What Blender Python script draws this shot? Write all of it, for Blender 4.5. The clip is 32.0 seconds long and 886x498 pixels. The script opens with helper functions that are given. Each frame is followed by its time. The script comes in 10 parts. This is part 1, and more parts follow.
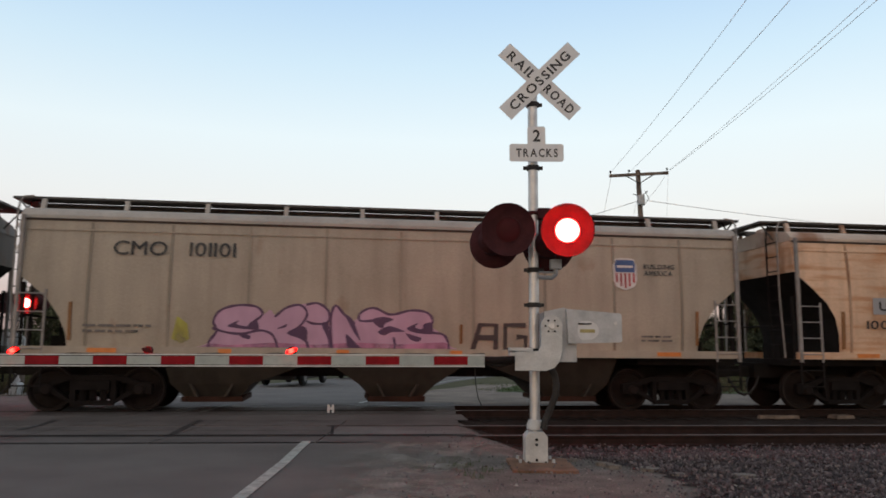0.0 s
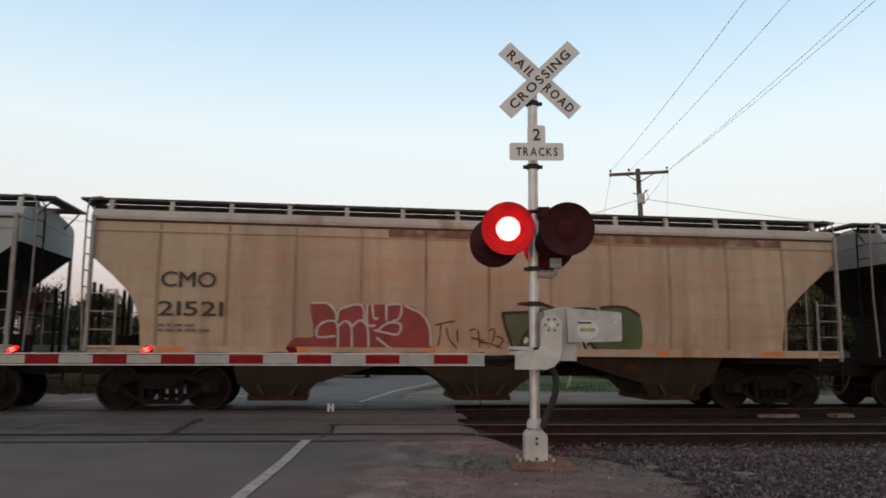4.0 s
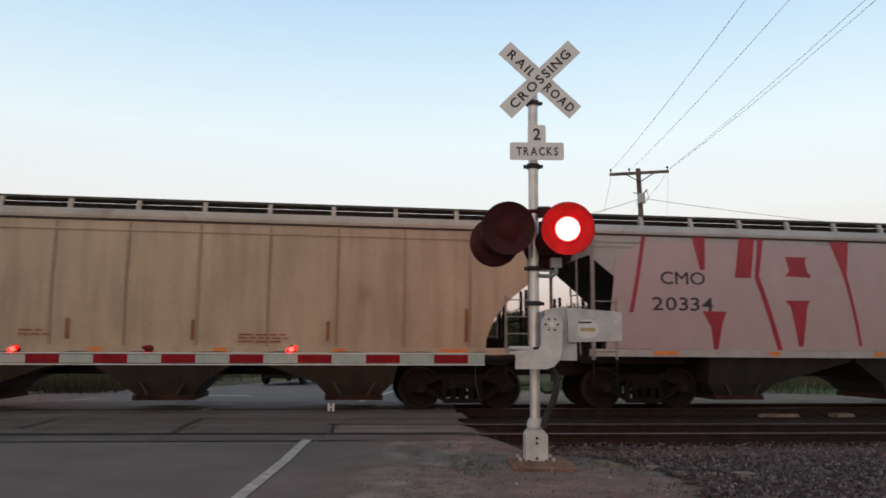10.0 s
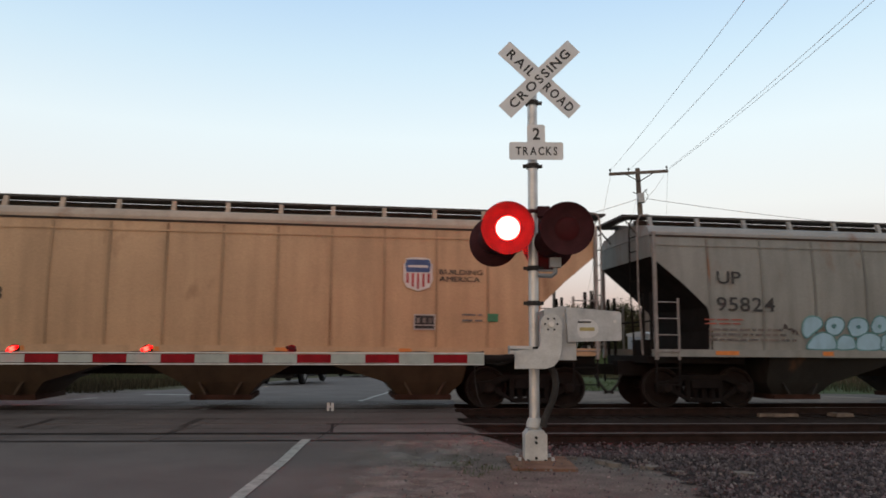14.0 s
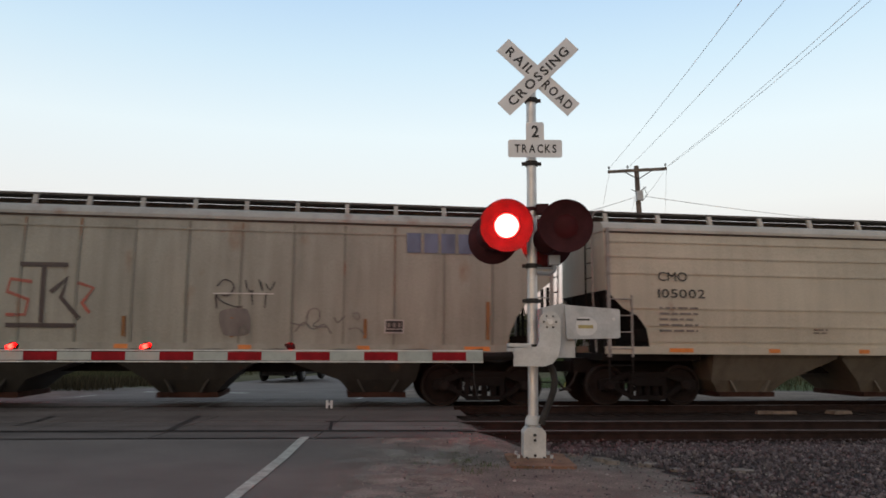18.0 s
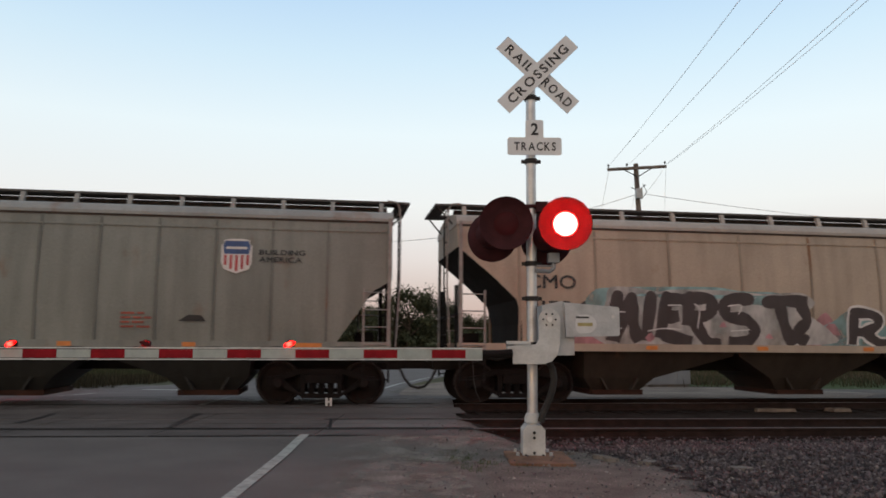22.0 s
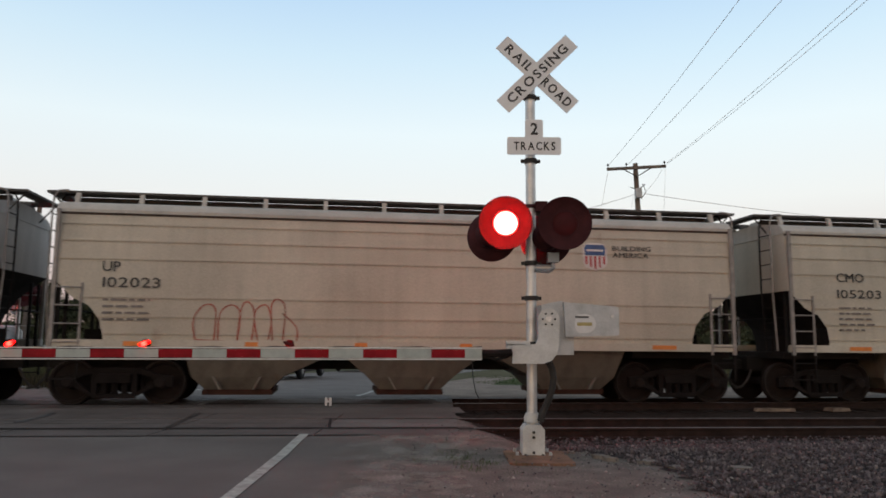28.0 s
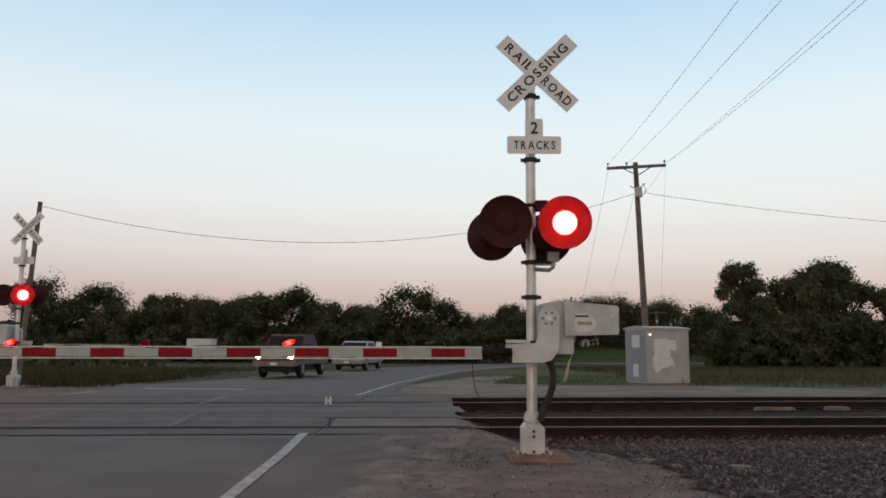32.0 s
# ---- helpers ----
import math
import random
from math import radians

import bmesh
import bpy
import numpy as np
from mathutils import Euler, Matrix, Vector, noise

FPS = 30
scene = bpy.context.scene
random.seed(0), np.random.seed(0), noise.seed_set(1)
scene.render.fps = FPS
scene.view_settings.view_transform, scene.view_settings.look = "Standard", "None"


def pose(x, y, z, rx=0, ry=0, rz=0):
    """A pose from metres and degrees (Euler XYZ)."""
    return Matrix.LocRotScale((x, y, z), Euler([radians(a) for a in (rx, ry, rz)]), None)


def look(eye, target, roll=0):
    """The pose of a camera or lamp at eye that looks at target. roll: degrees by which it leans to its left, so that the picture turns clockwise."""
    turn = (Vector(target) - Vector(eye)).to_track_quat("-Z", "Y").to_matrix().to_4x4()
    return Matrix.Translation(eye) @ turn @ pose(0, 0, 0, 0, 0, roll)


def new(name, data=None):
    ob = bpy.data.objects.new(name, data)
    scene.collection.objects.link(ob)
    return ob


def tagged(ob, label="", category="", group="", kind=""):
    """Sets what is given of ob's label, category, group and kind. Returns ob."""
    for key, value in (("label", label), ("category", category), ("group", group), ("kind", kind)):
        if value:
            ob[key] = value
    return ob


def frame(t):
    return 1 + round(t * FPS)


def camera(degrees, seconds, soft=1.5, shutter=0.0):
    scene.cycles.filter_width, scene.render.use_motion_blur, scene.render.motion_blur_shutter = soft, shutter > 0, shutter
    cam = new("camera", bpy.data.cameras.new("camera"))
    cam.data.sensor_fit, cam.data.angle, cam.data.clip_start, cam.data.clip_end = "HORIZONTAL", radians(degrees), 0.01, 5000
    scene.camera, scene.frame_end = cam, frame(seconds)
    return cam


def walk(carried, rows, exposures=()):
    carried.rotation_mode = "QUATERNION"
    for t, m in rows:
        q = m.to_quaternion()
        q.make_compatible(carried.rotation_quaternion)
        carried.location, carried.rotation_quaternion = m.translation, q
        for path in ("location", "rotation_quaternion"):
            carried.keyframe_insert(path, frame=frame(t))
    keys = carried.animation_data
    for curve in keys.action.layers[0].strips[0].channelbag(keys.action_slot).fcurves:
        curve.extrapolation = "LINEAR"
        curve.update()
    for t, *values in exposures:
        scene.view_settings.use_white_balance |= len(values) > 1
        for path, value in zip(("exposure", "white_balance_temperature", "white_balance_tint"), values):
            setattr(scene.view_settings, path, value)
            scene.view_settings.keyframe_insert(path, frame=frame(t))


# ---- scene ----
cam = camera(60.6665, 32.0, soft=1.7, shutter=0.1)
EYE = (0.0, 0.0, 1.30)


def aim(yaw, pitch, roll=0.458):
    """A pose of the standing camera from its turn to the right, its tilt upwards and its lean, in degrees."""
    a, b = radians(yaw), radians(pitch)
    return look(EYE, (math.sin(a) * math.cos(b), math.cos(a) * math.cos(b), EYE[2] + math.sin(b)), roll)


walk(cam, [
    (0.0, aim(-0.201, 7.643)),
    (0.5, aim(-0.167, 7.554)),
    (1.0, aim(-0.184, 7.596)),
    (1.5, aim(-0.188, 7.652)),
    (2.0, aim(-0.214, 7.652)),
    (2.5, aim(-0.192, 7.618)),
    (3.0, aim(-0.180, 7.596)),
    (3.5, aim(-0.192, 7.541)),
    (5.5, aim(-0.201, 7.669)),
    (6.0, aim(-0.214, 7.609)),
    (6.5, aim(-0.201, 7.566)),
    (7.0, aim(-0.184, 7.489)),
    (7.5, aim(-0.214, 7.532)),
    (8.0, aim(-0.214, 7.583)),
    (8.5, aim(-0.222, 7.686)),
    (9.0, aim(-0.231, 7.660)),
    (9.5, aim(-0.231, 7.575)),
    (10.0, aim(-0.218, 7.532)),
    (10.5, aim(-0.231, 7.532)),
    (11.0, aim(-0.231, 7.592)),
    (11.5, aim(-0.231, 7.601)),
    (12.0, aim(-0.231, 7.592)),
    (12.5, aim(-0.214, 7.532)),
    (13.0, aim(-0.184, 7.481)),
    (13.5, aim(-0.162, 7.472)),
    (14.0, aim(-0.171, 7.507)),
    (14.5, aim(-0.188, 7.524)),
    (16.5, aim(-0.141, 7.421)),
    (17.0, aim(-0.133, 7.447)),
    (17.5, aim(-0.086, 7.387)),
    (18.0, aim(-0.081, 7.327)),
    (18.5, aim(-0.120, 7.293)),
    (19.0, aim(-0.107, 7.276)),
    (19.5, aim(-0.064, 7.156)),
    (20.0, aim(-0.064, 7.156)),
    (20.5, aim(-0.047, 7.186)),
    (21.0, aim(-0.056, 7.147)),
    (21.5, aim(-0.056, 7.173)),
    (22.0, aim(-0.038, 7.156)),
    (22.5, aim(-0.017, 7.199)),
    (23.0, aim(-0.009, 7.199)),
    (23.5, aim(-0.056, 7.246)),
    (24.0, aim(-0.064, 7.271)),
    (24.5, aim(-0.056, 7.190)),
    (25.0, aim(-0.026, 7.194)),
    (25.5, aim(-0.056, 7.194)),
    (27.5, aim(-0.000, 7.143)),
    (28.0, aim(-0.000, 7.130)),
    (28.5, aim(0.009, 7.190)),
    (29.0, aim(-0.000, 7.143)),
    (29.5, aim(-0.000, 7.241)),
    (30.0, aim(-0.004, 7.207)),
    (30.5, aim(-0.038, 7.254)),
    (31.0, aim(-0.000, 7.130)),
    (31.5, aim(-0.000, 7.075)),
    (32.0, aim(-0.000, 7.062)),
], [(0.0, 0.08), (28.5, 0.08), (30.5, 0.02), (32.0, 0.0)])

# ---- world and light ----
world = bpy.data.worlds.new("dusk_sky")
scene.world = world
world.use_nodes = True
wn, wl = world.node_tree.nodes, world.node_tree.links
wn.clear()
w_out = wn.new("ShaderNodeOutputWorld")
w_bg = wn.new("ShaderNodeBackground")
w_sky = wn.new("ShaderNodeTexSky")
w_sky.sky_type, w_sky.sun_disc = "NISHITA", False
w_sky.sun_elevation, w_sky.sun_rotation = radians(3.0), radians(205)
w_co = wn.new("ShaderNodeTexCoord")
w_sep = wn.new("ShaderNodeSeparateXYZ")
w_front = wn.new("ShaderNodeValToRGB")
w_back = wn.new("ShaderNodeValToRGB")
w_side = wn.new("ShaderNodeMapRange")
w_side.interpolation_type = "SMOOTHSTEP"
w_side.inputs["From Min"].default_value, w_side.inputs["From Max"].default_value = 0.25, -0.75
w_mix = wn.new("ShaderNodeMix")
w_mix.data_type = "RGBA"
w_add = wn.new("ShaderNodeMix")
w_add.data_type = "RGBA"
w_add.inputs["Factor"].default_value = 0.05
wl.new(w_co.outputs["Generated"], w_sep.inputs[0])
wl.new(w_sep.outputs["Y"], w_side.inputs["Value"])


def sky_ramp(node, stops_):
    """Colours of the sky from the horizon (0) to overhead (1)."""
    wl.new(w_sep.outputs["Z"], node.inputs["Fac"])
    el = node.color_ramp.elements
    el[0].position, el[0].color = stops_[0][0], (*stops_[0][1], 1)
    el[1].position, el[1].color = stops_[-1][0], (*stops_[-1][1], 1)
    for at, col in stops_[1:-1]:
        el.new(at).color = (*col, 1)


# the eastern sky, with the pink band of dusk above the trees, and the warm west behind the camera
sky_ramp(w_front, ((0.0, (0.42, 0.31, 0.325)), (0.06, (0.52, 0.415, 0.44)), (0.11, (0.67, 0.60, 0.62)), (0.18, (0.78, 0.78, 0.785)), (0.27, (0.76, 0.845, 0.885)),
                   (0.36, (0.60, 0.76, 0.88)), (0.44, (0.46, 0.645, 0.855)), (0.62, (0.37, 0.44, 0.55)), (1.0, (0.31, 0.33, 0.37))))
sky_ramp(w_back, ((0.0, (0.38, 0.27, 0.22)), (0.12, (0.56, 0.46, 0.40)), (0.30, (0.66, 0.60, 0.57)), (0.60, (0.45, 0.47, 0.51)), (1.0, (0.31, 0.33, 0.37))))
wl.new(w_side.outputs[0], w_mix.inputs["Factor"])
wl.new(w_front.outputs["Color"], w_mix.inputs["A"])
wl.new(w_back.outputs["Color"], w_mix.inputs["B"])
wl.new(w_mix.outputs["Result"], w_add.inputs["A"])
wl.new(w_sky.outputs["Color"], w_add.inputs["B"])
wl.new(w_add.outputs["Result"], w_bg.inputs["Color"])
wl.new(w_bg.outputs[0], w_out.inputs[0])
w_bg.inputs["Strength"].default_value = 1.0

sun = new("sun", bpy.data.lights.new("sun", "SUN"))
sun.data.energy, sun.data.angle, sun.data.color = 0.25, radians(40), (1.0, 0.84, 0.72)
sun.matrix_world = look((-8, -40, 6), (0, 0, 0))


# ---- materials ----
def nodes_of(name):
    m = bpy.data.materials.new(name)
    m.use_nodes = True
    return m, m.node_tree.nodes, m.node_tree.links, m.node_tree.nodes["Principled BSDF"]


def ramp_node(nn, ll, source, stops_):
    r = nn.new("ShaderNodeValToRGB")
    el = r.color_ramp.elements
    el[0].position, el[0].color = stops_[0][0], (*stops_[0][1], 1)
    el[1].position, el[1].color = stops_[-1][0], (*stops_[-1][1], 1)
    for at, col in stops_[1:-1]:
        el.new(at).color = (*col, 1)
    ll.new(source, r.inputs["Fac"])
    return r


def noise_node(nn, ll, scale, detail=4, stretch=(1, 1, 1), seed=0.0):
    co = nn.new("ShaderNodeTexCoord")
    mp = nn.new("ShaderNodeMapping")
    mp.inputs["Scale"].default_value = stretch
    mp.inputs["Location"].default_value = (seed, seed * 0.7, seed * 1.3)
    nz = nn.new("ShaderNodeTexNoise")
    nz.inputs["Scale"].default_value, nz.inputs["Detail"].default_value = scale, detail
    ll.new(co.outputs["Object"], mp.inputs[0])
    ll.new(mp.outputs[0], nz.inputs["Vector"])
    return nz


def mix_node(nn, ll, fac, a, b):
    m = nn.new("ShaderNodeMix")
    m.data_type = "RGBA"
    for key, val in (("Factor", fac), ("A", a), ("B", b)):
        if isinstance(val, (int, float)):
            m.inputs[key].default_value = val
        elif isinstance(val, tuple):
            m.inputs[key].default_value = (*val, 1)
        else:
            ll.new(val, m.inputs[key])
    return m.outputs["Result"]


def plain(name, col, rough=0.6, metal=0.0, var=0.25, scale=6.0, bump=0.15, fine=60.0, emit=0.0):
    """A surface with grain at two sizes and a slight relief."""
    m, nn, ll, bs = nodes_of(name)
    a = noise_node(nn, ll, scale, 5)
    b = noise_node(nn, ll, fine, 3, seed=3)
    lo = tuple(c * (1 - var) for c in col)
    hi = tuple(min(1, c * (1 + var * 0.7)) for c in col)
    r = ramp_node(nn, ll, a.outputs["Fac"], [(0.3, lo), (0.7, hi)])
    r2 = ramp_node(nn, ll, b.outputs["Fac"], [(0.3, (0.78, 0.78, 0.78)), (0.7, (1.12, 1.12, 1.12))])
    mul = nn.new("ShaderNodeMix")
    mul.data_type, mul.blend_type = "RGBA", "MULTIPLY"
    mul.inputs["Factor"].default_value = min(1.0, var * 2)
    ll.new(r.outputs[0], mul.inputs["A"])
    ll.new(r2.outputs[0], mul.inputs["B"])
    ll.new(mul.outputs["Result"], bs.inputs["Base Color"])
    bs.inputs["Roughness"].default_value, bs.inputs["Metallic"].default_value = rough, metal
    bs.inputs["Specular IOR Level"].default_value = 0.5 if rough < 0.65 else 0.22
    if bump:
        bp = nn.new("ShaderNodeBump")
        bp.inputs["Strength"].default_value, bp.inputs["Distance"].default_value = bump, 0.02
        ll.new(b.outputs["Fac"], bp.inputs["Height"])
        ll.new(bp.outputs[0], bs.inputs["Normal"])
    if emit:
        bs.inputs["Emission Color"].default_value = (*col, 1)
        bs.inputs["Emission Strength"].default_value = emit
    return m


def car_paint(name, col, rust=0.25, streak=0.35, seed=1.0, rust_col=(0.23, 0.10, 0.045), smear=0.0):
    """Weathered paint of a freight car: faded patches, dirt that has run down, rust."""
    m, nn, ll, bs = nodes_of(name)
    big = noise_node(nn, ll, 0.55, 4, seed=seed)
    run = noise_node(nn, ll, 2.2, 5, (1.6, 1.6, 0.16), seed + 5)
    spot = noise_node(nn, ll, 1.3, 9, (1, 1, 0.55), seed + 9)
    fine = noise_node(nn, ll, 34, 4, seed=seed + 2)
    base = ramp_node(nn, ll, big.outputs["Fac"], [(0.3, tuple(c * 0.86 for c in col)), (0.7, tuple(min(1, c * 1.10) for c in col))])
    dirt = ramp_node(nn, ll, run.outputs["Fac"], [(0.42, (0, 0, 0)), (0.75, (streak, streak, streak))])
    c1 = mix_node(nn, ll, dirt.outputs[0], base.outputs[0], tuple(c * 0.45 for c in col))
    lo = 0.69 - 0.34 * rust
    rst = ramp_node(nn, ll, spot.outputs["Fac"], [(lo, (0, 0, 0)), (min(0.98, lo + 0.16), (0.85, 0.85, 0.85))])
    c2 = mix_node(nn, ll, rst.outputs[0], c1, rust_col)
    if smear:
        # rust wiped along the sheets in level bands
        lev = noise_node(nn, ll, 2.0, 9, (0.35, 0.35, 2.6), seed + 11)
        lv = ramp_node(nn, ll, lev.outputs["Fac"], [(0.46, (0, 0, 0)), (0.66, (smear,) * 3)])
        c2 = mix_node(nn, ll, lv.outputs[0], c2, (0.47, 0.20, 0.075))
    g = ramp_node(nn, ll, fine.outputs["Fac"], [(0.3, (0.88, 0.88, 0.88)), (0.7, (1.06, 1.06, 1.06))])
    mul = nn.new("ShaderNodeMix")
    mul.data_type, mul.blend_type = "RGBA", "MULTIPLY"
    mul.inputs["Factor"].default_value = 1
    ll.new(c2, mul.inputs["A"])
    ll.new(g.outputs[0], mul.inputs["B"])
    ll.new(mul.outputs["Result"], bs.inputs["Base Color"])
    bs.inputs["Roughness"].default_value = 0.7
    bs.inputs["Specular IOR Level"].default_value = 0.3
    bp = nn.new("ShaderNodeBump")
    bp.inputs["Strength"].default_value, bp.inputs["Distance"].default_value = 0.25, 0.05
    ll.new(big.outputs["Fac"], bp.inputs["Height"])
    ll.new(bp.outputs[0], bs.inputs["Normal"])
    return m


def spray(name, col, thin=0.3, seed=0.0):
    """Spray paint that has thinned out in places, where the paint below shows through."""
    m, nn, ll, bs = nodes_of(name)
    a = noise_node(nn, ll, 2.5, 6, (1, 1, 0.6), seed)
    r = ramp_node(nn, ll, a.outputs["Fac"], [(0.3, tuple(c * (0.92 - 0.25 * thin) for c in col)), (0.7, col)])
    ll.new(r.outputs[0], bs.inputs["Base Color"])
    bs.inputs["Roughness"].default_value = 0.6
    al = ramp_node(nn, ll, a.outputs["Fac"], [(0.30, (1 - thin,) * 3), (0.62, (1, 1, 1))])
    ll.new(al.outputs[0], bs.inputs["Alpha"])
    return m


def ground_mat(name, stops_, scale, bump, fine=40.0, rough=0.95, dist=0.03):
    m, nn, ll, bs = nodes_of(name)
    a = noise_node(nn, ll, scale, 8)
    b = noise_node(nn, ll, fine, 6, seed=7)
    r = ramp_node(nn, ll, a.outputs["Fac"], stops_)
    g = ramp_node(nn, ll, b.outputs["Fac"], [(0.3, (0.6, 0.6, 0.6)), (0.7, (1.3, 1.3, 1.3))])
    mul = nn.new("ShaderNodeMix")
    mul.data_type, mul.blend_type = "RGBA", "MULTIPLY"
    mul.inputs["Factor"].default_value = 0.8
    ll.new(r.outputs[0], mul.inputs["A"])
    ll.new(g.outputs[0], mul.inputs["B"])
    ll.new(mul.outputs["Result"], bs.inputs["Base Color"])
    bs.inputs["Roughness"].default_value = rough
    bs.inputs["Specular IOR Level"].default_value = 0.12
    bp = nn.new("ShaderNodeBump")
    bp.inputs["Strength"].default_value, bp.inputs["Distance"].default_value = bump, dist
    ll.new(b.outputs["Fac"], bp.inputs["Height"])
    ll.new(bp.outputs[0], bs.inputs["Normal"])
    return m


def island_mat(name, stops_, rough=0.9):
    """Colour that changes from piece to piece of a joined mesh."""
    m, nn, ll, bs = nodes_of(name)
    geo = nn.new("ShaderNodeNewGeometry")
    r = ramp_node(nn, ll, geo.outputs["Random Per Island"], stops_)
    nz = noise_node(nn, ll, 30, 3)
    g = ramp_node(nn, ll, nz.outputs["Fac"], [(0.3, (0.75, 0.75, 0.75)), (0.7, (1.1, 1.1, 1.1))])
    mul = nn.new("ShaderNodeMix")
    mul.data_type, mul.blend_type = "RGBA", "MULTIPLY"
    mul.inputs["Factor"].default_value = 0.9
    ll.new(r.outputs[0], mul.inputs["A"])
    ll.new(g.outputs[0], mul.inputs["B"])
    ll.new(mul.outputs["Result"], bs.inputs["Base Color"])
    bs.inputs["Roughness"].default_value = rough
    bs.inputs["Specular IOR Level"].default_value = 0.1
    return m


def glow(name, col, strength, core=None, core_r=0.1, edge_r=0.14):
    """A lit lens: hot in the middle where the bulb stands, deeper in colour towards its rim."""
    m, nn, ll, bs = nodes_of(name)
    bs.inputs["Base Color"].default_value = (0.2, 0.01, 0.01, 1)
    bs.inputs["Emission Strength"].default_value = strength
    if core is None:
        bs.inputs["Emission Color"].default_value = (*col, 1)
        return m
    co = nn.new("ShaderNodeTexCoord")
    ln = nn.new("ShaderNodeVectorMath")
    ln.operation = "LENGTH"
    ll.new(co.outputs["Object"], ln.inputs[0])
    r = ramp_node(nn, ll, ln.outputs["Value"], [(core_r, core), (edge_r, col)])
    ll.new(r.outputs[0], bs.inputs["Emission Color"])
    return m


ASPHALT = ground_mat("asphalt", [(0.25, (0.106, 0.092, 0.083)), (0.5, (0.134, 0.117, 0.106)), (0.75, (0.169, 0.148, 0.134))], 0.7, 0.3, 120, 0.88, 0.01)
GRAVEL_PAD = ground_mat("gravel_pad", [(0.3, (0.17, 0.138, 0.112)), (0.7, (0.29, 0.238, 0.195))], 0.8, 0.6, 25)
DIRT = ground_mat("shoulder_dirt", [(0.25, (0.105, 0.091, 0.080)), (0.5, (0.148, 0.131, 0.115)), (0.75, (0.205, 0.183, 0.162))], 2.6, 0.35, 48, 0.95, 0.012)
FIELD = ground_mat("field", [(0.25, (0.050, 0.052, 0.024)), (0.5, (0.080, 0.076, 0.036)), (0.75, (0.12, 0.10, 0.052))], 0.06, 0.6, 6)
GRASS_G = ground_mat("mown_grass", [(0.3, (0.050, 0.072, 0.024)), (0.7, (0.088, 0.112, 0.042))], 0.5, 0.6, 18)
BALLAST_BED = ground_mat("ballast_bed", [(0.3, (0.030, 0.0235, 0.023)), (0.7, (0.058, 0.046, 0.044))], 3.0, 1.0, 14)
TRACK_DIRT = ground_mat("track_dirt", [(0.3, (0.022, 0.015, 0.012)), (0.7, (0.046, 0.033, 0.027))], 3.0, 1.0, 14)
def thin_dirt(name, col, seed=0.0):
    """Dirt strewn thinly, so that what lies below shows through between the patches."""
    m, nn, ll, bs = nodes_of(name)
    a = noise_node(nn, ll, 1.7, 8, (1, 1, 1), seed)
    b = noise_node(nn, ll, 40, 4, (1, 1, 1), seed + 3)
    r = ramp_node(nn, ll, b.outputs["Fac"], [(0.3, tuple(c * 0.6 for c in col)), (0.7, tuple(c * 1.3 for c in col))])
    stain = noise_node(nn, ll, 3.5, 6, (1, 1, 1), seed + 8)
    r2 = ramp_node(nn, ll, stain.outputs["Fac"], [(0.35, (0.62, 0.60, 0.56)), (0.6, (1.08, 1.08, 1.08))])
    both = nn.new("ShaderNodeMix")
    both.data_type, both.blend_type = "RGBA", "MULTIPLY"
    both.inputs["Factor"].default_value = 1.0
    ll.new(r.outputs[0], both.inputs["A"])
    ll.new(r2.outputs[0], both.inputs["B"])
    ll.new(both.outputs["Result"], bs.inputs["Base Color"])
    bs.inputs["Roughness"].default_value, bs.inputs["Specular IOR Level"].default_value = 0.95, 0.1
    al = ramp_node(nn, ll, a.outputs["Fac"], [(0.25, (0.25, 0.25, 0.25)), (0.70, (0.95, 0.95, 0.95))])
    # it thins out over the asphalt, away from the shoulder
    co, sx, rim, mul = nn.new("ShaderNodeTexCoord"), nn.new("ShaderNodeSeparateXYZ"), nn.new("ShaderNodeMapRange"), nn.new("ShaderNodeMath")
    rim.interpolation_type = "SMOOTHSTEP"
    rim.inputs["From Min"].default_value, rim.inputs["From Max"].default_value = -1.75, -0.45
    mul.operation = "MULTIPLY"
    ll.new(co.outputs["Object"], sx.inputs[0])
    ll.new(sx.outputs["X"], rim.inputs["Value"])
    ll.new(rim.outputs[0], mul.inputs[0])
    ll.new(al.outputs[0], mul.inputs[1])
    ll.new(mul.outputs[0], bs.inputs["Alpha"])
    return m


DIRT_THIN = thin_dirt("strewn_dirt", (0.270, 0.245, 0.218))
STONE = island_mat("ballast_stone", [(0, (0.080, 0.066, 0.069)), (0.45, (0.112, 0.094, 0.097)), (0.8, (0.148, 0.126, 0.128)), (1, (0.22, 0.19, 0.185))])
PEBBLE = island_mat("pebble", [(0, (0.07, 0.058, 0.048)), (0.5, (0.17, 0.148, 0.128)), (1, (0.33, 0.30, 0.27))])
LINE = plain("road_line", (0.40, 0.40, 0.36), 0.7, var=0.35, scale=9)
LINE_OLD = plain("worn_line", (0.17, 0.165, 0.155), 0.8, var=0.45, scale=6)
SEAM = plain("dark_joint", (0.022, 0.020, 0.020), 0.9)
PANEL = ground_mat("crossing_panel", [(0.3, (0.088, 0.076, 0.069)), (0.7, (0.132, 0.115, 0.105))], 1.5, 0.3, 60, 0.85, 0.01)
PANEL_PALE = ground_mat("pale_panel", [(0.3, (0.130, 0.119, 0.109)), (0.7, (0.172, 0.159, 0.147))], 1.5, 0.3, 60, 0.85, 0.01)
RAIL_TOP = plain("rail_head", (0.20, 0.17, 0.16), 0.5, 0.7, 0.25)
RAIL_WEB = plain("rail_rust", (0.027, 0.017, 0.014), 0.92, 0.0, 0.35)
TIE = plain("tie_wood", (0.028, 0.022, 0.019), 0.9, var=0.4, scale=4)
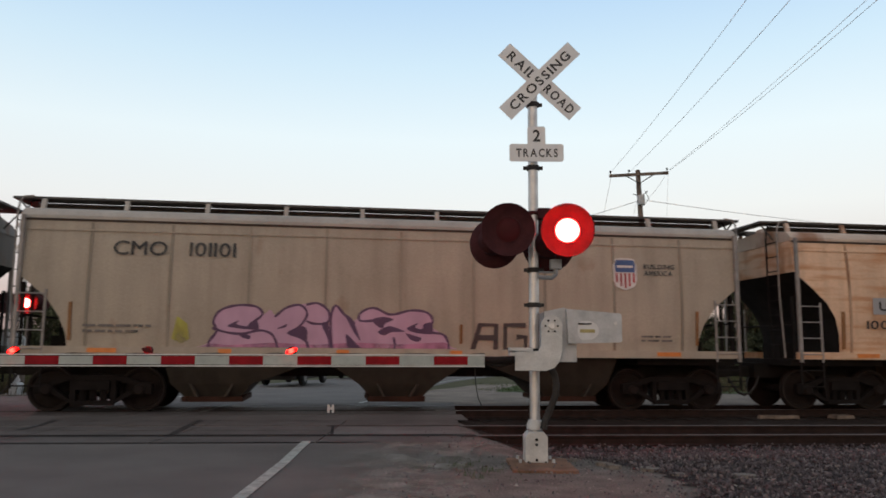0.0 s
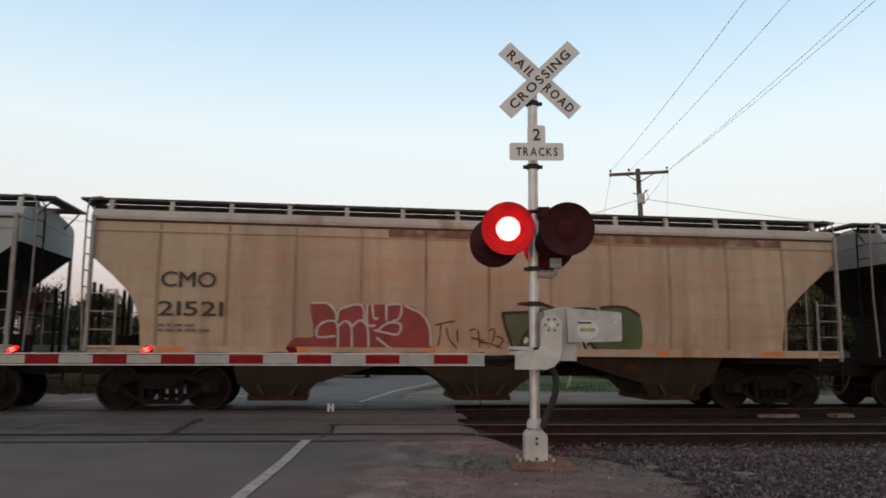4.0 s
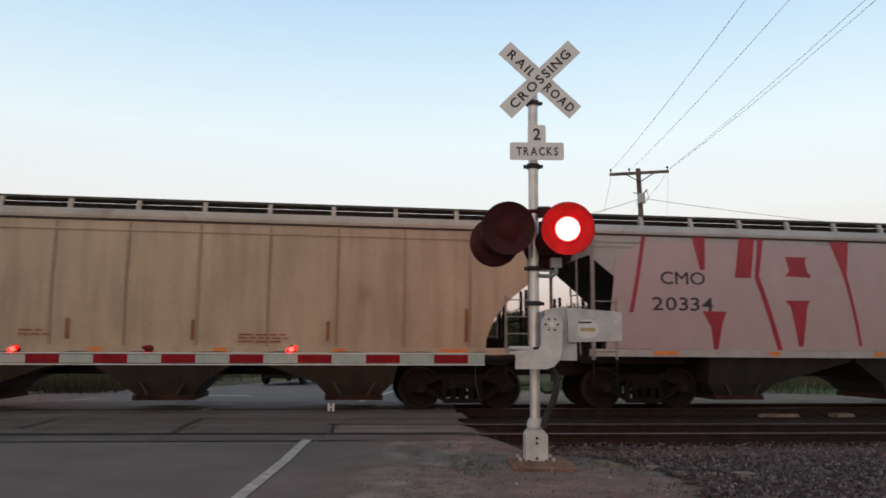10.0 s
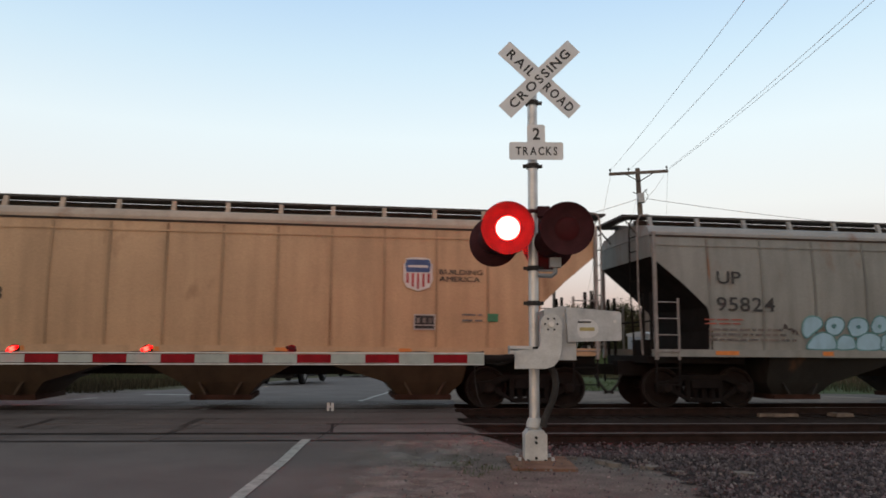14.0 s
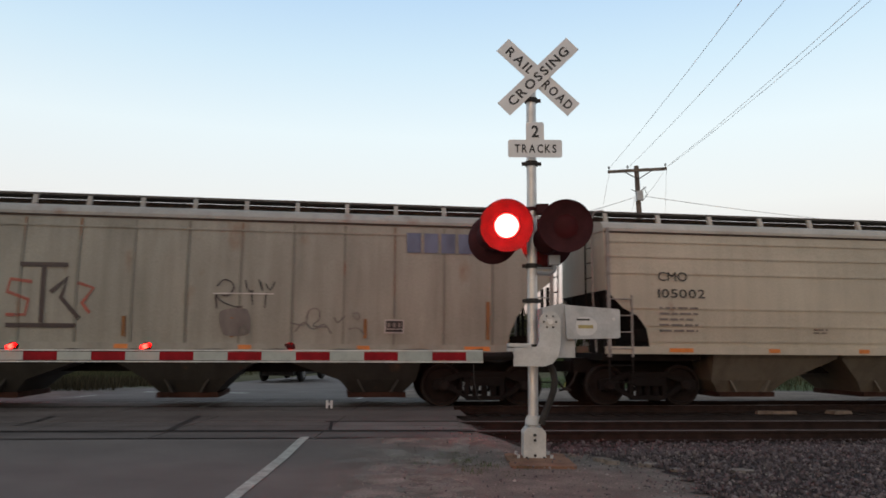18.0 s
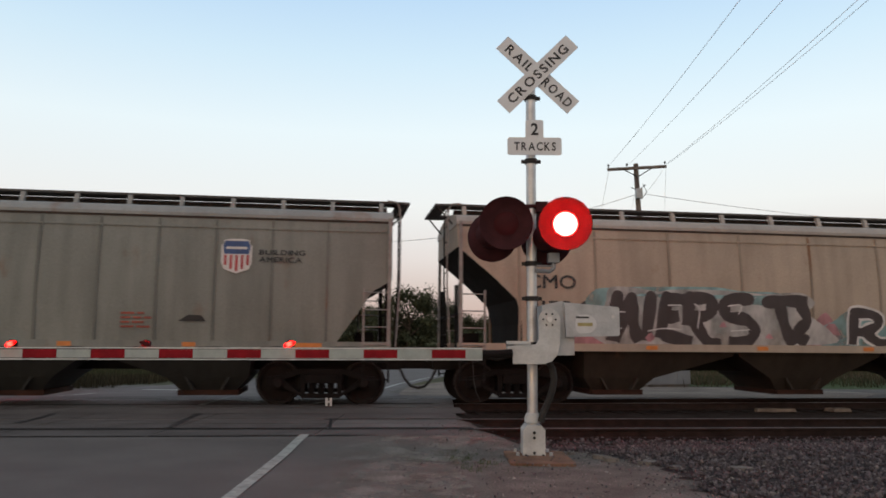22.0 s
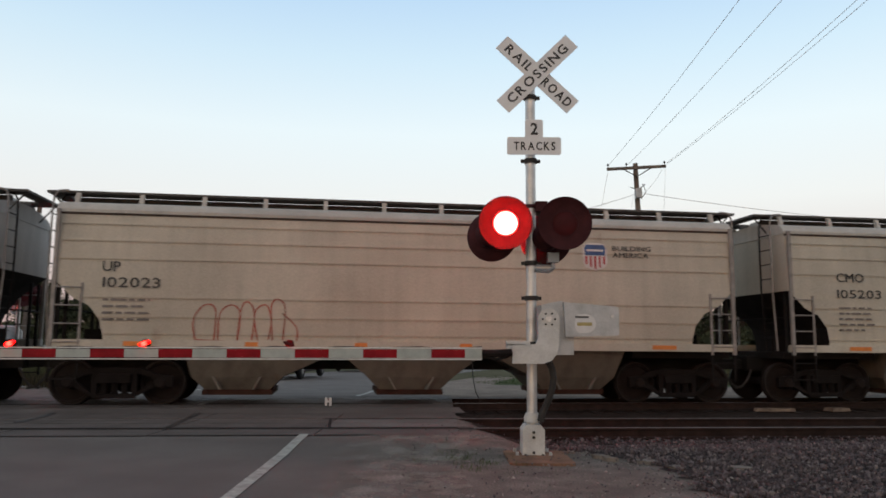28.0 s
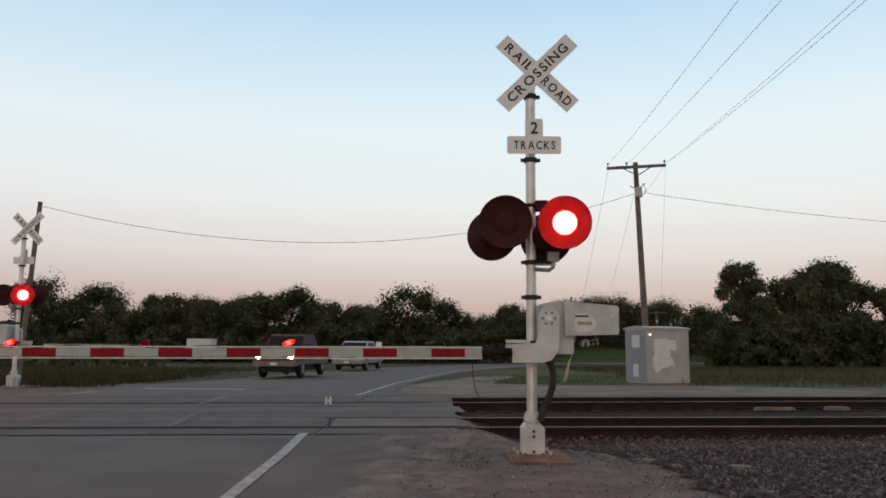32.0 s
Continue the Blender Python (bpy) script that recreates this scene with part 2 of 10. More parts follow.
PALE_WOOD = plain("pale_wood", (0.20, 0.155, 0.12), 0.85, var=0.4, scale=5)
GALV = plain("galvanised", (0.64, 0.63, 0.62), 0.45, 0.75, 0.2, 4)
SIGN_WHITE = plain("sign_white", (0.76, 0.76, 0.77), 0.45, var=0.08, scale=5)
SIGN_BLACK = plain("sign_black", (0.02, 0.02, 0.022), 0.5)
# black tinted red, so the lamps' glare sits in the paint
LAMP_GLARE_BLACK = plain("lamp_glare_black", (0.050, 0.012, 0.014), 0.8, var=0.3)
LENS_OFF = plain("dark_lens", (0.055, 0.004, 0.006), 0.66, var=0.2)
LENS_ON = glow("lit_lens", (1.0, 0.0, 0.0), 125.0, (1.0, 0.024, 0.020), 0.118, 0.168)
LENS_TRACK = glow("lit_lens_track", (1.0, 0.0, 0.0), 165.0, (1.0, 0.024, 0.020), 0.118, 0.168)
SMALL_ON = glow("lit_marker", (1.0, 0.0, 0.0), 30.0, (1.0, 0.022, 0.014), 0.010, 0.05)
CAST_WHITE = plain("cast_white", (0.53, 0.53, 0.515), 0.55, var=0.2, scale=5)
CAST_GREY = plain("cast_grey", (0.44, 0.45, 0.46), 0.5, 0.3, 0.2, 5)
ARM_EDGE = plain("arm_edge", (0.62, 0.64, 0.63), 0.5, var=0.2, scale=8)
ARM_WHITE = plain("arm_white", (0.36, 0.40, 0.38), 0.6, var=0.14, scale=8)
ARM_RED = plain("arm_red", (0.24, 0.006, 0.012), 0.75, var=0.2, scale=8)
DARK_METAL = plain("dark_metal", (0.045, 0.042, 0.040), 0.7, 0.3, 0.3)
CONCRETE = plain("concrete", (0.27, 0.22, 0.18), 0.9, var=0.3, scale=3)
FOUNDATION = plain("stained_foundation", (0.215, 0.118, 0.075), 0.9, var=0.4, scale=3)
# UNDER, TRUCK_M and WHEEL_M are near black to hold the shade below cars
UNDER = plain("under_frame_shade", (0.015, 0.013, 0.012), 0.95, 0.0, 0.4, 2.5)
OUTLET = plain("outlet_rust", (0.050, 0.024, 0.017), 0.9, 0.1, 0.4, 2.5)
TRUCK_M = plain("truck_shade_brown", (0.012, 0.0095, 0.009), 0.95, 0.0, 0.4, 3)
WHEEL_M = plain("wheel_shade_steel", (0.016, 0.012, 0.011), 0.95, 0.0, 0.3, 4)
TREAD = plain("wheel_tread", (0.035, 0.030, 0.028), 0.7, 0.3, 0.1)
BARK = plain("bark", (0.075, 0.058, 0.045), 0.95, var=0.4, scale=3)
POLE_WOOD = plain("pole_wood", (0.17, 0.14, 0.12), 0.9, var=0.35, scale=2)
WIRE = plain("wire", (0.84, 0.86, 0.88), 0.5)
ALUM = plain("aluminium", (0.40, 0.385, 0.375), 0.5, 0.35, 0.12, 1.5)
ALUM_DARK = plain("aluminium_shade", (0.27, 0.29, 0.31), 0.5, 0.35, 0.15, 1.5)
PATCH = plain("paint_patch", (0.60, 0.60, 0.60), 0.6, var=0.1)
LEAF = [island_mat("foliage_%d" % i, [(0, tuple(c * 0.55 for c in k)), (0.6, k), (1, tuple(c * 1.5 for c in k))])
        for i, k in enumerate(((0.068, 0.076, 0.044), (0.058, 0.068, 0.042), (0.084, 0.084, 0.048)))]
REFLECT = plain("orange_reflector", (0.62, 0.20, 0.04), 0.4, var=0.15)
RUNG = plain("rung_grey", (0.27, 0.25, 0.235), 0.6, 0.1, 0.25)
BOARD = plain("running_board", (0.10, 0.095, 0.09), 0.8, 0.2, 0.3)
DECAL_BLACK = spray("stencil_black", (0.025, 0.025, 0.027), 0.25, 2)
DECAL_GREY = spray("stencil_grey", (0.45, 0.44, 0.43), 0.2, 3)


for worn in (ASPHALT, PANEL, PANEL_PALE):
    # traffic has polished the surface
    worn_bsdf = worn.node_tree.nodes["Principled BSDF"]
    worn_bsdf.inputs["Specular IOR Level"].default_value, worn_bsdf.inputs["Roughness"].default_value = 0.24, 0.8


# ---- mesh helpers ----
class Shape:
    """Gathers the faces of one mesh."""

    def __init__(self):
        self.v, self.f, self.m = [], [], []

    def face(self, pts, mi=0):
        k = len(self.v)
        self.v += [tuple(p) for p in pts]
        self.f.append(tuple(range(k, k + len(pts))))
        self.m.append(mi)

    def box(self, x0, x1, y0, y1, z0, z1, mi=0, c=0.0):
        """A box; c cuts its upright edges off."""
        if c:
            self.prism([(x0 + c, y0), (x1 - c, y0), (x1, y0 + c), (x1, y1 - c), (x1 - c, y1), (x0 + c, y1), (x0, y1 - c), (x0, y0 + c)], z0, z1, "z", mi)
            return self
        k = len(self.v)
        self.v += [(x, y, z) for z in (z0, z1) for x, y in ((x0, y0), (x1, y0), (x1, y1), (x0, y1))]
        for q in ((3, 2, 1, 0), (4, 5, 6, 7), (0, 1, 5, 4), (1, 2, 6, 5), (2, 3, 7, 6), (3, 0, 4, 7)):
            self.f.append(tuple(k + i for i in q))
            self.m.append(mi)
        return self

    def prism(self, poly, a, b, axis="y", mi=0, cap=True):
        """A polygon drawn out along an axis: y takes (x, z), z takes (x, y), x takes (y, z)."""
        put = {"y": lambda p, w: (p[0], w, p[1]), "z": lambda p, w: (p[0], p[1], w), "x": lambda p, w: (w, p[0], p[1])}[axis]
        n, k = len(poly), len(self.v)
        self.v += [put(p, a) for p in poly] + [put(p, b) for p in poly]
        for i in range(n):
            j = (i + 1) % n
            self.f.append((k + i, k + j, k + n + j, k + n + i))
            self.m.append(mi)
        if cap:
            self.f += [tuple(k + i for i in reversed(range(n))), tuple(k + n + i for i in range(n))]
            self.m += [mi, mi]
        return self

    def lathe(self, prof, at=(0, 0, 0), axis="z", n=16, mi=0, a0=0.0, a1=2 * math.pi):
        """Turns a profile of (radius, height) round an axis."""
        full = abs(a1 - a0 - 2 * math.pi) < 1e-6
        steps = n if full else n + 1
        k = len(self.v)
        for r, h in prof:
            for i in range(steps):
                a = a0 + (a1 - a0) * i / n
                c, s = r * math.cos(a), r * math.sin(a)
                p = {"z": (c, s, h), "y": (c, h, s), "x": (h, c, s)}[axis]
                self.v.append((at[0] + p[0], at[1] + p[1], at[2] + p[2]))
        for j in range(len(prof) - 1):
            for i in range(n):
                i2 = (i + 1) % steps
                self.f.append((k + j * steps + i, k + j * steps + i2, k + (j + 1) * steps + i2, k + (j + 1) * steps + i))
                self.m.append(mi)
        return self

    def cyl(self, r, h0, h1, at=(0, 0, 0), axis="z", n=14, mi=0, r2=None):
        r2 = r if r2 is None else r2
        return self.lathe([(0.0005, h0), (r, h0), (r2, h1), (0.0005, h1)], at, axis, n, mi)

    def tube(self, path, r, n=6, mi=0, r_end=None):
        """A round bar along a path."""
        path = [Vector(p) for p in path]
        k0 = len(self.v)
        u = None
        for i, p in enumerate(path):
            d = (path[min(i + 1, len(path) - 1)] - path[max(i - 1, 0)]).normalized()
            if u is None:
                u = d.cross(Vector((0, 0, 1)) if abs(d.z) < 0.95 else Vector((1, 0, 0))).normalized()
            else:
                u = (u - d * u.dot(d)).normalized()
            w = d.cross(u)
            rr = r if r_end is None else r + (r_end - r) * i / (len(path) - 1)
            for j in range(n):
                a = 2 * math.pi * j / n
                self.v.append(tuple(p + (u * math.cos(a) + w * math.sin(a)) * rr))
        for i in range(len(path) - 1):
            for j in range(n):
                j2 = (j + 1) % n
                self.f.append((k0 + i * n + j, k0 + i * n + j2, k0 + (i + 1) * n + j2, k0 + (i + 1) * n + j))
                self.m.append(mi)
        self.f += [tuple(k0 + j for j in reversed(range(n))), tuple(k0 + (len(path) - 1) * n + j for j in range(n))]
        self.m += [mi, mi]
        return self

    def mesh(self, name, mats, smooth=False):
        me = bpy.data.meshes.new(name)
        me.from_pydata(self.v, [], self.f)
        for mt in (mats if isinstance(mats, (list, tuple)) else [mats]):
            me.materials.append(mt)
        me.polygons.foreach_set("material_index", self.m)
        bm = bmesh.new()
        bm.from_mesh(me)
        bmesh.ops.recalc_face_normals(bm, faces=bm.faces)
        bm.to_mesh(me)
        bm.free()
        if smooth:
            me.shade_smooth()
            me.set_sharp_from_angle(angle=radians(35))
        return me


def part(name, shape, mats=None, parent=None, label="", smooth=False, at=None):
    """Links a shape, or a mesh that other parts share, as one object under its thing."""
    ob = new(name, shape.mesh(name, mats, smooth) if isinstance(shape, Shape) else shape)
    if parent is not None:
        ob.parent = parent
    if at is not None:
        ob.matrix_basis = at
    if label:
        ob["label"] = label
    return ob


def thing(name, label, category, m=None, group="", kind=""):
    ob = new(name)
    ob.empty_display_size = 0.3
    if m is not None:
        ob.matrix_basis = m
    return tagged(ob, label, category, group, kind)


glyph_cache = {}


def glyph(ch, bold=0.0):
    """The faces of one character, its left edge at 0, capitals one unit high; also its width."""
    bold = round(bold, 3)
    key = (ch, bold)
    if key in glyph_cache:
        return glyph_cache[key]

    def outline(offset):
        cu = bpy.data.curves.new("writing", "FONT")
        cu.body, cu.offset, cu.resolution_u, cu.fill_mode = ch, offset, 3, "FRONT"
        ob = bpy.data.objects.new("writing", cu)
        scene.collection.objects.link(ob)
        bpy.context.view_layer.update()
        me = bpy.data.meshes.new_from_object(ob.evaluated_get(bpy.context.evaluated_depsgraph_get()))
        vs = [(v.co.x / 0.70, v.co.y / 0.70) for v in me.vertices]
        fs = [tuple(p.vertices) for p in me.polygons]
        area = sum(p.area for p in me.polygons)
        bpy.data.objects.remove(ob)
        bpy.data.curves.remove(cu)
        bpy.data.meshes.remove(me)
        return vs, fs, area

    vs, fs, area = outline(bold)
    if bold:
        v0, f0, plain_area = outline(0.0)
        if area > plain_area * (1.35 + 14 * bold):
            # the widened outline does not close: lay shifted copies side by side in its stead
            vs, fs = [], []
            for dx, dy in ((-bold, 0), (0, 0), (bold, 0), (0, bold), (0, -bold)):
                k = len(vs)
                vs += [(x + dx * 1.4, y + dy * 1.4) for x, y in v0]
                fs += [tuple(k + i for i in f) for f in f0]
    x0, x1 = min(v[0] for v in vs), max(v[0] for v in vs)
    glyph_cache[key] = ([(x - x0, y) for x, y in vs], fs, x1 - x0)
    return glyph_cache[key]


# every character is drawn once here, before the place is filled
for letter_weight, letter_set in ((-0.01, "59G-"), (0.0, "ABCDEIMNORSU"), (0.01, "0123456789CEFMOPRSUX"), (0.02, "ABCDEGHILMNOPRUWTX"), (0.03, "OMBXA"), (0.022, "ACDGIKLNORST"), (0.025, "2"), (0.03, "EIRS"),
                                  (0.04, "ACHOT"), (0.05, "ADELPR"), (0.055, "EFGIU"), (0.06, "ERSTW"), (0.07, "ABCEHKLORTU"), (0.075, "EIKLNRS"), (0.08, "EIKRS"), (0.085, "EPRSUFGI"),
                                  (0.09, "ACDEOPS"), (0.103, "KLR"), (0.11, "ERSTUWAHKLO"), (0.115, "EFGIUPRS"), (0.12, ".CEIKNSTi"), (0.13, "ADEKPS"), (0.14, "CEOS"), (0.145, "EPRSU"), (0.15, "KORU"),
                                  (0.165, ".CETi"), (0.18, "EKS")):
    for letter in letter_set:
        glyph(letter, letter_weight)


def write(sh, text, x, z, y, height, width=None, bold=0.0, mi=0, lean=0.0, wave=0.0, gap=0.13, seed=0):
    """Adds writing to a shape, on the plane y, facing -y. lean slants it; wave tilts and lifts the letters one by one."""
    rng = random.Random(len(text) * 7 + seed)
    cells, at = [], 0.0
    for ch in text:
        if ch == " ":
            at += 0.34
            continue
        vs, fs, w = glyph(ch, bold)
        cells.append((vs, fs, w, at))
        at += w + gap
    total = at - gap
    sx = (width / total) if width else height
    for n, (vs, fs, w, a0) in enumerate(cells):
        turn, lift, grow = rng.uniform(-1, 1) * wave, rng.uniform(-1, 1) * wave * 0.6, 1 + rng.uniform(-0.5, 1) * wave
        k = len(sh.v)
        for a, b in vs:
            u, q = a - w / 2, b - 0.5
            u, q = u * math.cos(turn) - q * math.sin(turn), (u * math.sin(turn) + q * math.cos(turn)) * grow
            b2 = q + 0.5 + lift
            sh.v.append((x + (a0 + w / 2 + u) * sx + lean * b2 * height, y - 0.0001 * n, z + b2 * height))
        for f in fs:
            sh.f.append(tuple(k + i for i in f))
            sh.m.append(mi)
    return sh


# ---- plan: the main track's axis and the lie of the land ----
THETA = 8.2
DX, DY = math.cos(radians(THETA)), math.sin(radians(THETA))
MAIN, SIDING = 17.5, 12.72
ROADWAY = ((-900, -0.05), (9.4, -0.045), (10.9, 0.0), (19.3, 0.0), (20.6, -0.06), (28, -0.195), (34, -0.335), (48, -0.49),
           (70, -0.82), (100, -1.17), (150, -1.67), (260, -2.16), (3500, -2.16))
LAND = ((-900, -0.06), (9.4, -0.06), (10.9, -0.20), (19.3, -0.20), (20.6, -0.09), (28, -0.205), (34, -0.345), (48, -0.50),
        (70, -0.83), (100, -1.18), (150, -1.68), (260, -2.17), (3500, -2.17))


def along(s, v, z=0.0):
    """World place of a point s metres along the main track and v metres across it."""
    return (s * DX - v * DY, s * DY + v * DX, z)


def level(s, v, table=LAND):
    """Height of the land at a station; where the road crosses, the land is filled up to the rails."""
    z = float(np.interp(v, [a for a, _ in table], [b for _, b in table]))
    if table is LAND:
        fill = min(1.0, max(0.0, (2.95 - s) / 0.75), 1.0) * min(1.0, max(0.0, (s + 16.0) / 2.0))
        up = float(np.interp(v, [a for a, _ in ROADWAY], [b for _, b in ROADWAY])) - 0.008
        z += fill * (up - z)
    return z


def hill(x, y):
    """A low grassy rise far behind the road."""
    q = ((x - 24) / 26) ** 2 + ((y - 128) / 26) ** 2
    return 3.4 * (1 - q) ** 2 if q < 1 else 0.0


def height(x, y, table=LAND):
    return level(x * DX + y * DY, y * DX - x * DY, table) + hill(x, y)


# ---- ground ----
def ground():
    sh = Shape()
    vs = sorted(set([a for a, _ in LAND] + [-60, -20, 0, 15, 24, 40, 60, 85, 125, 200, 600, 1200]))
    ss = [-2500, -900, -400, -200, -100, -60, -40, -25, -16, -14, -8, 0, 1.2, 2.2, 2.58, 2.95, 3.2, 8, 15, 25, 40, 60, 100, 200, 400, 900, 2500]
    grid = [[along(s, v, level(s, v)) for s in ss] for v in vs]
    n = len(ss)
    sh.v = [p for row in grid for p in row]
    for j in range(len(vs) - 1):
        for i in range(n - 1):
            sh.f.append((j * n + i, j * n + i + 1, (j + 1) * n + i + 1, (j + 1) * n + i))
            sh.m.append(0 if vs[j] >= 28 or vs[j] < -20 else 1)
    ob = part("ground", sh, [FIELD, DIRT])
    return tagged(ob, "flat farmland and dirt round the level crossing", "ground", kind="structure")


def patch(name, poly, mat, lift, label, category, table=LAND, kind="structure"):
    """A thin sheet with an outline, laid on the land."""
    bm = bmesh.new()
    bm.faces.new([bm.verts.new((x, y, 0)) for x, y in poly])
    x0, x1 = min(p[0] for p in poly), max(p[0] for p in poly)
    y0, y1 = min(p[1] for p in poly), max(p[1] for p in poly)
    for v, _ in table:
        if 0 < v < 200:
            bmesh.ops.bisect_plane(bm, geom=bm.verts[:] + bm.edges[:] + bm.faces[:], plane_co=along(0, v), plane_no=(-DY, DX, 0))
    for s in (-16, -14, 1.2, 2.2, 2.58, 2.95, 3.2):
        bmesh.ops.bisect_plane(bm, geom=bm.verts[:] + bm.edges[:] + bm.faces[:], plane_co=along(s, 0), plane_no=(DX, DY, 0))
    if y0 > 100:
        for k in range(1, 13):
            bmesh.ops.bisect_plane(bm, geom=bm.verts[:] + bm.edges[:] + bm.faces[:], plane_co=(x0 + (x1 - x0) * k / 13, 0, 0), plane_no=(1, 0, 0))
            bmesh.ops.bisect_plane(bm, geom=bm.verts[:] + bm.edges[:] + bm.faces[:], plane_co=(0, y0 + (y1 - y0) * k / 13, 0), plane_no=(0, 1, 0))
    for v in bm.verts:
        v.co.z = height(v.co.x, v.co.y, table) + lift
    bmesh.ops.recalc_face_normals(bm, faces=bm.faces)
    me = bpy.data.meshes.new(name)
    bm.to_mesh(me)
    bm.free()
    me.materials.append(mat)
    return tagged(new(name, me), label, category, kind=kind)


ground()


def bend(y):
    """How far the road has swung to the right at y."""
    return 0.0 if y < 19 else 0.0034 * (y - 19) ** 2


def across(x, v):
    """The point at x on a line v metres across the main track."""
    return (x, (v + x * DY) / DX)


def road():
    """The bend behind the crossing."""
    ys = [23.0, 24, 26, 28, 30, 32, 34, 37, 40, 44, 48, 53, 58, 64, 70, 78, 86, 94]
    sh = Shape()
    n = 6
    for y in ys:
        c, tilt = bend(y), (0.0068 * (y - 19) if y > 23 else 0.0272 * (y - 22))
        for i in range(n):
            w = -9.9 + 8.4 * i / (n - 1)
            nx, ny = 1 / math.hypot(1, tilt), -tilt / math.hypot(1, tilt)
            x, yy = -5.6 + c + (w + 5.6) * nx, y + (w + 5.6) * ny
            sh.v.append((x, yy, height(x, yy, ROADWAY) + 0.004))
    for j in range(len(ys) - 1):
        for i in range(n - 1):
            sh.f.append((j * n + i, j * n + i + 1, (j + 1) * n + i + 1, (j + 1) * n + i))
            sh.m.append(0)
    ob = part("road_bend", sh, ASPHALT)
    return tagged(ob, "two-lane grey asphalt road that bends away behind the tracks", "road", kind="structure")


road()
near_v, far_v = SIDING - 1.76, MAIN + 1.76
EDGE = ((-0.4, -300), (-0.4, -30), (-0.45, 3), (-0.6, 5.5), (-0.55, 6.9), (-0.48, 7.5), (-0.3, 8.2), (-0.25, 8.9), (-0.1, 9.5), (0.0, 10.3), (0.2, 10.9))
patch("road_near", [(-9.9, -300), *EDGE, across(-0.3, near_v + 0.1), across(-9.9, near_v + 0.5)], ASPHALT, 0.004, "grey asphalt road up to the near rails", "road", ROADWAY)
patch("road_far", [across(-9.9, far_v), across(-1.2, far_v), (-1.0, 20.4), (-1.5, 22.0), (-1.46, 23.1), (-9.84, 23.0)], ASPHALT, 0.004, "grey asphalt road beyond the far rails", "road", ROADWAY)
patch("far_road", [(17, 84), (30, 93.5), (52, 102), (110, 118), (240, 146), (240, 156), (108, 127), (50, 110.5), (26, 101.5), (12, 94)], ASPHALT, 0.05,
      "far stretch of the asphalt road across the fields", "road")
patch("dirt_spread", [(-1.8, 2), (0.2, 2), (0.3, 6.0), (0.3, 7.5), (0.2, 8.6), (0.3, 9.6), (0.4, 10.6), (0.9, 11.1), (-1.8, 11.0), (-1.8, 9.4), (-1.8, 7.6)], DIRT_THIN, 0.013,
      "brown dirt strewn over the worn edge of the asphalt", "dirt")
patch("track_fill", [across(-10.6, SIDING + 2.2), across(-3, SIDING + 1.9), across(0.45, SIDING + 1.72), across(0.35, MAIN - 1.76), across(-10.6, MAIN - 1.76)], ASPHALT, 0.001,
      "asphalt between the two tracks", "road", ROADWAY)
patch("far_hill", [(-2, 102), (50, 102), (50, 154), (-2, 154)], GRASS_G, 0.0, "low green rise far behind the road", "hill")
patch("gravel_pad", [(-1.2, 20.2), (0.5, 20.6), (12, 22.0), (13.6, 23.4), (12.2, 26.0), (9.6, 27.6), (3.4, 27.3), (1.9, 28.4), (2.4, 33.0), (4.0, 40), (2.0, 40), (-0.4, 31), (-1.2, 25)],
      GRAVEL_PAD, 0.010, "pale gravel yard beside the equipment house", "gravel")
patch("grass_patch", [(1.2, 28.6), (9.8, 28.2), (14, 26.6), (40, 30), (60, 60), (30, 75), (14, 62), (6.5, 46), (3.0, 36)], GRASS_G, 0.006,
      "mown green grass behind the gravel yard", "grass")


def painted_line(name, pts, width, label, mat=LINE, lift=0.010):
    sh = Shape()
    for i, (x, y) in enumerate(pts):
        a, b = Vector(pts[max(i - 1, 0)]), Vector(pts[min(i + 1, len(pts) - 1)])
        d = (b - a).normalized()
        for k in (-0.5, 0.5):
            px, py = x + d.y * width * k, y - d.x * width * k
            sh.v.append((px, py, height(px, py, ROADWAY) + lift))
    for i in range(len(pts) - 1):
        sh.f.append((2 * i, 2 * i + 1, 2 * i + 3, 2 * i + 2))
        sh.m.append(0)
    return tagged(part(name, sh, mat), label, "road marking", "road markings")


painted_line("edge_line", [(-1.95 + 0.026 * (11.0 - y), y) for y in (-20, 0, 5, 7, 9.3, 10.3, 11.0)], 0.13, "white painted edge line of the near lane", lift=0.012)
painted_line("edge_line", [(-1.97 + bend(y) - (0.02 if y > 22 else 0.1), y) for y in (18.9, 19.4, 20.6, 22, 24, 26, 28, 31, 34, 38, 43, 48, 55, 62, 70, 80)], 0.12, "white painted edge line along the bend")
painted_line("edge_line", [(-9.3, y) for y in (18.6, 19.4, 20.6)], 0.12, "short piece of white edge line at the far verge")
painted_line("stop_line", [(-8.9, 22.9), (-5.7, 22.45)], 0.42, "white stop bar before the far gate")
painted_line("centre_line", [(-5.0, 15.9), (-5.05, 17.0), (-5.1, 18.3)], 0.14, "worn pale centre line over the tracks", LINE_OLD)
TAR = plain("tar_strip", (0.036, 0.034, 0.033), 0.52, var=0.3, scale=9)
TAR.node_tree.nodes["Principled BSDF"].inputs["Specular IOR Level"].default_value = 0.3
painted_line("tar_strip", [(-4.14, 11.75), (-4.32, 13.0), (-4.42, 14.0)], 0.11, "smooth dark tar strip between the rails", TAR)
painted_line("tar_strip", [(-6.72, 12.2), (-6.8, 13.0), (-6.98, 13.9)], 0.11, "smooth dark tar strip between the rails", TAR)


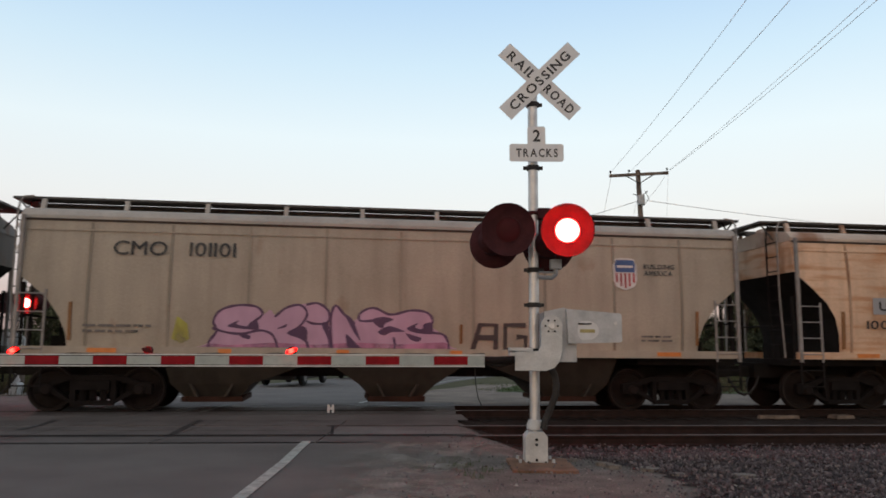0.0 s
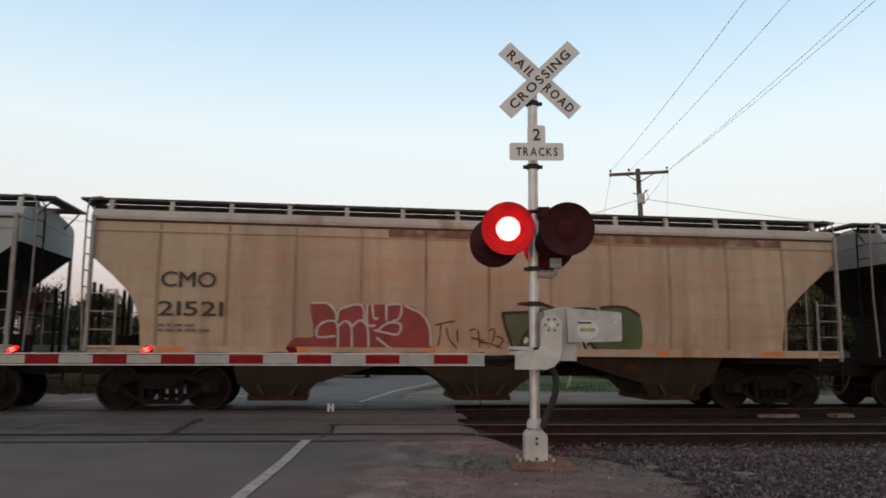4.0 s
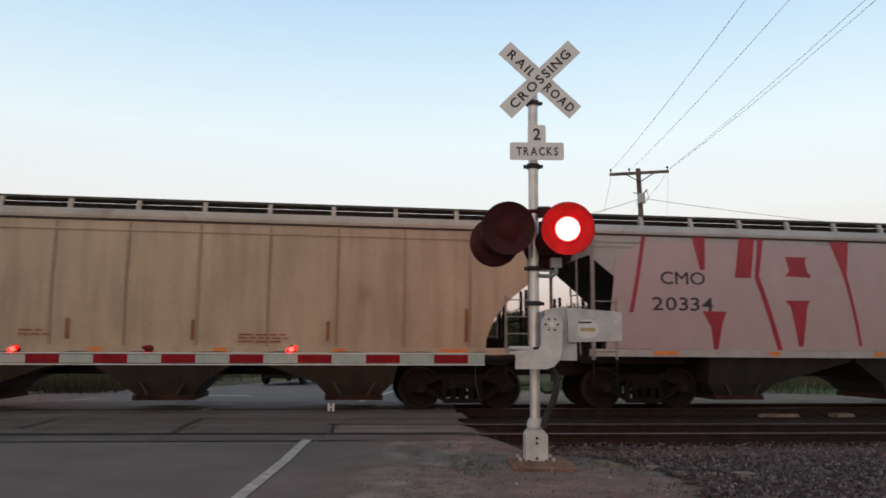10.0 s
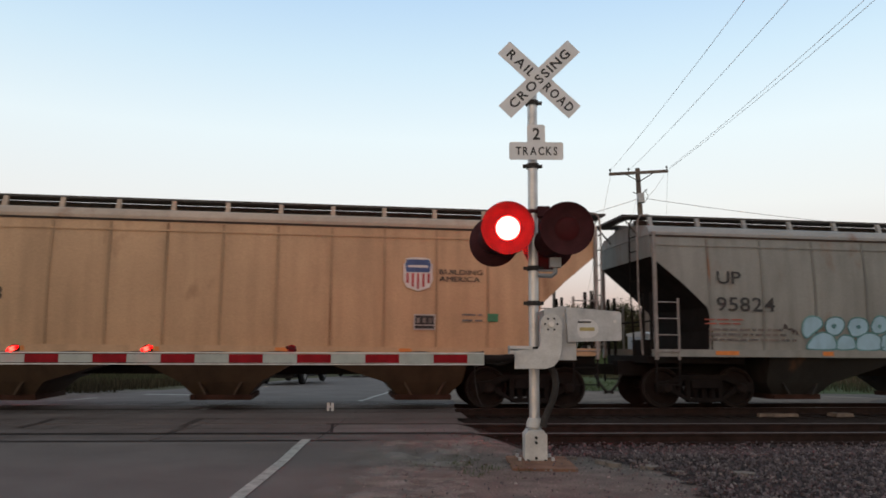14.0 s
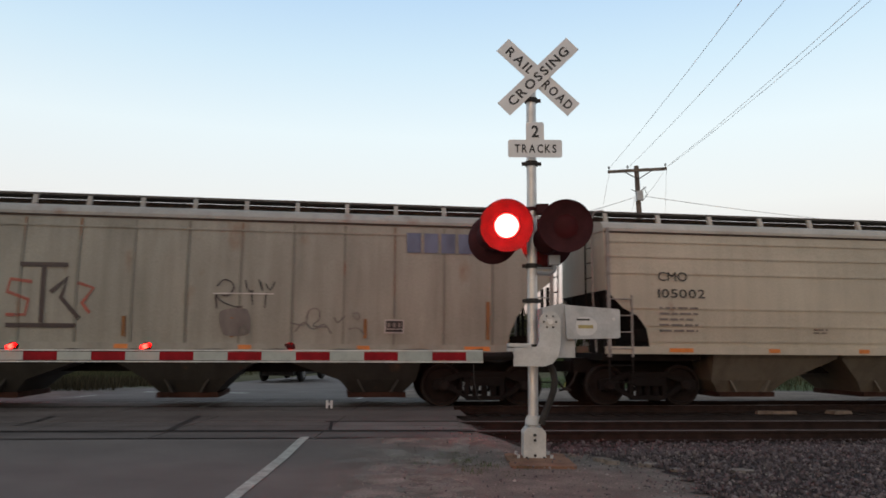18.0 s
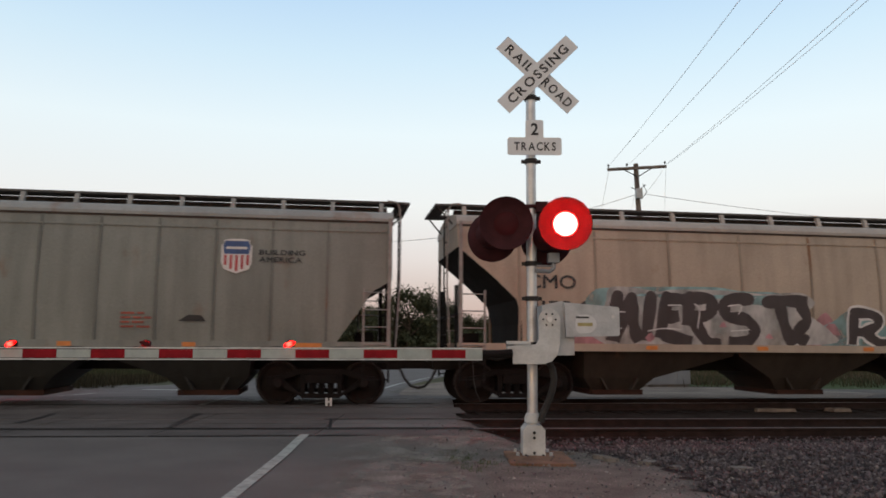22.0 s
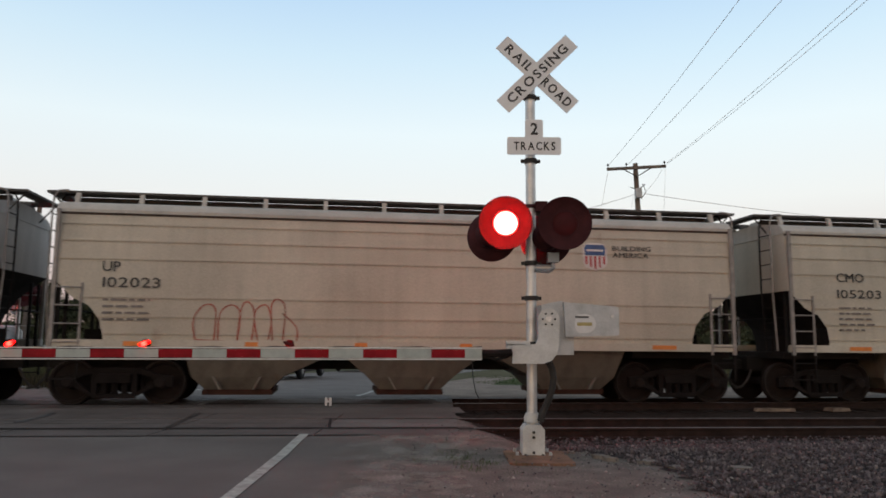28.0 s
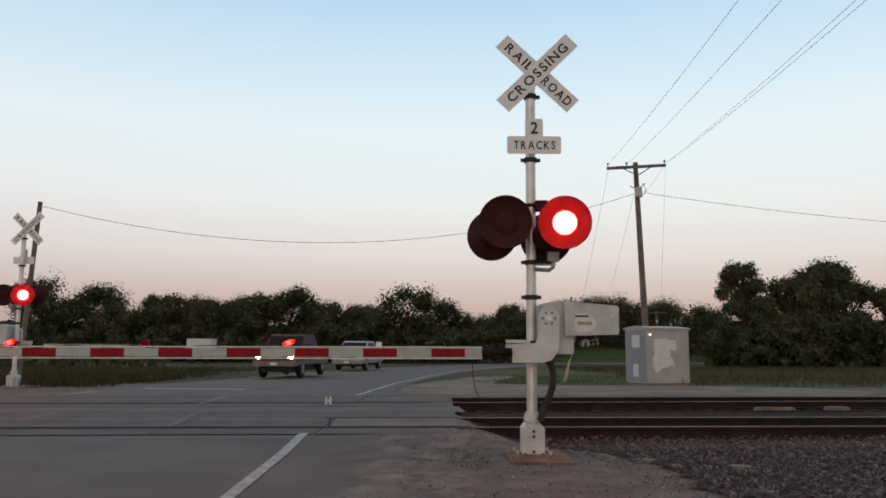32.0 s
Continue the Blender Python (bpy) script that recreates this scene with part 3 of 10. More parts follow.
# ---- tracks ----
RAIL_PROFILE = ((-0.07, -0.17), (0.07, -0.17), (0.07, -0.155), (0.012, -0.135), (0.012, -0.045), (0.036, -0.035), (0.036, -0.004), (0.03, 0.0),
                (-0.03, 0.0), (-0.036, -0.004), (-0.036, -0.035), (-0.012, -0.045), (-0.012, -0.135), (-0.07, -0.155))


def siding_v(s):
    return SIDING - 0.047 * max(-14.0, min(14.0, s))


def rail(parent, line, lateral):
    """One rail along a list of stations, with a bright running surface."""
    sh = Shape()
    n = len(RAIL_PROFILE)
    for s in line:
        for w, z in RAIL_PROFILE:
            sh.v.append(along(s, (MAIN if parent.name.startswith("main") else siding_v(s)) + lateral + w, z))
    for j in range(len(line) - 1):
        for i in range(n):
            k = (i + 1) % n
            sh.f.append((j * n + i, j * n + k, (j + 1) * n + k, (j + 1) * n + i))
            sh.m.append(1 if 6 <= i <= 8 else 0)
    return part("rail", sh, [RAIL_WEB, RAIL_TOP], parent)


main_track = thing("main_track", "rusty rails of the main track on dark timber ties", "railway track", kind="structure")
siding_track = thing("siding_track", "rusty rails of the nearer track on dark timber ties", "railway track", kind="structure")
for lateral in (-0.7525, 0.7525):
    rail(main_track, [-460, -200, -60, -20, 0, 20, 60, 200, 460], lateral)
    rail(siding_track, [-160, -60, -14, 0, 14, 60, 160], lateral)

# crossing surface: planks between and beside the rails, with open flangeways
crossing = thing("crossing_surface", "worn grey crossing panels with dark flangeway gaps", "level crossing", kind="structure")


def crossing_panels():
    lanes = [-10.6, -8.4, -6.25, -4.1, -1.82, 0.25]
    for is_main in (False, True):
        mid = (lambda s: MAIN) if is_main else siding_v
        for a, b in zip(lanes, lanes[1:]):
            for lo, hi, nm in ((-0.69, 0.69, "crossing_panel"), (-1.75, -0.80, "edge_panel"), (0.80, 1.75, "edge_panel")):
                sh = Shape()
                wid = (hi - lo) / (2 if nm == "crossing_panel" else 1)
                g = 0.012
                for k in range(2 if nm == "crossing_panel" else 1):
                    p, q = lo + k * wid + g, lo + (k + 1) * wid - g
                    quad = []
                    for w, e in ((p, a + g), (p, b - g), (q, b - g), (q, a + g)):
                        # the panels' ends run with the road
                        v = mid(e) + w
                        s = (e + v * DY) / DX
                        quad.append(along(s, mid(s) + w))
                    for z0, z1 in ((-0.12, 0.004),):
                        sh.prism([(x, y) for x, y, _ in quad], z0, z1, "z")
                part(nm, sh, PANEL_PALE if nm == "crossing_panel" and a > -2.0 and not is_main else PANEL, crossing)


crossing_panels()


def rail_seals():
    """Dark rubber strips that fill the gaps beside the rails where the road crosses."""
    for is_main in (False, True):
        mid = (lambda s: MAIN) if is_main else siding_v
        for lat in (-0.7525, 0.7525):
            for w0, w1 in ((-0.15, -0.037), (0.037, 0.12)):
                if lat > 0 and (is_main or w0 > 0):
                    continue
                sh = Shape()
                first = -10.4 if lat < 0 else -0.1
                stations = [first + (2.2 - first) * i / 12 for i in range(13)]
                for s in stations:
                    for w in (w0, w1):
                        sh.v.append(along(s, mid(s) + lat + w, 0.0065))
                for i in range(12):
                    sh.f.append((2 * i, 2 * i + 2, 2 * i + 3, 2 * i + 1))
                    sh.m.append(0)
                part("rail_seal", sh, SEAM, crossing, "dark rubber seal beside the rail")


rail_seals()
for xa, ya, xb, yb, wide in ((-1.76, 11.95, -1.95, 13.4, 0.05),):
    part("panel_joint", Shape().prism([(xa, ya), (xa + wide, ya), (xb + wide, yb), (xb, yb)], 0.0045, 0.0068, "z"), SEAM, crossing, "dark joint between crossing panels")


def ties():
    """Each tie near the crossing is a piece of its track; those far off are joined."""
    base = Shape().box(-0.115, 0.115, -1.28, 1.28, -0.34, -0.172).mesh("tie", TIE)
    rng = random.Random(5)
    for track, near in ((main_track, 16.0), (siding_track, 16.0)):
        far = Shape()
        s = -120.0
        while s < 120:
            v = MAIN if track is main_track else siding_v(s)
            if 2.4 < s < near + 2 or -18 < s < -8.6:
                x, y, _ = along(s, v + rng.uniform(-0.05, 0.05))
                part("tie", base, parent=track, at=pose(x, y, rng.uniform(-0.012, 0.0), 0, 0, THETA + rng.uniform(-1.2, 1.2)))
            elif not -9 < s < 2.5:
                k = len(far.v)
                far.box(-0.115, 0.115, -1.28, 1.28, -0.34, -0.172)
                far.v[k:] = [along(s + a, v + b, c) for a, b, c in far.v[k:]]
            s += 0.52
        tagged(part("far_ties", far, TIE, track), kind="stuff")


rim = random.Random(77)
SHOULDER = ((1.6, 10.75), (1.93, 9.9), (2.12, 9.3), (2.34, 8.95), (2.5, 8.4), (2.52, 7.9), (2.46, 7.3), (2.56, 6.7), (2.5, 6.0), (2.6, 5.0))
ragged = [(a[0] + (b[0] - a[0]) * k / 6 + rim.gauss(0, 0.07), a[1] + (b[1] - a[1]) * k / 6) for a, b in zip(SHOULDER, SHOULDER[1:]) for k in range(6)] + [SHOULDER[-1]]
patch("ballast_shoulder", [*ragged, (60, 12.5), (60, 22.5), (2.2, 12.3)], BALLAST_BED, 0.008,
      "purplish grey crushed stone beside the track", "ballast")
patch("track_bed", [along(2.75, 10.95)[:2], along(130, 10.95)[:2], along(130, 19.6)[:2], along(2.3, 19.6)[:2], along(2.36, 17.2)[:2], along(2.3, 15.4)[:2], along(2.42, 13.7)[:2], along(2.38, 12.2)[:2]], TRACK_DIRT, 0.006,
      "dark dirty ballast under the two tracks", "ballast")


def stones():
    rng = random.Random(11)
    sh = Shape()
    base = [(1, 0, 0), (-1, 0, 0), (0, 1, 0), (0, -1, 0), (0, 0, 1), (0, 0, -0.8)]
    tri = [(0, 2, 4), (2, 1, 4), (1, 3, 4), (3, 0, 4), (2, 0, 5), (1, 2, 5), (3, 1, 5), (0, 3, 5)]
    done = 0
    while done < 16500:
        x, y = rng.uniform(-0.4, 11.5), rng.uniform(5.6, 13.2)
        v = y * DX - x * DY
        left = np.interp(y, [6.2, 7.3, 8.4, 8.75, 9.3, 9.9, 10.8], [2.5, 2.47, 2.52, 2.42, 2.1, 1.9, 1.4])
        sid = siding_v(x)
        if abs(v - sid) < 0.05 or (x < left + rng.gauss(0, 0.38) and rng.random() > 0.09):
            continue
        near = v > sid - 1.3
        if near and rng.random() < 0.3:
            continue
        if x > 1.12 * y + 1.2:
            continue
        r = rng.uniform(0.012, 0.034) * (1.4 if rng.random() < 0.1 else 1) * (0.5 if x < left else 1)
        z = height(x, y) + 0.012 + (rng.uniform(0.0, 0.035) if v < 11 else rng.uniform(-0.02, 0.05))
        rot = Euler((rng.uniform(0, 6), rng.uniform(0, 6), rng.uniform(0, 6))).to_matrix()
        k = len(sh.v)
        for p in base:
            q = rot @ Vector((p[0] * rng.uniform(0.7, 1.3), p[1] * rng.uniform(0.6, 1.1), p[2] * rng.uniform(0.5, 1.0))) * r
            sh.v.append((x + q.x, y + q.y, z + q.z))
        for f in tri:
            sh.f.append(tuple(k + i for i in f))
            sh.m.append(0)
        done += 1
    tagged(part("ballast_stones", sh, STONE), "loose purplish grey ballast stones beside the rails", "stones", kind="stuff")


def pebbles():
    """Small stones and crumbs strewn over the dirt shoulder."""
    rng = random.Random(31)
    sh = Shape()
    done = 0
    while done < 2600:
        x, y = rng.uniform(-1.0, 4.2), rng.uniform(5.4, 10.9)
        if rng.random() > min(1.0, 0.12 + max(0.0, (x + 0.8) * 0.35)):
            continue
        r, z = rng.uniform(0.005, 0.014) * (2.0 if rng.random() < 0.06 else 1.0), height(x, y) + 0.016
        a = [rng.uniform(0.6, 1.2) * r for _ in range(6)]
        k = len(sh.v)
        sh.v += [(x + a[0], y, z), (x, y + a[1], z), (x - a[2], y, z), (x, y - a[3], z), (x, y, z + a[4] * 0.8)]
        for f in ((0, 1, 4), (1, 2, 4), (2, 3, 4), (3, 0, 4)):
            sh.f.append(tuple(k + q for q in f))
            sh.m.append(0)
        done += 1
    tagged(part("pebbles", sh, PEBBLE), "small pale pebbles and crumbs on the dirt shoulder", "pebbles", kind="stuff")


FLAT_STONE = plain("flat_stone", (0.19, 0.165, 0.142), 0.9, var=0.35, scale=9)


def scraps():
    """Broken pale timber left lying between the rails, and flat stones on the shoulder."""
    rng = random.Random(2)
    for x, y, z, ln, w, h, turn in ((7.6, 17.6, -0.17, 0.95, 0.14, 0.075, 5), (9.13, 17.8, -0.17, 0.5, 0.3, 0.08, 14), (7.86, 19.4, -0.17, 0.45, 0.10, 0.055, 6),
                                    (5.78, 19.05, -0.17, 1.0, 0.09, 0.05, 6)):
        sh = Shape()
        pts = [(-ln / 2, 0.0), (-ln / 2 + 0.03, h * 0.9), (-ln * 0.1, h), (ln * 0.2, h * 0.86), (ln / 2 - 0.04, h * 0.95), (ln / 2, 0.0)]
        sh.prism(pts, -w / 2, w / 2)
        ob = part("timber_scrap", sh, PALE_WOOD, at=pose(x, y, z, 0, 0, turn))
        tagged(ob, "broken piece of pale tie timber between the rails", "timber", "timber scraps")
    for x, y, ln, w, turn in ((1.92, 9.35, 0.24, 0.12, -35), (2.0, 9.15, 0.18, 0.11, -20), (2.38, 9.02, 0.27, 0.2, -10), (2.6, 8.65, 0.14, 0.15, 10), (3.28, 8.55, 0.25, 0.2, -12),
                              (3.0, 7.18, 0.16, 0.14, 5), (1.62, 9.75, 0.12, 0.08, 15)):
        sh = Shape()
        ring = [(ln / 2 * math.cos(a) * rng.uniform(0.75, 1.1), w / 2 * math.sin(a) * rng.uniform(0.75, 1.1)) for a in [i * math.pi / 4 for i in range(8)]]
        sh.prism(ring, -0.02, rng.uniform(0.018, 0.035), "z")
        tagged(part("flat_stone", sh, FLAT_STONE, at=pose(x, y, height(x, y) + 0.012, 0, 0, turn)), "flat pale stone at the edge of the ballast", "stone", "flat stones")


def blades(name, spots, mat, label, size, seed, category="weeds"):
    """Tufts of grass: narrow bent blades."""
    rng = random.Random(seed)
    sh = Shape()
    for x, y, count, spread in spots:
        for _ in range(count):
            a, r = rng.uniform(0, 6.283), spread * math.sqrt(rng.random())
            px, py = x + r * math.cos(a), y + r * math.sin(a)
            h, w = size * rng.uniform(0.4, 1.1), size * rng.uniform(0.02, 0.05)
            t = rng.uniform(0, 6.283)
            bx, by = math.cos(t) * h * 0.4 * rng.random(), math.sin(t) * h * 0.4 * rng.random()
            wx, wy = math.cos(t + 1.6) * w, math.sin(t + 1.6) * w
            z = height(px, py) - 0.01
            sh.face([(px - wx, py - wy, z), (px + wx, py + wy, z), (px + bx * 0.4 + wx * 0.7, py + by * 0.4 + wy * 0.7, z + h * 0.6), (px + bx, py + by, z + h)])
    return tagged(part(name, sh, mat), label, category, kind="stuff")


VERGE = island_mat("verge_grass", [(0, (0.034, 0.030, 0.017)), (0.5, (0.062, 0.050, 0.029)), (1, (0.10, 0.08, 0.046))])
MEADOW = island_mat("meadow_grass", [(0, (0.040, 0.046, 0.022)), (0.5, (0.066, 0.070, 0.034)), (1, (0.105, 0.098, 0.052))])
STRAW = island_mat("dry_grass", [(0, (0.060, 0.048, 0.030)), (0.5, (0.105, 0.080, 0.052)), (1, (0.17, 0.13, 0.085))])
WEED = island_mat("weed_green", [(0, (0.03, 0.05, 0.014)), (0.6, (0.06, 0.09, 0.024)), (1, (0.12, 0.13, 0.05))])


# ---- crossing signals ----
def flasher_mesh(name, r, on, off):
    """A round lamp insert, lit on its front (-y) and dark on its back."""
    sh = Shape()
    sh.lathe([(0.0005, -0.62 * r), (r * 0.45, -0.57 * r), (r * 0.75, -0.43 * r), (r * 0.93, -0.22 * r), (r * 0.965, -0.1 * r), (r, -0.003)], axis="y", n=24, mi=0)
    sh.lathe([(r, -0.003), (r, 0.003)], axis="y", n=24, mi=1)
    sh.lathe([(r, 0.003), (r * 0.85, 0.09 * r), (r * 0.5, 0.16 * r), (0.0005, 0.18 * r)], axis="y", n=24, mi=1)
    return sh.mesh(name, [on, off], True)


BIG_FLASHER = flasher_mesh("flasher", 0.152, LENS_ON, LENS_OFF)
TRACK_FLASHER = flasher_mesh("track_flasher", 0.152, LENS_TRACK, LENS_OFF)
SMALL_FLASHER = flasher_mesh("marker", 0.048, SMALL_ON, LENS_OFF)
SMALL_FLASHER.transform(Matrix.Rotation(radians(-18), 4, "Y") @ Matrix.Diagonal((1.5, 1.0, 0.55, 1)))
flashers = []          # object, its pose, whether it is lit in the first part of the beat


def lamp_head(parent, x, y, z, turn, tilt=0.0):
    """A round black background with a hooded lamp: its front looks along -y before it is turned."""
    m = pose(x, y, z, tilt, 0, turn)
    sh = Shape()
    sh.lathe([(0.165, -0.008), (0.22, -0.016), (0.30, -0.052), (0.326, -0.072), (0.33, -0.062), (0.30, -0.036), (0.22, -0.002), (0.165, 0.006)], axis="y", n=36)
    disc = part("lamp_background", sh, LAMP_GLARE_BLACK, parent, "round black lamp background with red glare in its colour", True, m)
    sh = Shape()
    sh.lathe([(0.0005, 0.26), (0.10, 0.25), (0.165, 0.19), (0.172, 0.0), (0.165, -0.014), (0.148, -0.014), (0.148, -0.008), (0.157, -0.006), (0.157, 0.175), (0.0005, 0.23)], axis="y", n=28)
    part("housing", sh, LAMP_GLARE_BLACK, disc, "", True)
    return m


def crossbuck(parent, x, y, z, facing=1, writing=True):
    if not writing:
        for ang, words, dy in ((44.8, (("CROSSING", 0.0),), 0.034), (-43.5, (("RAIL", -0.315), ("ROAD", 0.345)), 0.004)):
            b = part("crossbuck_board", Shape().prism([(-0.63, -0.1143), (0.63, -0.1143), (0.63, 0.1143), (-0.63, 0.1143)], -0.004, 0.004), SIGN_WHITE, parent, "", False, pose(x, y + dy, z, 0, ang, 0) @ pose(0, 0, 0, 0, 0, 180))
            for word, off in words:
                wide = 1.04 if word == "CROSSING" else (0.44 if word == "RAIL" else 0.47)
                part("lettering", write(Shape(), word, off - wide / 2, -0.058, -0.0065, 0.118, wide, 0.022, gap=0.24), SIGN_BLACK, b, "black letters " + word)
        return parent
    for ang, words, dy in ((44.8, (("CROSSING", 0.0),), 0.0), (-43.5, (("RAIL", -0.315), ("ROAD", 0.345)), 0.03)):
        sh = Shape().prism([(-0.63, -0.1143), (0.63, -0.1143), (0.63, 0.1143), (-0.63, 0.1143)], -0.004, 0.004)
        b = part("crossbuck_board", sh, SIGN_WHITE, parent, "", False, pose(x, y + dy * facing, z, 0, -ang * facing, 0) if facing > 0 else pose(x, y - dy, z, 0, ang, 0))
        if writing:
            for word, off in words:
                t = Shape()
                wide = 1.04 if word == "CROSSING" else (0.44 if word == "RAIL" else 0.47)
                write(t, word, off - wide / 2, -0.058, -0.0065, 0.118, wide, 0.022, gap=0.24)
                part("lettering", t, SIGN_BLACK, b, "black letters " + word)
    return parent


def signal(x, y, z0, full=True):
    """A crossing signal with its gate machine."""
    th = thing("crossing_signal", "galvanised crossing signal mast with red flashing lamps and gate machine" if full else
               "far galvanised crossing signal mast with red flashing lamps, seen from behind", "crossing signal", pose(x, y, z0), "crossing signals")
    sh = Shape().cyl(0.064, 0.30, 5.02, n=20)
    sh.lathe([(0.0005, 5.06), (0.05, 5.05), (0.068, 5.02), (0.068, 4.99)], n=20)
    part("mast", sh, GALV, th, "bare galvanised steel mast", True)
    sh = Shape().prism([(-0.135, 0.0), (0.135, 0.0), (0.135, 0.33), (0.09, 0.385), (-0.09, 0.385), (-0.135, 0.33)], -0.16, 0.14)
    base = part("base_casting", sh, CAST_WHITE, th, "white cast junction box at the foot")
    for bx, bz in ((0.0, 0.30), (0.0, 0.24), (0.0, 0.06), (-0.10, 0.03), (0.11, 0.03)):
        part("bolt", Shape().cyl(0.017, -0.185, -0.158, (bx, 0, bz), "y", 8), DARK_METAL, base)
    for bx in (-0.2, 0.2):
        for by in (-0.17, 0.15):
            part("anchor_bolt", Shape().cyl(0.02, -0.03, 0.07, (bx, by, 0), "z", 8), CAST_GREY, base)
    part("foundation", Shape().box(-0.34, 0.40, -0.78, 0.25, -0.5, 0.03, c=0.04), FOUNDATION if full else CONCRETE, th, "rust-stained concrete foundation slab")
    part("collar", Shape().lathe([(0.066, 0.40), (0.10, 0.41), (0.10, 0.47), (0.078, 0.52), (0.066, 0.52)], n=20), CAST_WHITE, th, "", True)
    crossbuck(th, 0.085 if full else -0.18, -0.10 if full else 0.10, 4.825, writing=full)
    for cz in (4.53, 3.69, 1.93, 1.36, 2.37):
        sh = Shape().lathe([(0.066, cz - 0.03), (0.082, cz - 0.03), (0.082, cz + 0.03), (0.066, cz + 0.03)], n=16)
        sh.box(-0.125, 0.125, -0.014, 0.014, cz - 0.022, cz + 0.022)
        part("clamp", sh, DARK_METAL, th, "dark mast clamp")
    # number of tracks sign: two rounded plates in one
    pts = [(-0.345, 0.02), (-0.325, 0.0), (0.325, 0.0), (0.345, 0.02), (0.345, 0.21), (0.325, 0.23), (0.115, 0.23), (0.115, 0.44), (0.095, 0.46), (-0.095, 0.46), (-0.115, 0.44),
           (-0.115, 0.23), (-0.325, 0.23), (-0.345, 0.21)]
    plate = part("track_count_sign", Shape().prism(pts, -0.003, 0.003), SIGN_WHITE, th, "white sign with black number of tracks", False, pose(0.035, -0.11, 3.75))
    part("lettering", write(Shape(), "2", -0.045, 0.265, -0.0055, 0.15, 0.095, 0.025), SIGN_BLACK, plate, "black figure 2")
    part("lettering", write(Shape(), "TRACKS", -0.26, 0.062, -0.0055, 0.105, 0.53, 0.022, gap=0.26), SIGN_BLACK, plate, "black letters TRACKS")
    # lamps: a pair towards the near road, a pair towards the far one
    sh = Shape().tube([(-0.40, -0.02, 3.03), (-0.2, -0.04, 3.08), (0.0, -0.05, 3.10), (0.2, -0.04, 3.08), (0.40, -0.02, 3.03)], 0.03, 8)
    sh.box(0.05, 0.2, -0.12, 0.0, 3.02, 3.15)
    part("lamp_arm", sh, LAMP_GLARE_BLACK, th, "dark pipe that carries the lamps")
    sh = Shape().tube([(0.05, -0.05, 2.28), (0.22, -0.05, 2.27), (0.27, -0.05, 2.31), (0.27, -0.05, 2.40)], 0.027, 8)
    sh.tube([(0.05, -0.05, 2.34), (0.30, -0.05, 2.34)], 0.014, 6)
    sh.box(0.20, 0.34, -0.10, 0.02, 2.38, 2.50)
    part("conduit_bracket", sh, ALUM_DARK, th, "bent galvanised conduit")
    heads = []
    for lx, turn in ((-0.345, -6), (0.385, -9)):
        lamp_head(th, lx, -0.30, 2.835, turn, 4)
        heads.append((lx, -0.296, 2.835, 4, 0, turn))
    back = ((-0.50, 2.735, 165), (0.20, 2.695, 170)) if full else ((-0.17, 2.78, -148), (0.46, 2.78, -148))
    for lx, lz, turn in back:
        lamp_head(th, lx, 0.10, lz, turn)
    places = [(pose(*p), i == 0) for i, p in enumerate(heads)] + [(pose(lx, 0.10, lz, 0, 0, turn), i == 0) for i, (lx, lz, turn) in enumerate(back)] if full else [(pose(lx, 0.10, lz, 0, 0, turn), i == 1) for i, (lx, lz, turn) in enumerate(back)]
    for i, (m, first) in enumerate(places):
        f = part("flasher", BIG_FLASHER if i < 2 else TRACK_FLASHER, None, th, "round red lens that flashes")
        f.matrix_basis = m
        flashers.append((f, m, first))
    # gate machine
    pts = [(-0.27, 1.345), (-0.27, 1.125), (0.10, 1.125), (0.20, 1.16), (0.265, 1.24), (0.295, 1.36), (0.30, 1.64)] + \
          [(0.172 + 0.13 * math.cos(radians(a)), 1.66 + 0.13 * math.sin(radians(a))) for a in range(0, 181, 20)] + [(0.045, 1.5), (0.04, 1.42), (0.01, 1.36)]
    plate = part("arm_bracket", Shape().prism(pts, -0.34, -0.29), CAST_WHITE, th, "curved white bracket of the gate arm")
    for k in range(6):
        a = k * math.pi / 3
        part("bolt", Shape().cyl(0.012, -0.355, -0.338, (0.17 + 0.075 * math.cos(a), 0, 1.66 + 0.075 * math.sin(a)), "y", 8), DARK_METAL, plate)
    part("hub", Shape().cyl(0.035, -0.365, -0.338, (0.17, 0, 1.66), "y", 14), GALV, plate)
    part("gate_machine", Shape().prism([(0.10, 1.23), (0.49, 1.23), (0.49, 1.83), (0.34, 1.89), (0.10, 1.84)], -0.22, 0.34), CAST_GREY, th, "grey housing of the gate drive")
    cw = part("counterweight", Shape().prism([(0.38, 1.45), (1.01, 1.47), (1.03, 1.49), (1.03, 1.80), (1.01, 1.82), (0.36, 1.87)], -0.29, -0.23), CAST_GREY, th, "flat grey counterweight plate")
    sh = Shape().prism([(0.49 + 0.26 * (0.5 + 0.5 * math.cos(a)) * (1 if math.cos(a) > 0 else 0.5), 1.61 + 0.115 * math.sin(a)) for a in [i * math.pi / 10 for i in range(20)]], -0.296, -0.291)
    part("sticker", sh, PATCH, cw, "pale oval sticker")
    part("sticker_bar", Shape().box(0.52, 0.70, -0.300, -0.2965, 1.585, 1.625), plain("sticker_ochre", (0.36, 0.30, 0.12), 0.6), cw)
    part("sticker_bar", Shape().box(0.50, 0.66, -0.300, -0.2965, 1.68, 1.70), DARK_METAL, cw)
    part("weight", Shape().cyl(0.02, -0.305, -0.29, (0.95, 0, 1.70), "y", 10), GALV, cw)
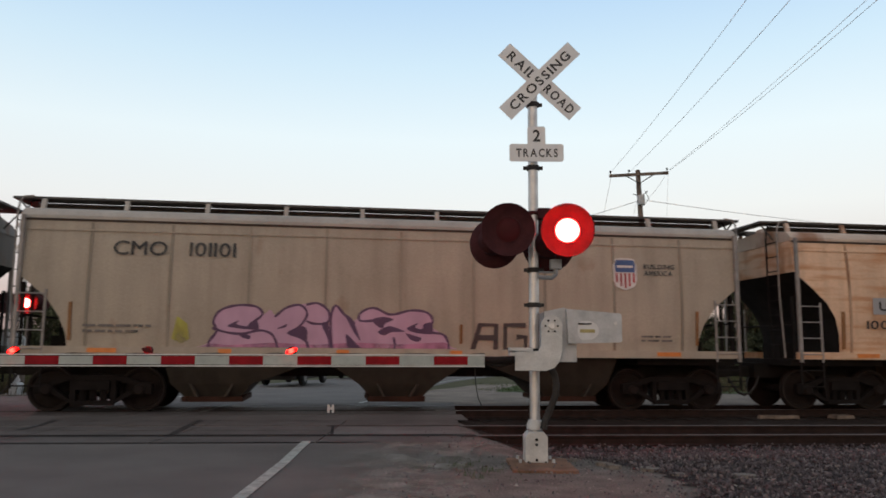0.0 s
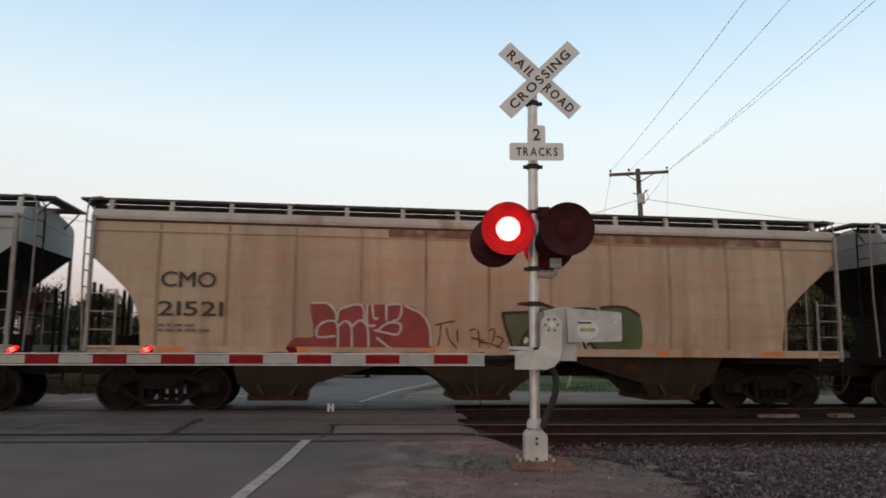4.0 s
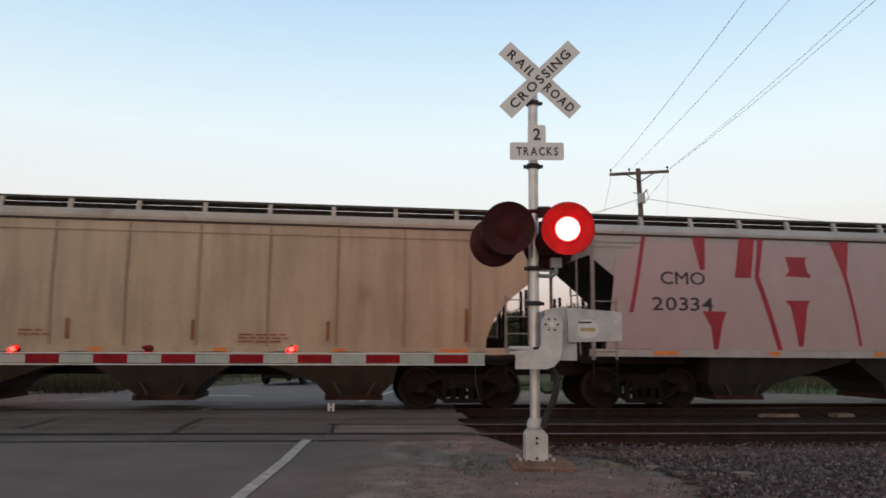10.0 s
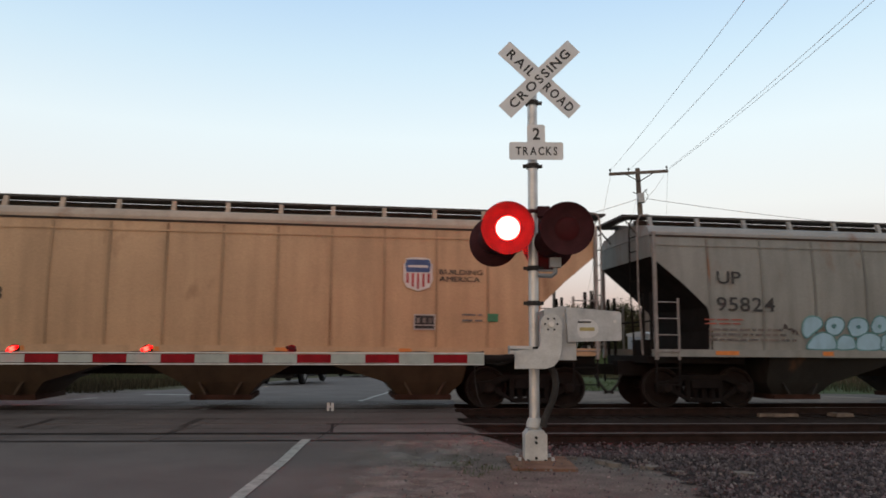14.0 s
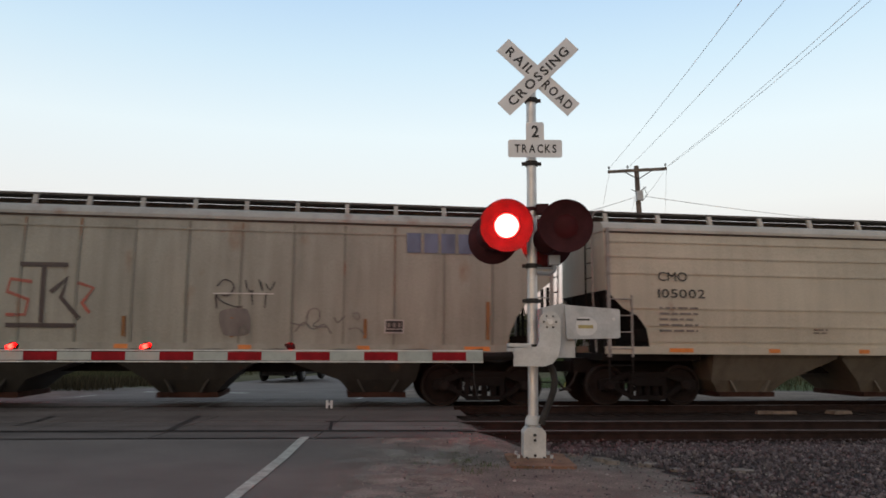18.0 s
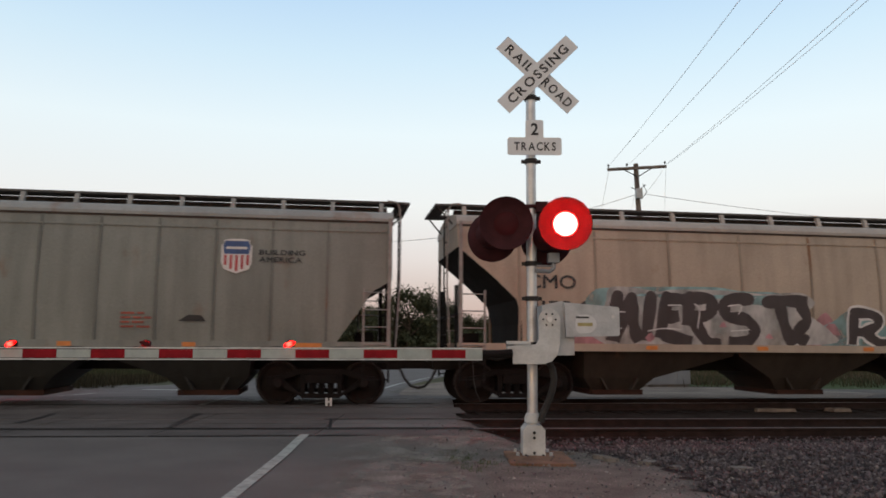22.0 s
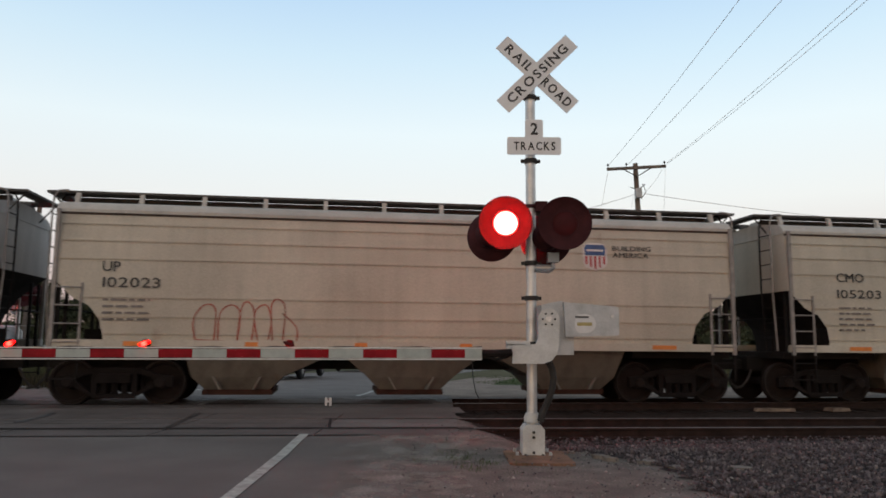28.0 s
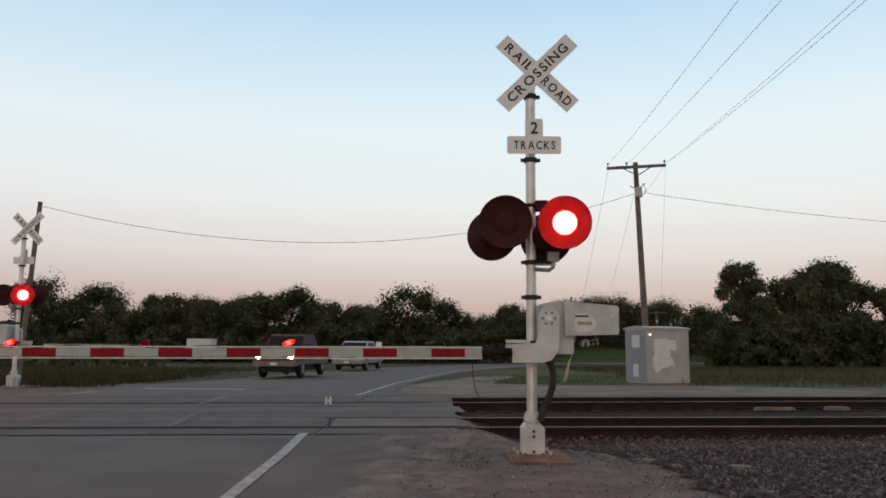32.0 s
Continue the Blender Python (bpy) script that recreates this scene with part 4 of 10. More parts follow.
    sh = Shape().tube([(0.10, -0.1, 1.24), (0.18, -0.1, 1.17), (0.235, -0.1, 1.07), (0.255, -0.1, 0.95), (0.24, -0.1, 0.83), (0.20, -0.1, 0.71), (0.15, -0.1, 0.60), (0.11, -0.1, 0.51), (0.09, -0.1, 0.42)], 0.042, 10)
    part("cable_hose", sh, DARK_METAL, th, "black flexible cable hose", True)
    for cz in (1.37, 1.33):
        sh = Shape().box(-0.33, -0.05, -0.30, -0.06, cz - 0.028, cz + 0.028)
        part("arm_clamp", sh, CAST_WHITE, th)
    return th


NEAR_X, NEAR_Y, NEAR_Z = 1.115, 9.52, -0.055
near_signal = signal(NEAR_X, NEAR_Y, NEAR_Z)


def gate_arm(th, x1, x0, y, z, droop=0.0):
    """The striped arm, lowered across the lane: sixteen-inch bands of red and white on a tapering bar."""
    band, red, first = 0.4064, False, True
    arm = part("gate_arm", Shape().prism([(x0, z - 0.045), (x1, z - 0.06), (x1, z + 0.06), (x0, z + 0.045)], y - 0.008, y + 0.03), ARM_WHITE, th, "striped red and white gate arm")
    nx = x1
    while nx > x0:
        w = 0.20 if first else band
        first = False
        a = max(x0, nx - w)
        part("band", Shape().box(a + 0.002, nx - 0.002, y - 0.014, y - 0.009, z - 0.05, z + 0.05), ARM_RED if red else ARM_WHITE, arm, "red band" if red else "white band")
        red, nx = not red, a
    part("edge_strip", Shape().box(x0, x1, y - 0.02, y - 0.008, z + 0.060, z + 0.074), ARM_EDGE, arm)
    part("edge_strip", Shape().box(x0, x1, y - 0.02, y - 0.008, z - 0.074, z - 0.060), ARM_EDGE, arm)
    part("cable", Shape().tube([(x0 + (x1 - x0) * i / 24, y + 0.035, z + 0.07 + 0.012 * math.sin(i * 1.9)) for i in range(25)], 0.008, 5), DARK_METAL, arm)
    arm.matrix_basis = pose(x1, y, z, 0, -droop, 0) @ pose(-x1, -y, -z)
    return arm


def arm_lamp(th, x, y, z, phase):
    """A small red lamp on the gate arm. phase: None when it stays lit."""
    sh = Shape().lathe([(0.043, -0.02), (0.048, -0.02), (0.048, 0.05), (0.042, 0.055), (0.0005, 0.055)], axis="y", n=16)
    sh.box(-0.02, 0.02, -0.015, 0.02, -0.06, -0.04)
    part("lamp_case", sh, LAMP_GLARE_BLACK, th, "small red lamp on the gate arm", True, pose(x, y, z))
    f = part("marker_lens", SMALL_FLASHER, None, th, "small red lens")
    f.matrix_basis = pose(x, y - 0.03, z)
    if phase is not None:
        flashers.append((f, pose(x, y - 0.03, z), phase))


ARM_Y = 9.12 - NEAR_Y
gate_arm(near_signal, 0.475 - NEAR_X, -5.45 - NEAR_X, ARM_Y, 1.185 - NEAR_Z, 0.36)
sh = Shape().tube([(0.475 - NEAR_X, ARM_Y, 1.19 - NEAR_Z), (0.62 - NEAR_X, ARM_Y, 1.19 - NEAR_Z), (0.83 - NEAR_X, ARM_Y + 0.06, 1.2 - NEAR_Z)], 0.045, 8)
sh.tube([(0.48 - NEAR_X, ARM_Y, 1.15 - NEAR_Z), (0.66 - NEAR_X, ARM_Y, 1.12 - NEAR_Z), (0.8 - NEAR_X, ARM_Y + 0.06, 1.16 - NEAR_Z)], 0.02, 6)
part("arm_adapter", sh, TRUCK_M, near_signal, "weathered brown arm adapter", True)
part("hanging_wire", Shape().tube([(0.36 - NEAR_X, ARM_Y + 0.02, 1.10 - NEAR_Z), (0.37 - NEAR_X, ARM_Y + 0.03, 0.9 - NEAR_Z), (0.40 - NEAR_X, ARM_Y + 0.02, 0.74 - NEAR_Z), (0.46 - NEAR_X, ARM_Y + 0.02, 0.62 - NEAR_Z)], 0.006, 5),
     DARK_METAL, near_signal)
for lx, phase in ((-5.16, None), (-3.555, True), (-1.83, False)):
    arm_lamp(near_signal, lx - NEAR_X, ARM_Y + 0.02, 1.30 - NEAR_Z - 0.0063 * (0.475 - lx), phase)


far_signal = signal(-12.95, 23.2, -0.14, False)
far_signal.matrix_basis = pose(-12.95, 23.2, -0.14, 0, 0, 174)
gate_arm(far_signal, -0.64, -3.9, -0.40, 1.25)


# ---- things beyond the tracks ----
def equipment_house():
    th = thing("equipment_house", "silver aluminium equipment house with patches of paler paint on its side", "equipment house", pose(7.35, 27.45, height(7.3, 27.4) + 0.01, 0, 0, 21))
    W, D, H = 1.86, 1.30, 2.10
    sh = Shape().box(0, W, 0, D, 0.08, H - 0.1)
    part("body", sh, ALUM, th, "ribbed silver sheet walls")
    part("plinth", Shape().box(0.04, W - 0.04, 0.04, D - 0.04, -0.1, 0.08), CONCRETE, th)
    roof = [(-0.05, H - 0.1), (D + 0.05, H - 0.1), (D + 0.05, H - 0.03), (D / 2, H + 0.04), (-0.05, H - 0.03)]
    part("roof", Shape().prism(roof, -0.05, W + 0.05, "x"), ALUM, th, "low silver roof with folded edges")
    # darker aluminium puts the end wall's shade into the sheet colour
    part("side_panel", Shape().box(-0.012, -0.002, 0.06, D - 0.06, 0.12, H - 0.14), ALUM_DARK, th, "end door with its shade put into the colour")
    part("louvre", Shape().box(-0.03, -0.013, 0.40, 0.85, 1.35, 1.80), PATCH, th, "pale vent")
    part("notice", Shape().box(-0.02, -0.013, 0.5, 0.8, 0.3, 0.75), PATCH, th)
    for x in (0.02, 0.65, 1.30, W - 0.02):
        part("seam", Shape().box(x - 0.012, x + 0.012, -0.010, -0.001, 0.1, H - 0.12), ALUM, th)
    rng = random.Random(3)
    for x0, x1, z0, z1 in ((0.30, 0.92, 1.20, 1.66), (0.62, 1.28, 1.28, 1.60), (0.36, 1.02, 0.98, 1.30), (0.24, 0.80, 0.62, 1.08), (0.62, 1.14, 0.66, 0.98), (0.30, 0.55, 0.48, 0.70)):
        # a roller's strokes with ragged ends
        ring = [(x0 + (x1 - x0) * i / 6, z0 + rng.uniform(-0.05, 0.05)) for i in range(7)] + [(x1 + rng.uniform(-0.04, 0.06), z0 + (z1 - z0) * i / 3) for i in (1, 2)]
        ring += [(x1 - (x1 - x0) * i / 6, z1 + rng.uniform(-0.05, 0.05)) for i in range(7)] + [(x0 + rng.uniform(-0.06, 0.04), z1 - (z1 - z0) * i / 3) for i in (1, 2)]
        part("paint_patch", Shape().prism(ring, -0.0125 - 0.003 * rng.random(), -0.009), PATCH, th, "blotch of paler paint over old scrawl")
    part("lamp", Shape().cyl(0.035, -0.06, -0.01, (0.14, 0, H - 0.28), "y", 10), plain("small_lamp", (1.0, 0.72, 0.5), 0.4, emit=2.0), th, "small lit lamp under the eave")
    part("vent_pipe", Shape().cyl(0.03, H - 0.05, H + 0.16, (1.55, 0.6, 0), "z", 8), ALUM_DARK, th)


equipment_house()


def utility_pole(x, y, top, lean, arm=True, turn=0.0, label="weathered wooden utility pole with crossarm and insulators"):
    z = height(x, y)
    th = thing("utility_pole", label, "utility pole", pose(x, y, z, 0, lean, 0), "utility poles")
    h = top - z
    part("pole", Shape().tube([(0, 0, -0.3), (0, 0, h * 0.5), (0, 0, h)], 0.15 if arm else 0.10, 10, 0, 0.10 if arm else 0.08), POLE_WOOD, th, "", True)
    if arm:
        sh = Shape().box(-1.27, 1.27, -0.05, 0.05, -0.06, 0.06)
        part("crossarm", sh, POLE_WOOD, th, "", False, pose(0, -0.14, h - 0.22, 0, -1.5, turn))
        for k in (-1, 1):
            part("brace", Shape().tube([(0, -0.2, h - 0.62), (k * 0.62, -0.2, h - 0.26)], 0.022, 5), DARK_METAL, th, "", False)
        for k in (-1.22, -0.42, 1.22):
            sh = Shape().lathe([(0.012, -0.02), (0.012, 0.06), (0.045, 0.07), (0.055, 0.10), (0.03, 0.12), (0.04, 0.15), (0.0005, 0.17)], n=8)
            part("insulator", sh, DARK_METAL, th, "dark glass insulator", True, pose(k, -0.14, h - 0.15 + 0.027 * k))
        part("fuse_box", Shape().box(-0.13, 0.13, -0.34, -0.1, h - 1.55, h - 1.15), CAST_GREY, th, "grey fuse box")
        part("transformer_bracket", Shape().tube([(-0.3, -0.1, h - 1.05), (0.0, -0.12, h - 1.2), (0.34, -0.1, h - 0.95)], 0.02, 5), DARK_METAL, th)
        part("lead", Shape().tube([(0.2, -0.2, h - 0.95), (0.34, -0.22, h - 1.3), (0.1, -0.2, h - 1.6)], 0.012, 5), DARK_METAL, th)
    return th


POLE_X, POLE_Y = 8.62, 32.0
utility_pole(POLE_X, POLE_Y, 9.1, -2.1)
utility_pole(-15.2, 27.5, 6.35, 3.0, False, label="short dark wooden pole behind the far signal")
utility_pole(27.6, 98.0, 5.6, 0, True, label="small far wooden utility pole")


def wire(name, a, b, sag, r=0.012, label="thin overhead wire against the sky"):
    a, b = Vector(a), Vector(b)
    pts = [a.lerp(b, i / 28) - Vector((0, 0, sag * 4 * (i / 28) * (1 - i / 28))) for i in range(29)]
    return tagged(part(name, Shape().tube(pts, r, 5), WIRE), label, "wire", "overhead wires")


# the line runs on over the camera to a pole behind it
for a, b, sag in (((7.10, 31.9, 8.99), (5.1, -8.0, 9.4), 0.55), ((7.93, 31.9, 9.02), (6.25, -8.0, 9.5), 0.55), ((9.60, 31.9, 9.09), (7.85, -8.0, 9.5), 0.55),
                  ((9.62, 31.85, 9.06), (8.35, -8.0, 9.42), 0.50)):
    wire("power_wire", a, b, sag, 0.007)
wire("service_wire", (8.3, 31.9, 7.75), (-14.87, 27.45, 6.2), 1.75, 0.014)
wire("service_wire", (8.6, 31.9, 7.75), (36, 38, 7.2), 0.5, 0.014)
wire("guy_wire", (7.12, 31.9, 8.9), (5.6, 34.5, -0.3), 0.05, 0.008, "thin guy wire from pole to ground")
wire("guy_wire", (8.2, 31.9, 7.8), (7.6, 33.8, 4.0), 0.02, 0.007, "thin guy wire from pole to ground")
wire("guy_wire", (9.55, 31.9, 8.9), (9.5, 33.0, 3.0), 0.02, 0.006, "thin guy wire from pole to ground")
wire("guy_wire", (9.4, 31.9, 8.8), (8.5, 31.8, 7.7), 0.1, 0.008, "thin jumper wire on the pole")
th = thing("guy_guard", "yellow plastic guard on a guy wire", "guy guard", pose(4.75, 30.0, height(4.75, 30.0)))
part("sleeve", Shape().tube([(0, 0, 0), (0.25, 0, 0.9)], 0.03, 6), plain("guard_yellow", (0.55, 0.45, 0.10), 0.6), th)


# ---- trees ----
def leaf_mesh(clumps, size, seed, mat):
    """Many small leaf sprays round the clumps' centres, thinner towards their rims."""
    rs = np.random.RandomState(seed)
    c = np.repeat(np.array([tuple(k[0]) for k in clumps]), [k[2] for k in clumps], axis=0)
    r = np.repeat(np.array([k[1] for k in clumps]), [k[2] for k in clumps])
    n = len(c)
    d = rs.normal(size=(n, 3)) * (1, 1, 0.8)
    d /= np.linalg.norm(d, axis=1)[:, None]
    core = rs.rand(n) < 0.25
    reach = np.where(core, 0.65 * rs.rand(n), rs.rand(n) ** 0.45 * rs.uniform(0.8, 1.02, n))
    p = c + d * (r * reach)[:, None]
    keep = p[:, 2] > 0.25
    p, d, core = p[keep], d[keep], core[keep]
    n = len(p)
    a = rs.normal(size=(n, 3))
    a /= np.linalg.norm(a, axis=1)[:, None]
    b = np.cross(a, d)
    b /= np.linalg.norm(b, axis=1)[:, None] + 1e-6
    s = (size * rs.uniform(0.45, 1.1, n) * np.where(core, 2.4, 1.0))[:, None]
    vs = np.stack([p - a * s, p + b * s * 0.55, p + a * s, p - b * s * 0.55], axis=1).reshape(-1, 3)
    me = bpy.data.meshes.new("crown")
    me.from_pydata(vs.tolist(), [], np.arange(4 * n).reshape(-1, 4).tolist())
    me.materials.append(mat)
    return me


def tree(x, y, h, w, seed, low=0.12, mat=0, dense=1.0, group="trees behind the crossing", label="dark green leafy tree at the field's edge"):
    """A tapered trunk with limbs and a crown of leaf clumps with gaps between them."""
    rng = random.Random(seed)
    z = height(x, y)
    th = thing("tree", label, "tree", pose(x, y, z), group)
    tr = Shape()
    tr.tube([(0, 0, -0.3), (rng.uniform(-.1, .1), 0, h * 0.25), (rng.uniform(-.3, .3), 0, h * 0.55), (rng.uniform(-.4, .4), 0, h * 0.8)], h * 0.026, 7, 0, h * 0.008)
    cl = []
    for i in range(int(rng.randint(20, 26) * (0.6 + 0.4 * dense))):
        a, u = rng.uniform(0, 6.283), rng.random()
        zz = h * (low + (0.93 - low) * u ** 0.8)
        reach = w * 0.5 * (1.0 - 0.75 * max(0.0, (zz / h - 0.45) / 0.55) ** 1.6) * rng.uniform(0.45, 1.0)
        c = Vector((math.cos(a) * reach, math.sin(a) * reach * 0.8, zz))
        cl.append((c, w * rng.uniform(0.15, 0.24)))
        tr.tube([(0, 0, zz * 0.62), (c.x * 0.5, c.y * 0.5, zz * 0.82), tuple(c)], h * 0.009, 5, 0, h * 0.002)
    cl.append((Vector((0, 0, h * 0.9)), w * 0.16))
    part("trunk", tr, BARK, th, "dark trunk with limbs")
    crown = leaf_mesh([(c, r, int(330 * dense)) for c, r in cl], (0.014 * h + 0.10) * 0.60, seed, LEAF[mat])
    part("crown", crown, None, th, "uneven crown of dark leaves")
    return th


def tree_row():
    """Trees along the far side of the fields; their heights follow the skyline."""
    spots = [(-46.5, 88, 9.8, 9), (-42, 92, 9.4, 8), (-38.5, 90, 7.2, 7), (-35.8, 94, 8.9, 5), (-33.6, 92, 7.0, 7), (-31.2, 90, 8.3, 6.5), (-29.2, 95, 8.2, 7), (-27.0, 90, 7.4, 6), (-24.6, 92, 8.0, 5.5),
             (-21.4, 88, 8.6, 6.0), (-18.3, 92, 9.3, 7.5), (-15.2, 95, 7.6, 6.5), (-12.8, 90, 7.6, 6.0), (-10.3, 98, 7.4, 6), (-8.2, 92, 6.8, 6), (-4.0, 88, 9.2, 8.5), (-0.4, 93, 7.6, 7), (3.2, 100, 6.6, 7),
             (7.0, 104, 6.4, 7), (8.4, 92, 7.4, 5), (12.5, 112, 7.2, 8), (17.5, 116, 7.4, 8), (22.5, 118, 7.4, 9), (27.8, 118, 7.6, 9), (33, 116, 7.8, 9), (38.5, 112, 8.2, 9)]
    for i, (x, y, h, w) in enumerate(spots):
        tree(x, y, h * 0.94, w * 1.22, 40 + i, 0.06, i % 3, 1.5)
    for i, (x, y, h, w) in enumerate([(27.0, 68, 9.4, 5.2), (28.8, 72, 7.2, 5.0), (31.2, 68, 8.2, 6.5), (34.6, 70, 9.9, 7.5), (38.2, 72, 9.8, 7.5), (42.5, 73, 7.6, 7.0), (46.5, 72, 8.0, 8.0), (51, 74, 8.4, 8)]):
        tree(x, y, h, w * 1.1, 90 + i, 0.05, i % 3, 1.6, label="tall dark broadleaf tree by the field")


tree_row()


def thicket(name, pts, hgt, depth, count, size, seed, label):
    """Undergrowth and far woods that nobody could count: leaf clumps in a band along a line."""
    rng = random.Random(seed)
    sh = Shape()
    seg = [(Vector(a), Vector(b)) for a, b in zip(pts, pts[1:])]
    ln = [(b - a).length for a, b in seg]
    for _ in range(count):
        a, b = rng.choices(seg, ln)[0]
        q = a.lerp(b, rng.random())
        x, y = q.x + rng.gauss(0, 0.4), q.y + rng.uniform(0, depth)
        bump = 0.72 + 0.28 * noise.noise(Vector((x * 0.22, seed, 0)))
        z = height(x, y) + hgt * bump * rng.random() ** 0.7
        p = Vector((x, y, z))
        t1 = Vector((rng.gauss(0, 1), rng.gauss(0, 0.5), rng.gauss(0, 1))).normalized()
        t2 = t1.cross(Vector((rng.gauss(0, 0.3), -1, rng.gauss(0, 0.3)))).normalized()
        s = size * rng.uniform(0.5, 1.2)
        sh.face([p - t1 * s, p + t2 * s * 0.7, p + t1 * s, p - t2 * s * 0.7])
    return tagged(part(name, sh, LEAF[seed % 3]), label, "woods", kind="stuff")


thicket("undergrowth", [(-75, 92), (-46, 94), (-20, 98), (4, 104)], 6.0, 5, 30000, 0.5, 1, "dark undergrowth below the row of trees")
thicket("undergrowth", [(4, 112), (20, 124), (45, 122), (80, 124)], 6.6, 6, 18000, 0.6, 2, "dark undergrowth below the far trees")
thicket("hedge", [(25.5, 70), (40, 74), (70, 80)], 5.6, 4, 16000, 0.42, 3, "dark dense hedge below the tall trees")
def brush_row(name, pts, hgt, depth, count, seed, label):
    """Leafy undergrowth in rounded clumps along a line."""
    rng = random.Random(seed)
    clumps = []
    for _ in range(count):
        k = rng.random() * (len(pts) - 1)
        a, b = Vector(pts[int(k)]), Vector(pts[int(k) + 1])
        q = a.lerp(b, k - int(k))
        x, y = q.x, q.y + rng.uniform(0, depth)
        top = hgt * (0.75 + 0.4 * noise.noise(Vector((x * 0.13, seed, 0))))
        clumps.append(((x, y, height(x, y) + 2.0 + top * rng.random() ** 0.8), rng.uniform(0.7, 1.3), 190))
    me = leaf_mesh(clumps, 0.17, seed, LEAF[seed % 3])
    me.transform(Matrix.Translation((0, 0, -1.6)))
    return tagged(part(name, me), label, "woods", kind="stuff")


brush_row("undergrowth", [(-80, 84), (-46, 83.5), (-20, 84), (-2, 85), (8, 88)], 4.4, 4, 330, 6, "dark leafy undergrowth before the row of trees")
brush_row("hedge", [(25.8, 64), (40, 66), (66, 70)], 4.4, 4, 170, 7, "dark dense hedge before the tall trees")
thicket("far_woods", [(-420, 330), (-120, 300), (60, 310), (420, 260)], 13, 20, 9000, 1.9, 4, "distant band of dark woods")
thicket("verge_bushes", [(-60, 52), (-30, 47), (-17.5, 44)], 1.5, 5, 3500, 0.2, 5, "low dark bushes along the verge")


def verges():
    rng = random.Random(21)
    spots = [(rng.uniform(-26, -11.2), 0, 110, 0.9) for _ in range(150)]
    spots = [(x, 23.6 + rng.uniform(0, 10) + max(0, (-14 - x)) * 0.2, n, r) for x, _, n, r in spots]
    blades("verge_grass", spots, VERGE, "dull dry grass on the far verge", 0.36, 1, "grass")
    spots = [(rng.uniform(-26, -11.6), rng.uniform(26, 50), 90, 1.3) for _ in range(140)]
    blades("verge_weeds", spots, MEADOW, "dull green weeds on the far verge", 0.36, 2)
    spots = [(rng.uniform(9.5, 52), rng.uniform(27, 66), 26, 0.9) for _ in range(1500)]
    spots = [s for s in spots if s[1] > 25.0 + 0.16 * s[0] and s[0] < 4 + 0.72 * s[1]]
    patchy = lambda s: noise.noise(Vector((s[0] * 0.16, s[1] * 0.10, 3.0)))
    blades("field_grass", [s for s in spots if patchy(s) > 0.0 and s[1] < 50], STRAW, "tall brown grass beyond the gravel yard", 0.38, 3, "grass")
    blades("meadow", [s for s in spots if patchy(s) <= 0.0 or s[1] >= 50], MEADOW, "uneven green meadow grass beyond the yard", 0.34, 6, "grass")
    spots = [(0.25 + rng.gauss(0, 0.28), 8.95 + rng.gauss(0, 0.4), 16, 0.09) for _ in range(34)] + [(0.15, 9.5, 12, 0.12), (0.75, 8.2, 10, 0.1), (0.6, 8.75, 10, 0.12), (-0.1, 10.2, 8, 0.1), (1.55, 9.5, 8, 0.08)]
    blades("weeds", spots, WEED, "small green weeds in the dirt by the mast", 0.065, 4)
    spots = [(rng.uniform(2, 13), rng.uniform(28.4, 40), 60, 1.1) for _ in range(60)]
    blades("lawn", spots, WEED, "short green grass behind the yard", 0.16, 5, "grass")


verges()


# ---- vehicles ----
GLASS_DARK = plain("car_glass", (0.022, 0.022, 0.025), 0.5, var=0.05, bump=0)
GLASS_DARK.node_tree.nodes["Principled BSDF"].inputs["Specular IOR Level"].default_value = 0.06
TYRE = plain("tyre", (0.02, 0.02, 0.02), 0.9)
CHROME = plain("chrome", (0.6, 0.6, 0.6), 0.25, 0.9, 0.1)
HEAD_ON = glow("headlight_lit", (1.0, 0.80, 0.55), 14.0)
HEAD_OFF = plain("headlight_off", (0.5, 0.5, 0.5), 0.2)
AMBER = plain("amber_lens", (0.22, 0.12, 0.05), 0.5)


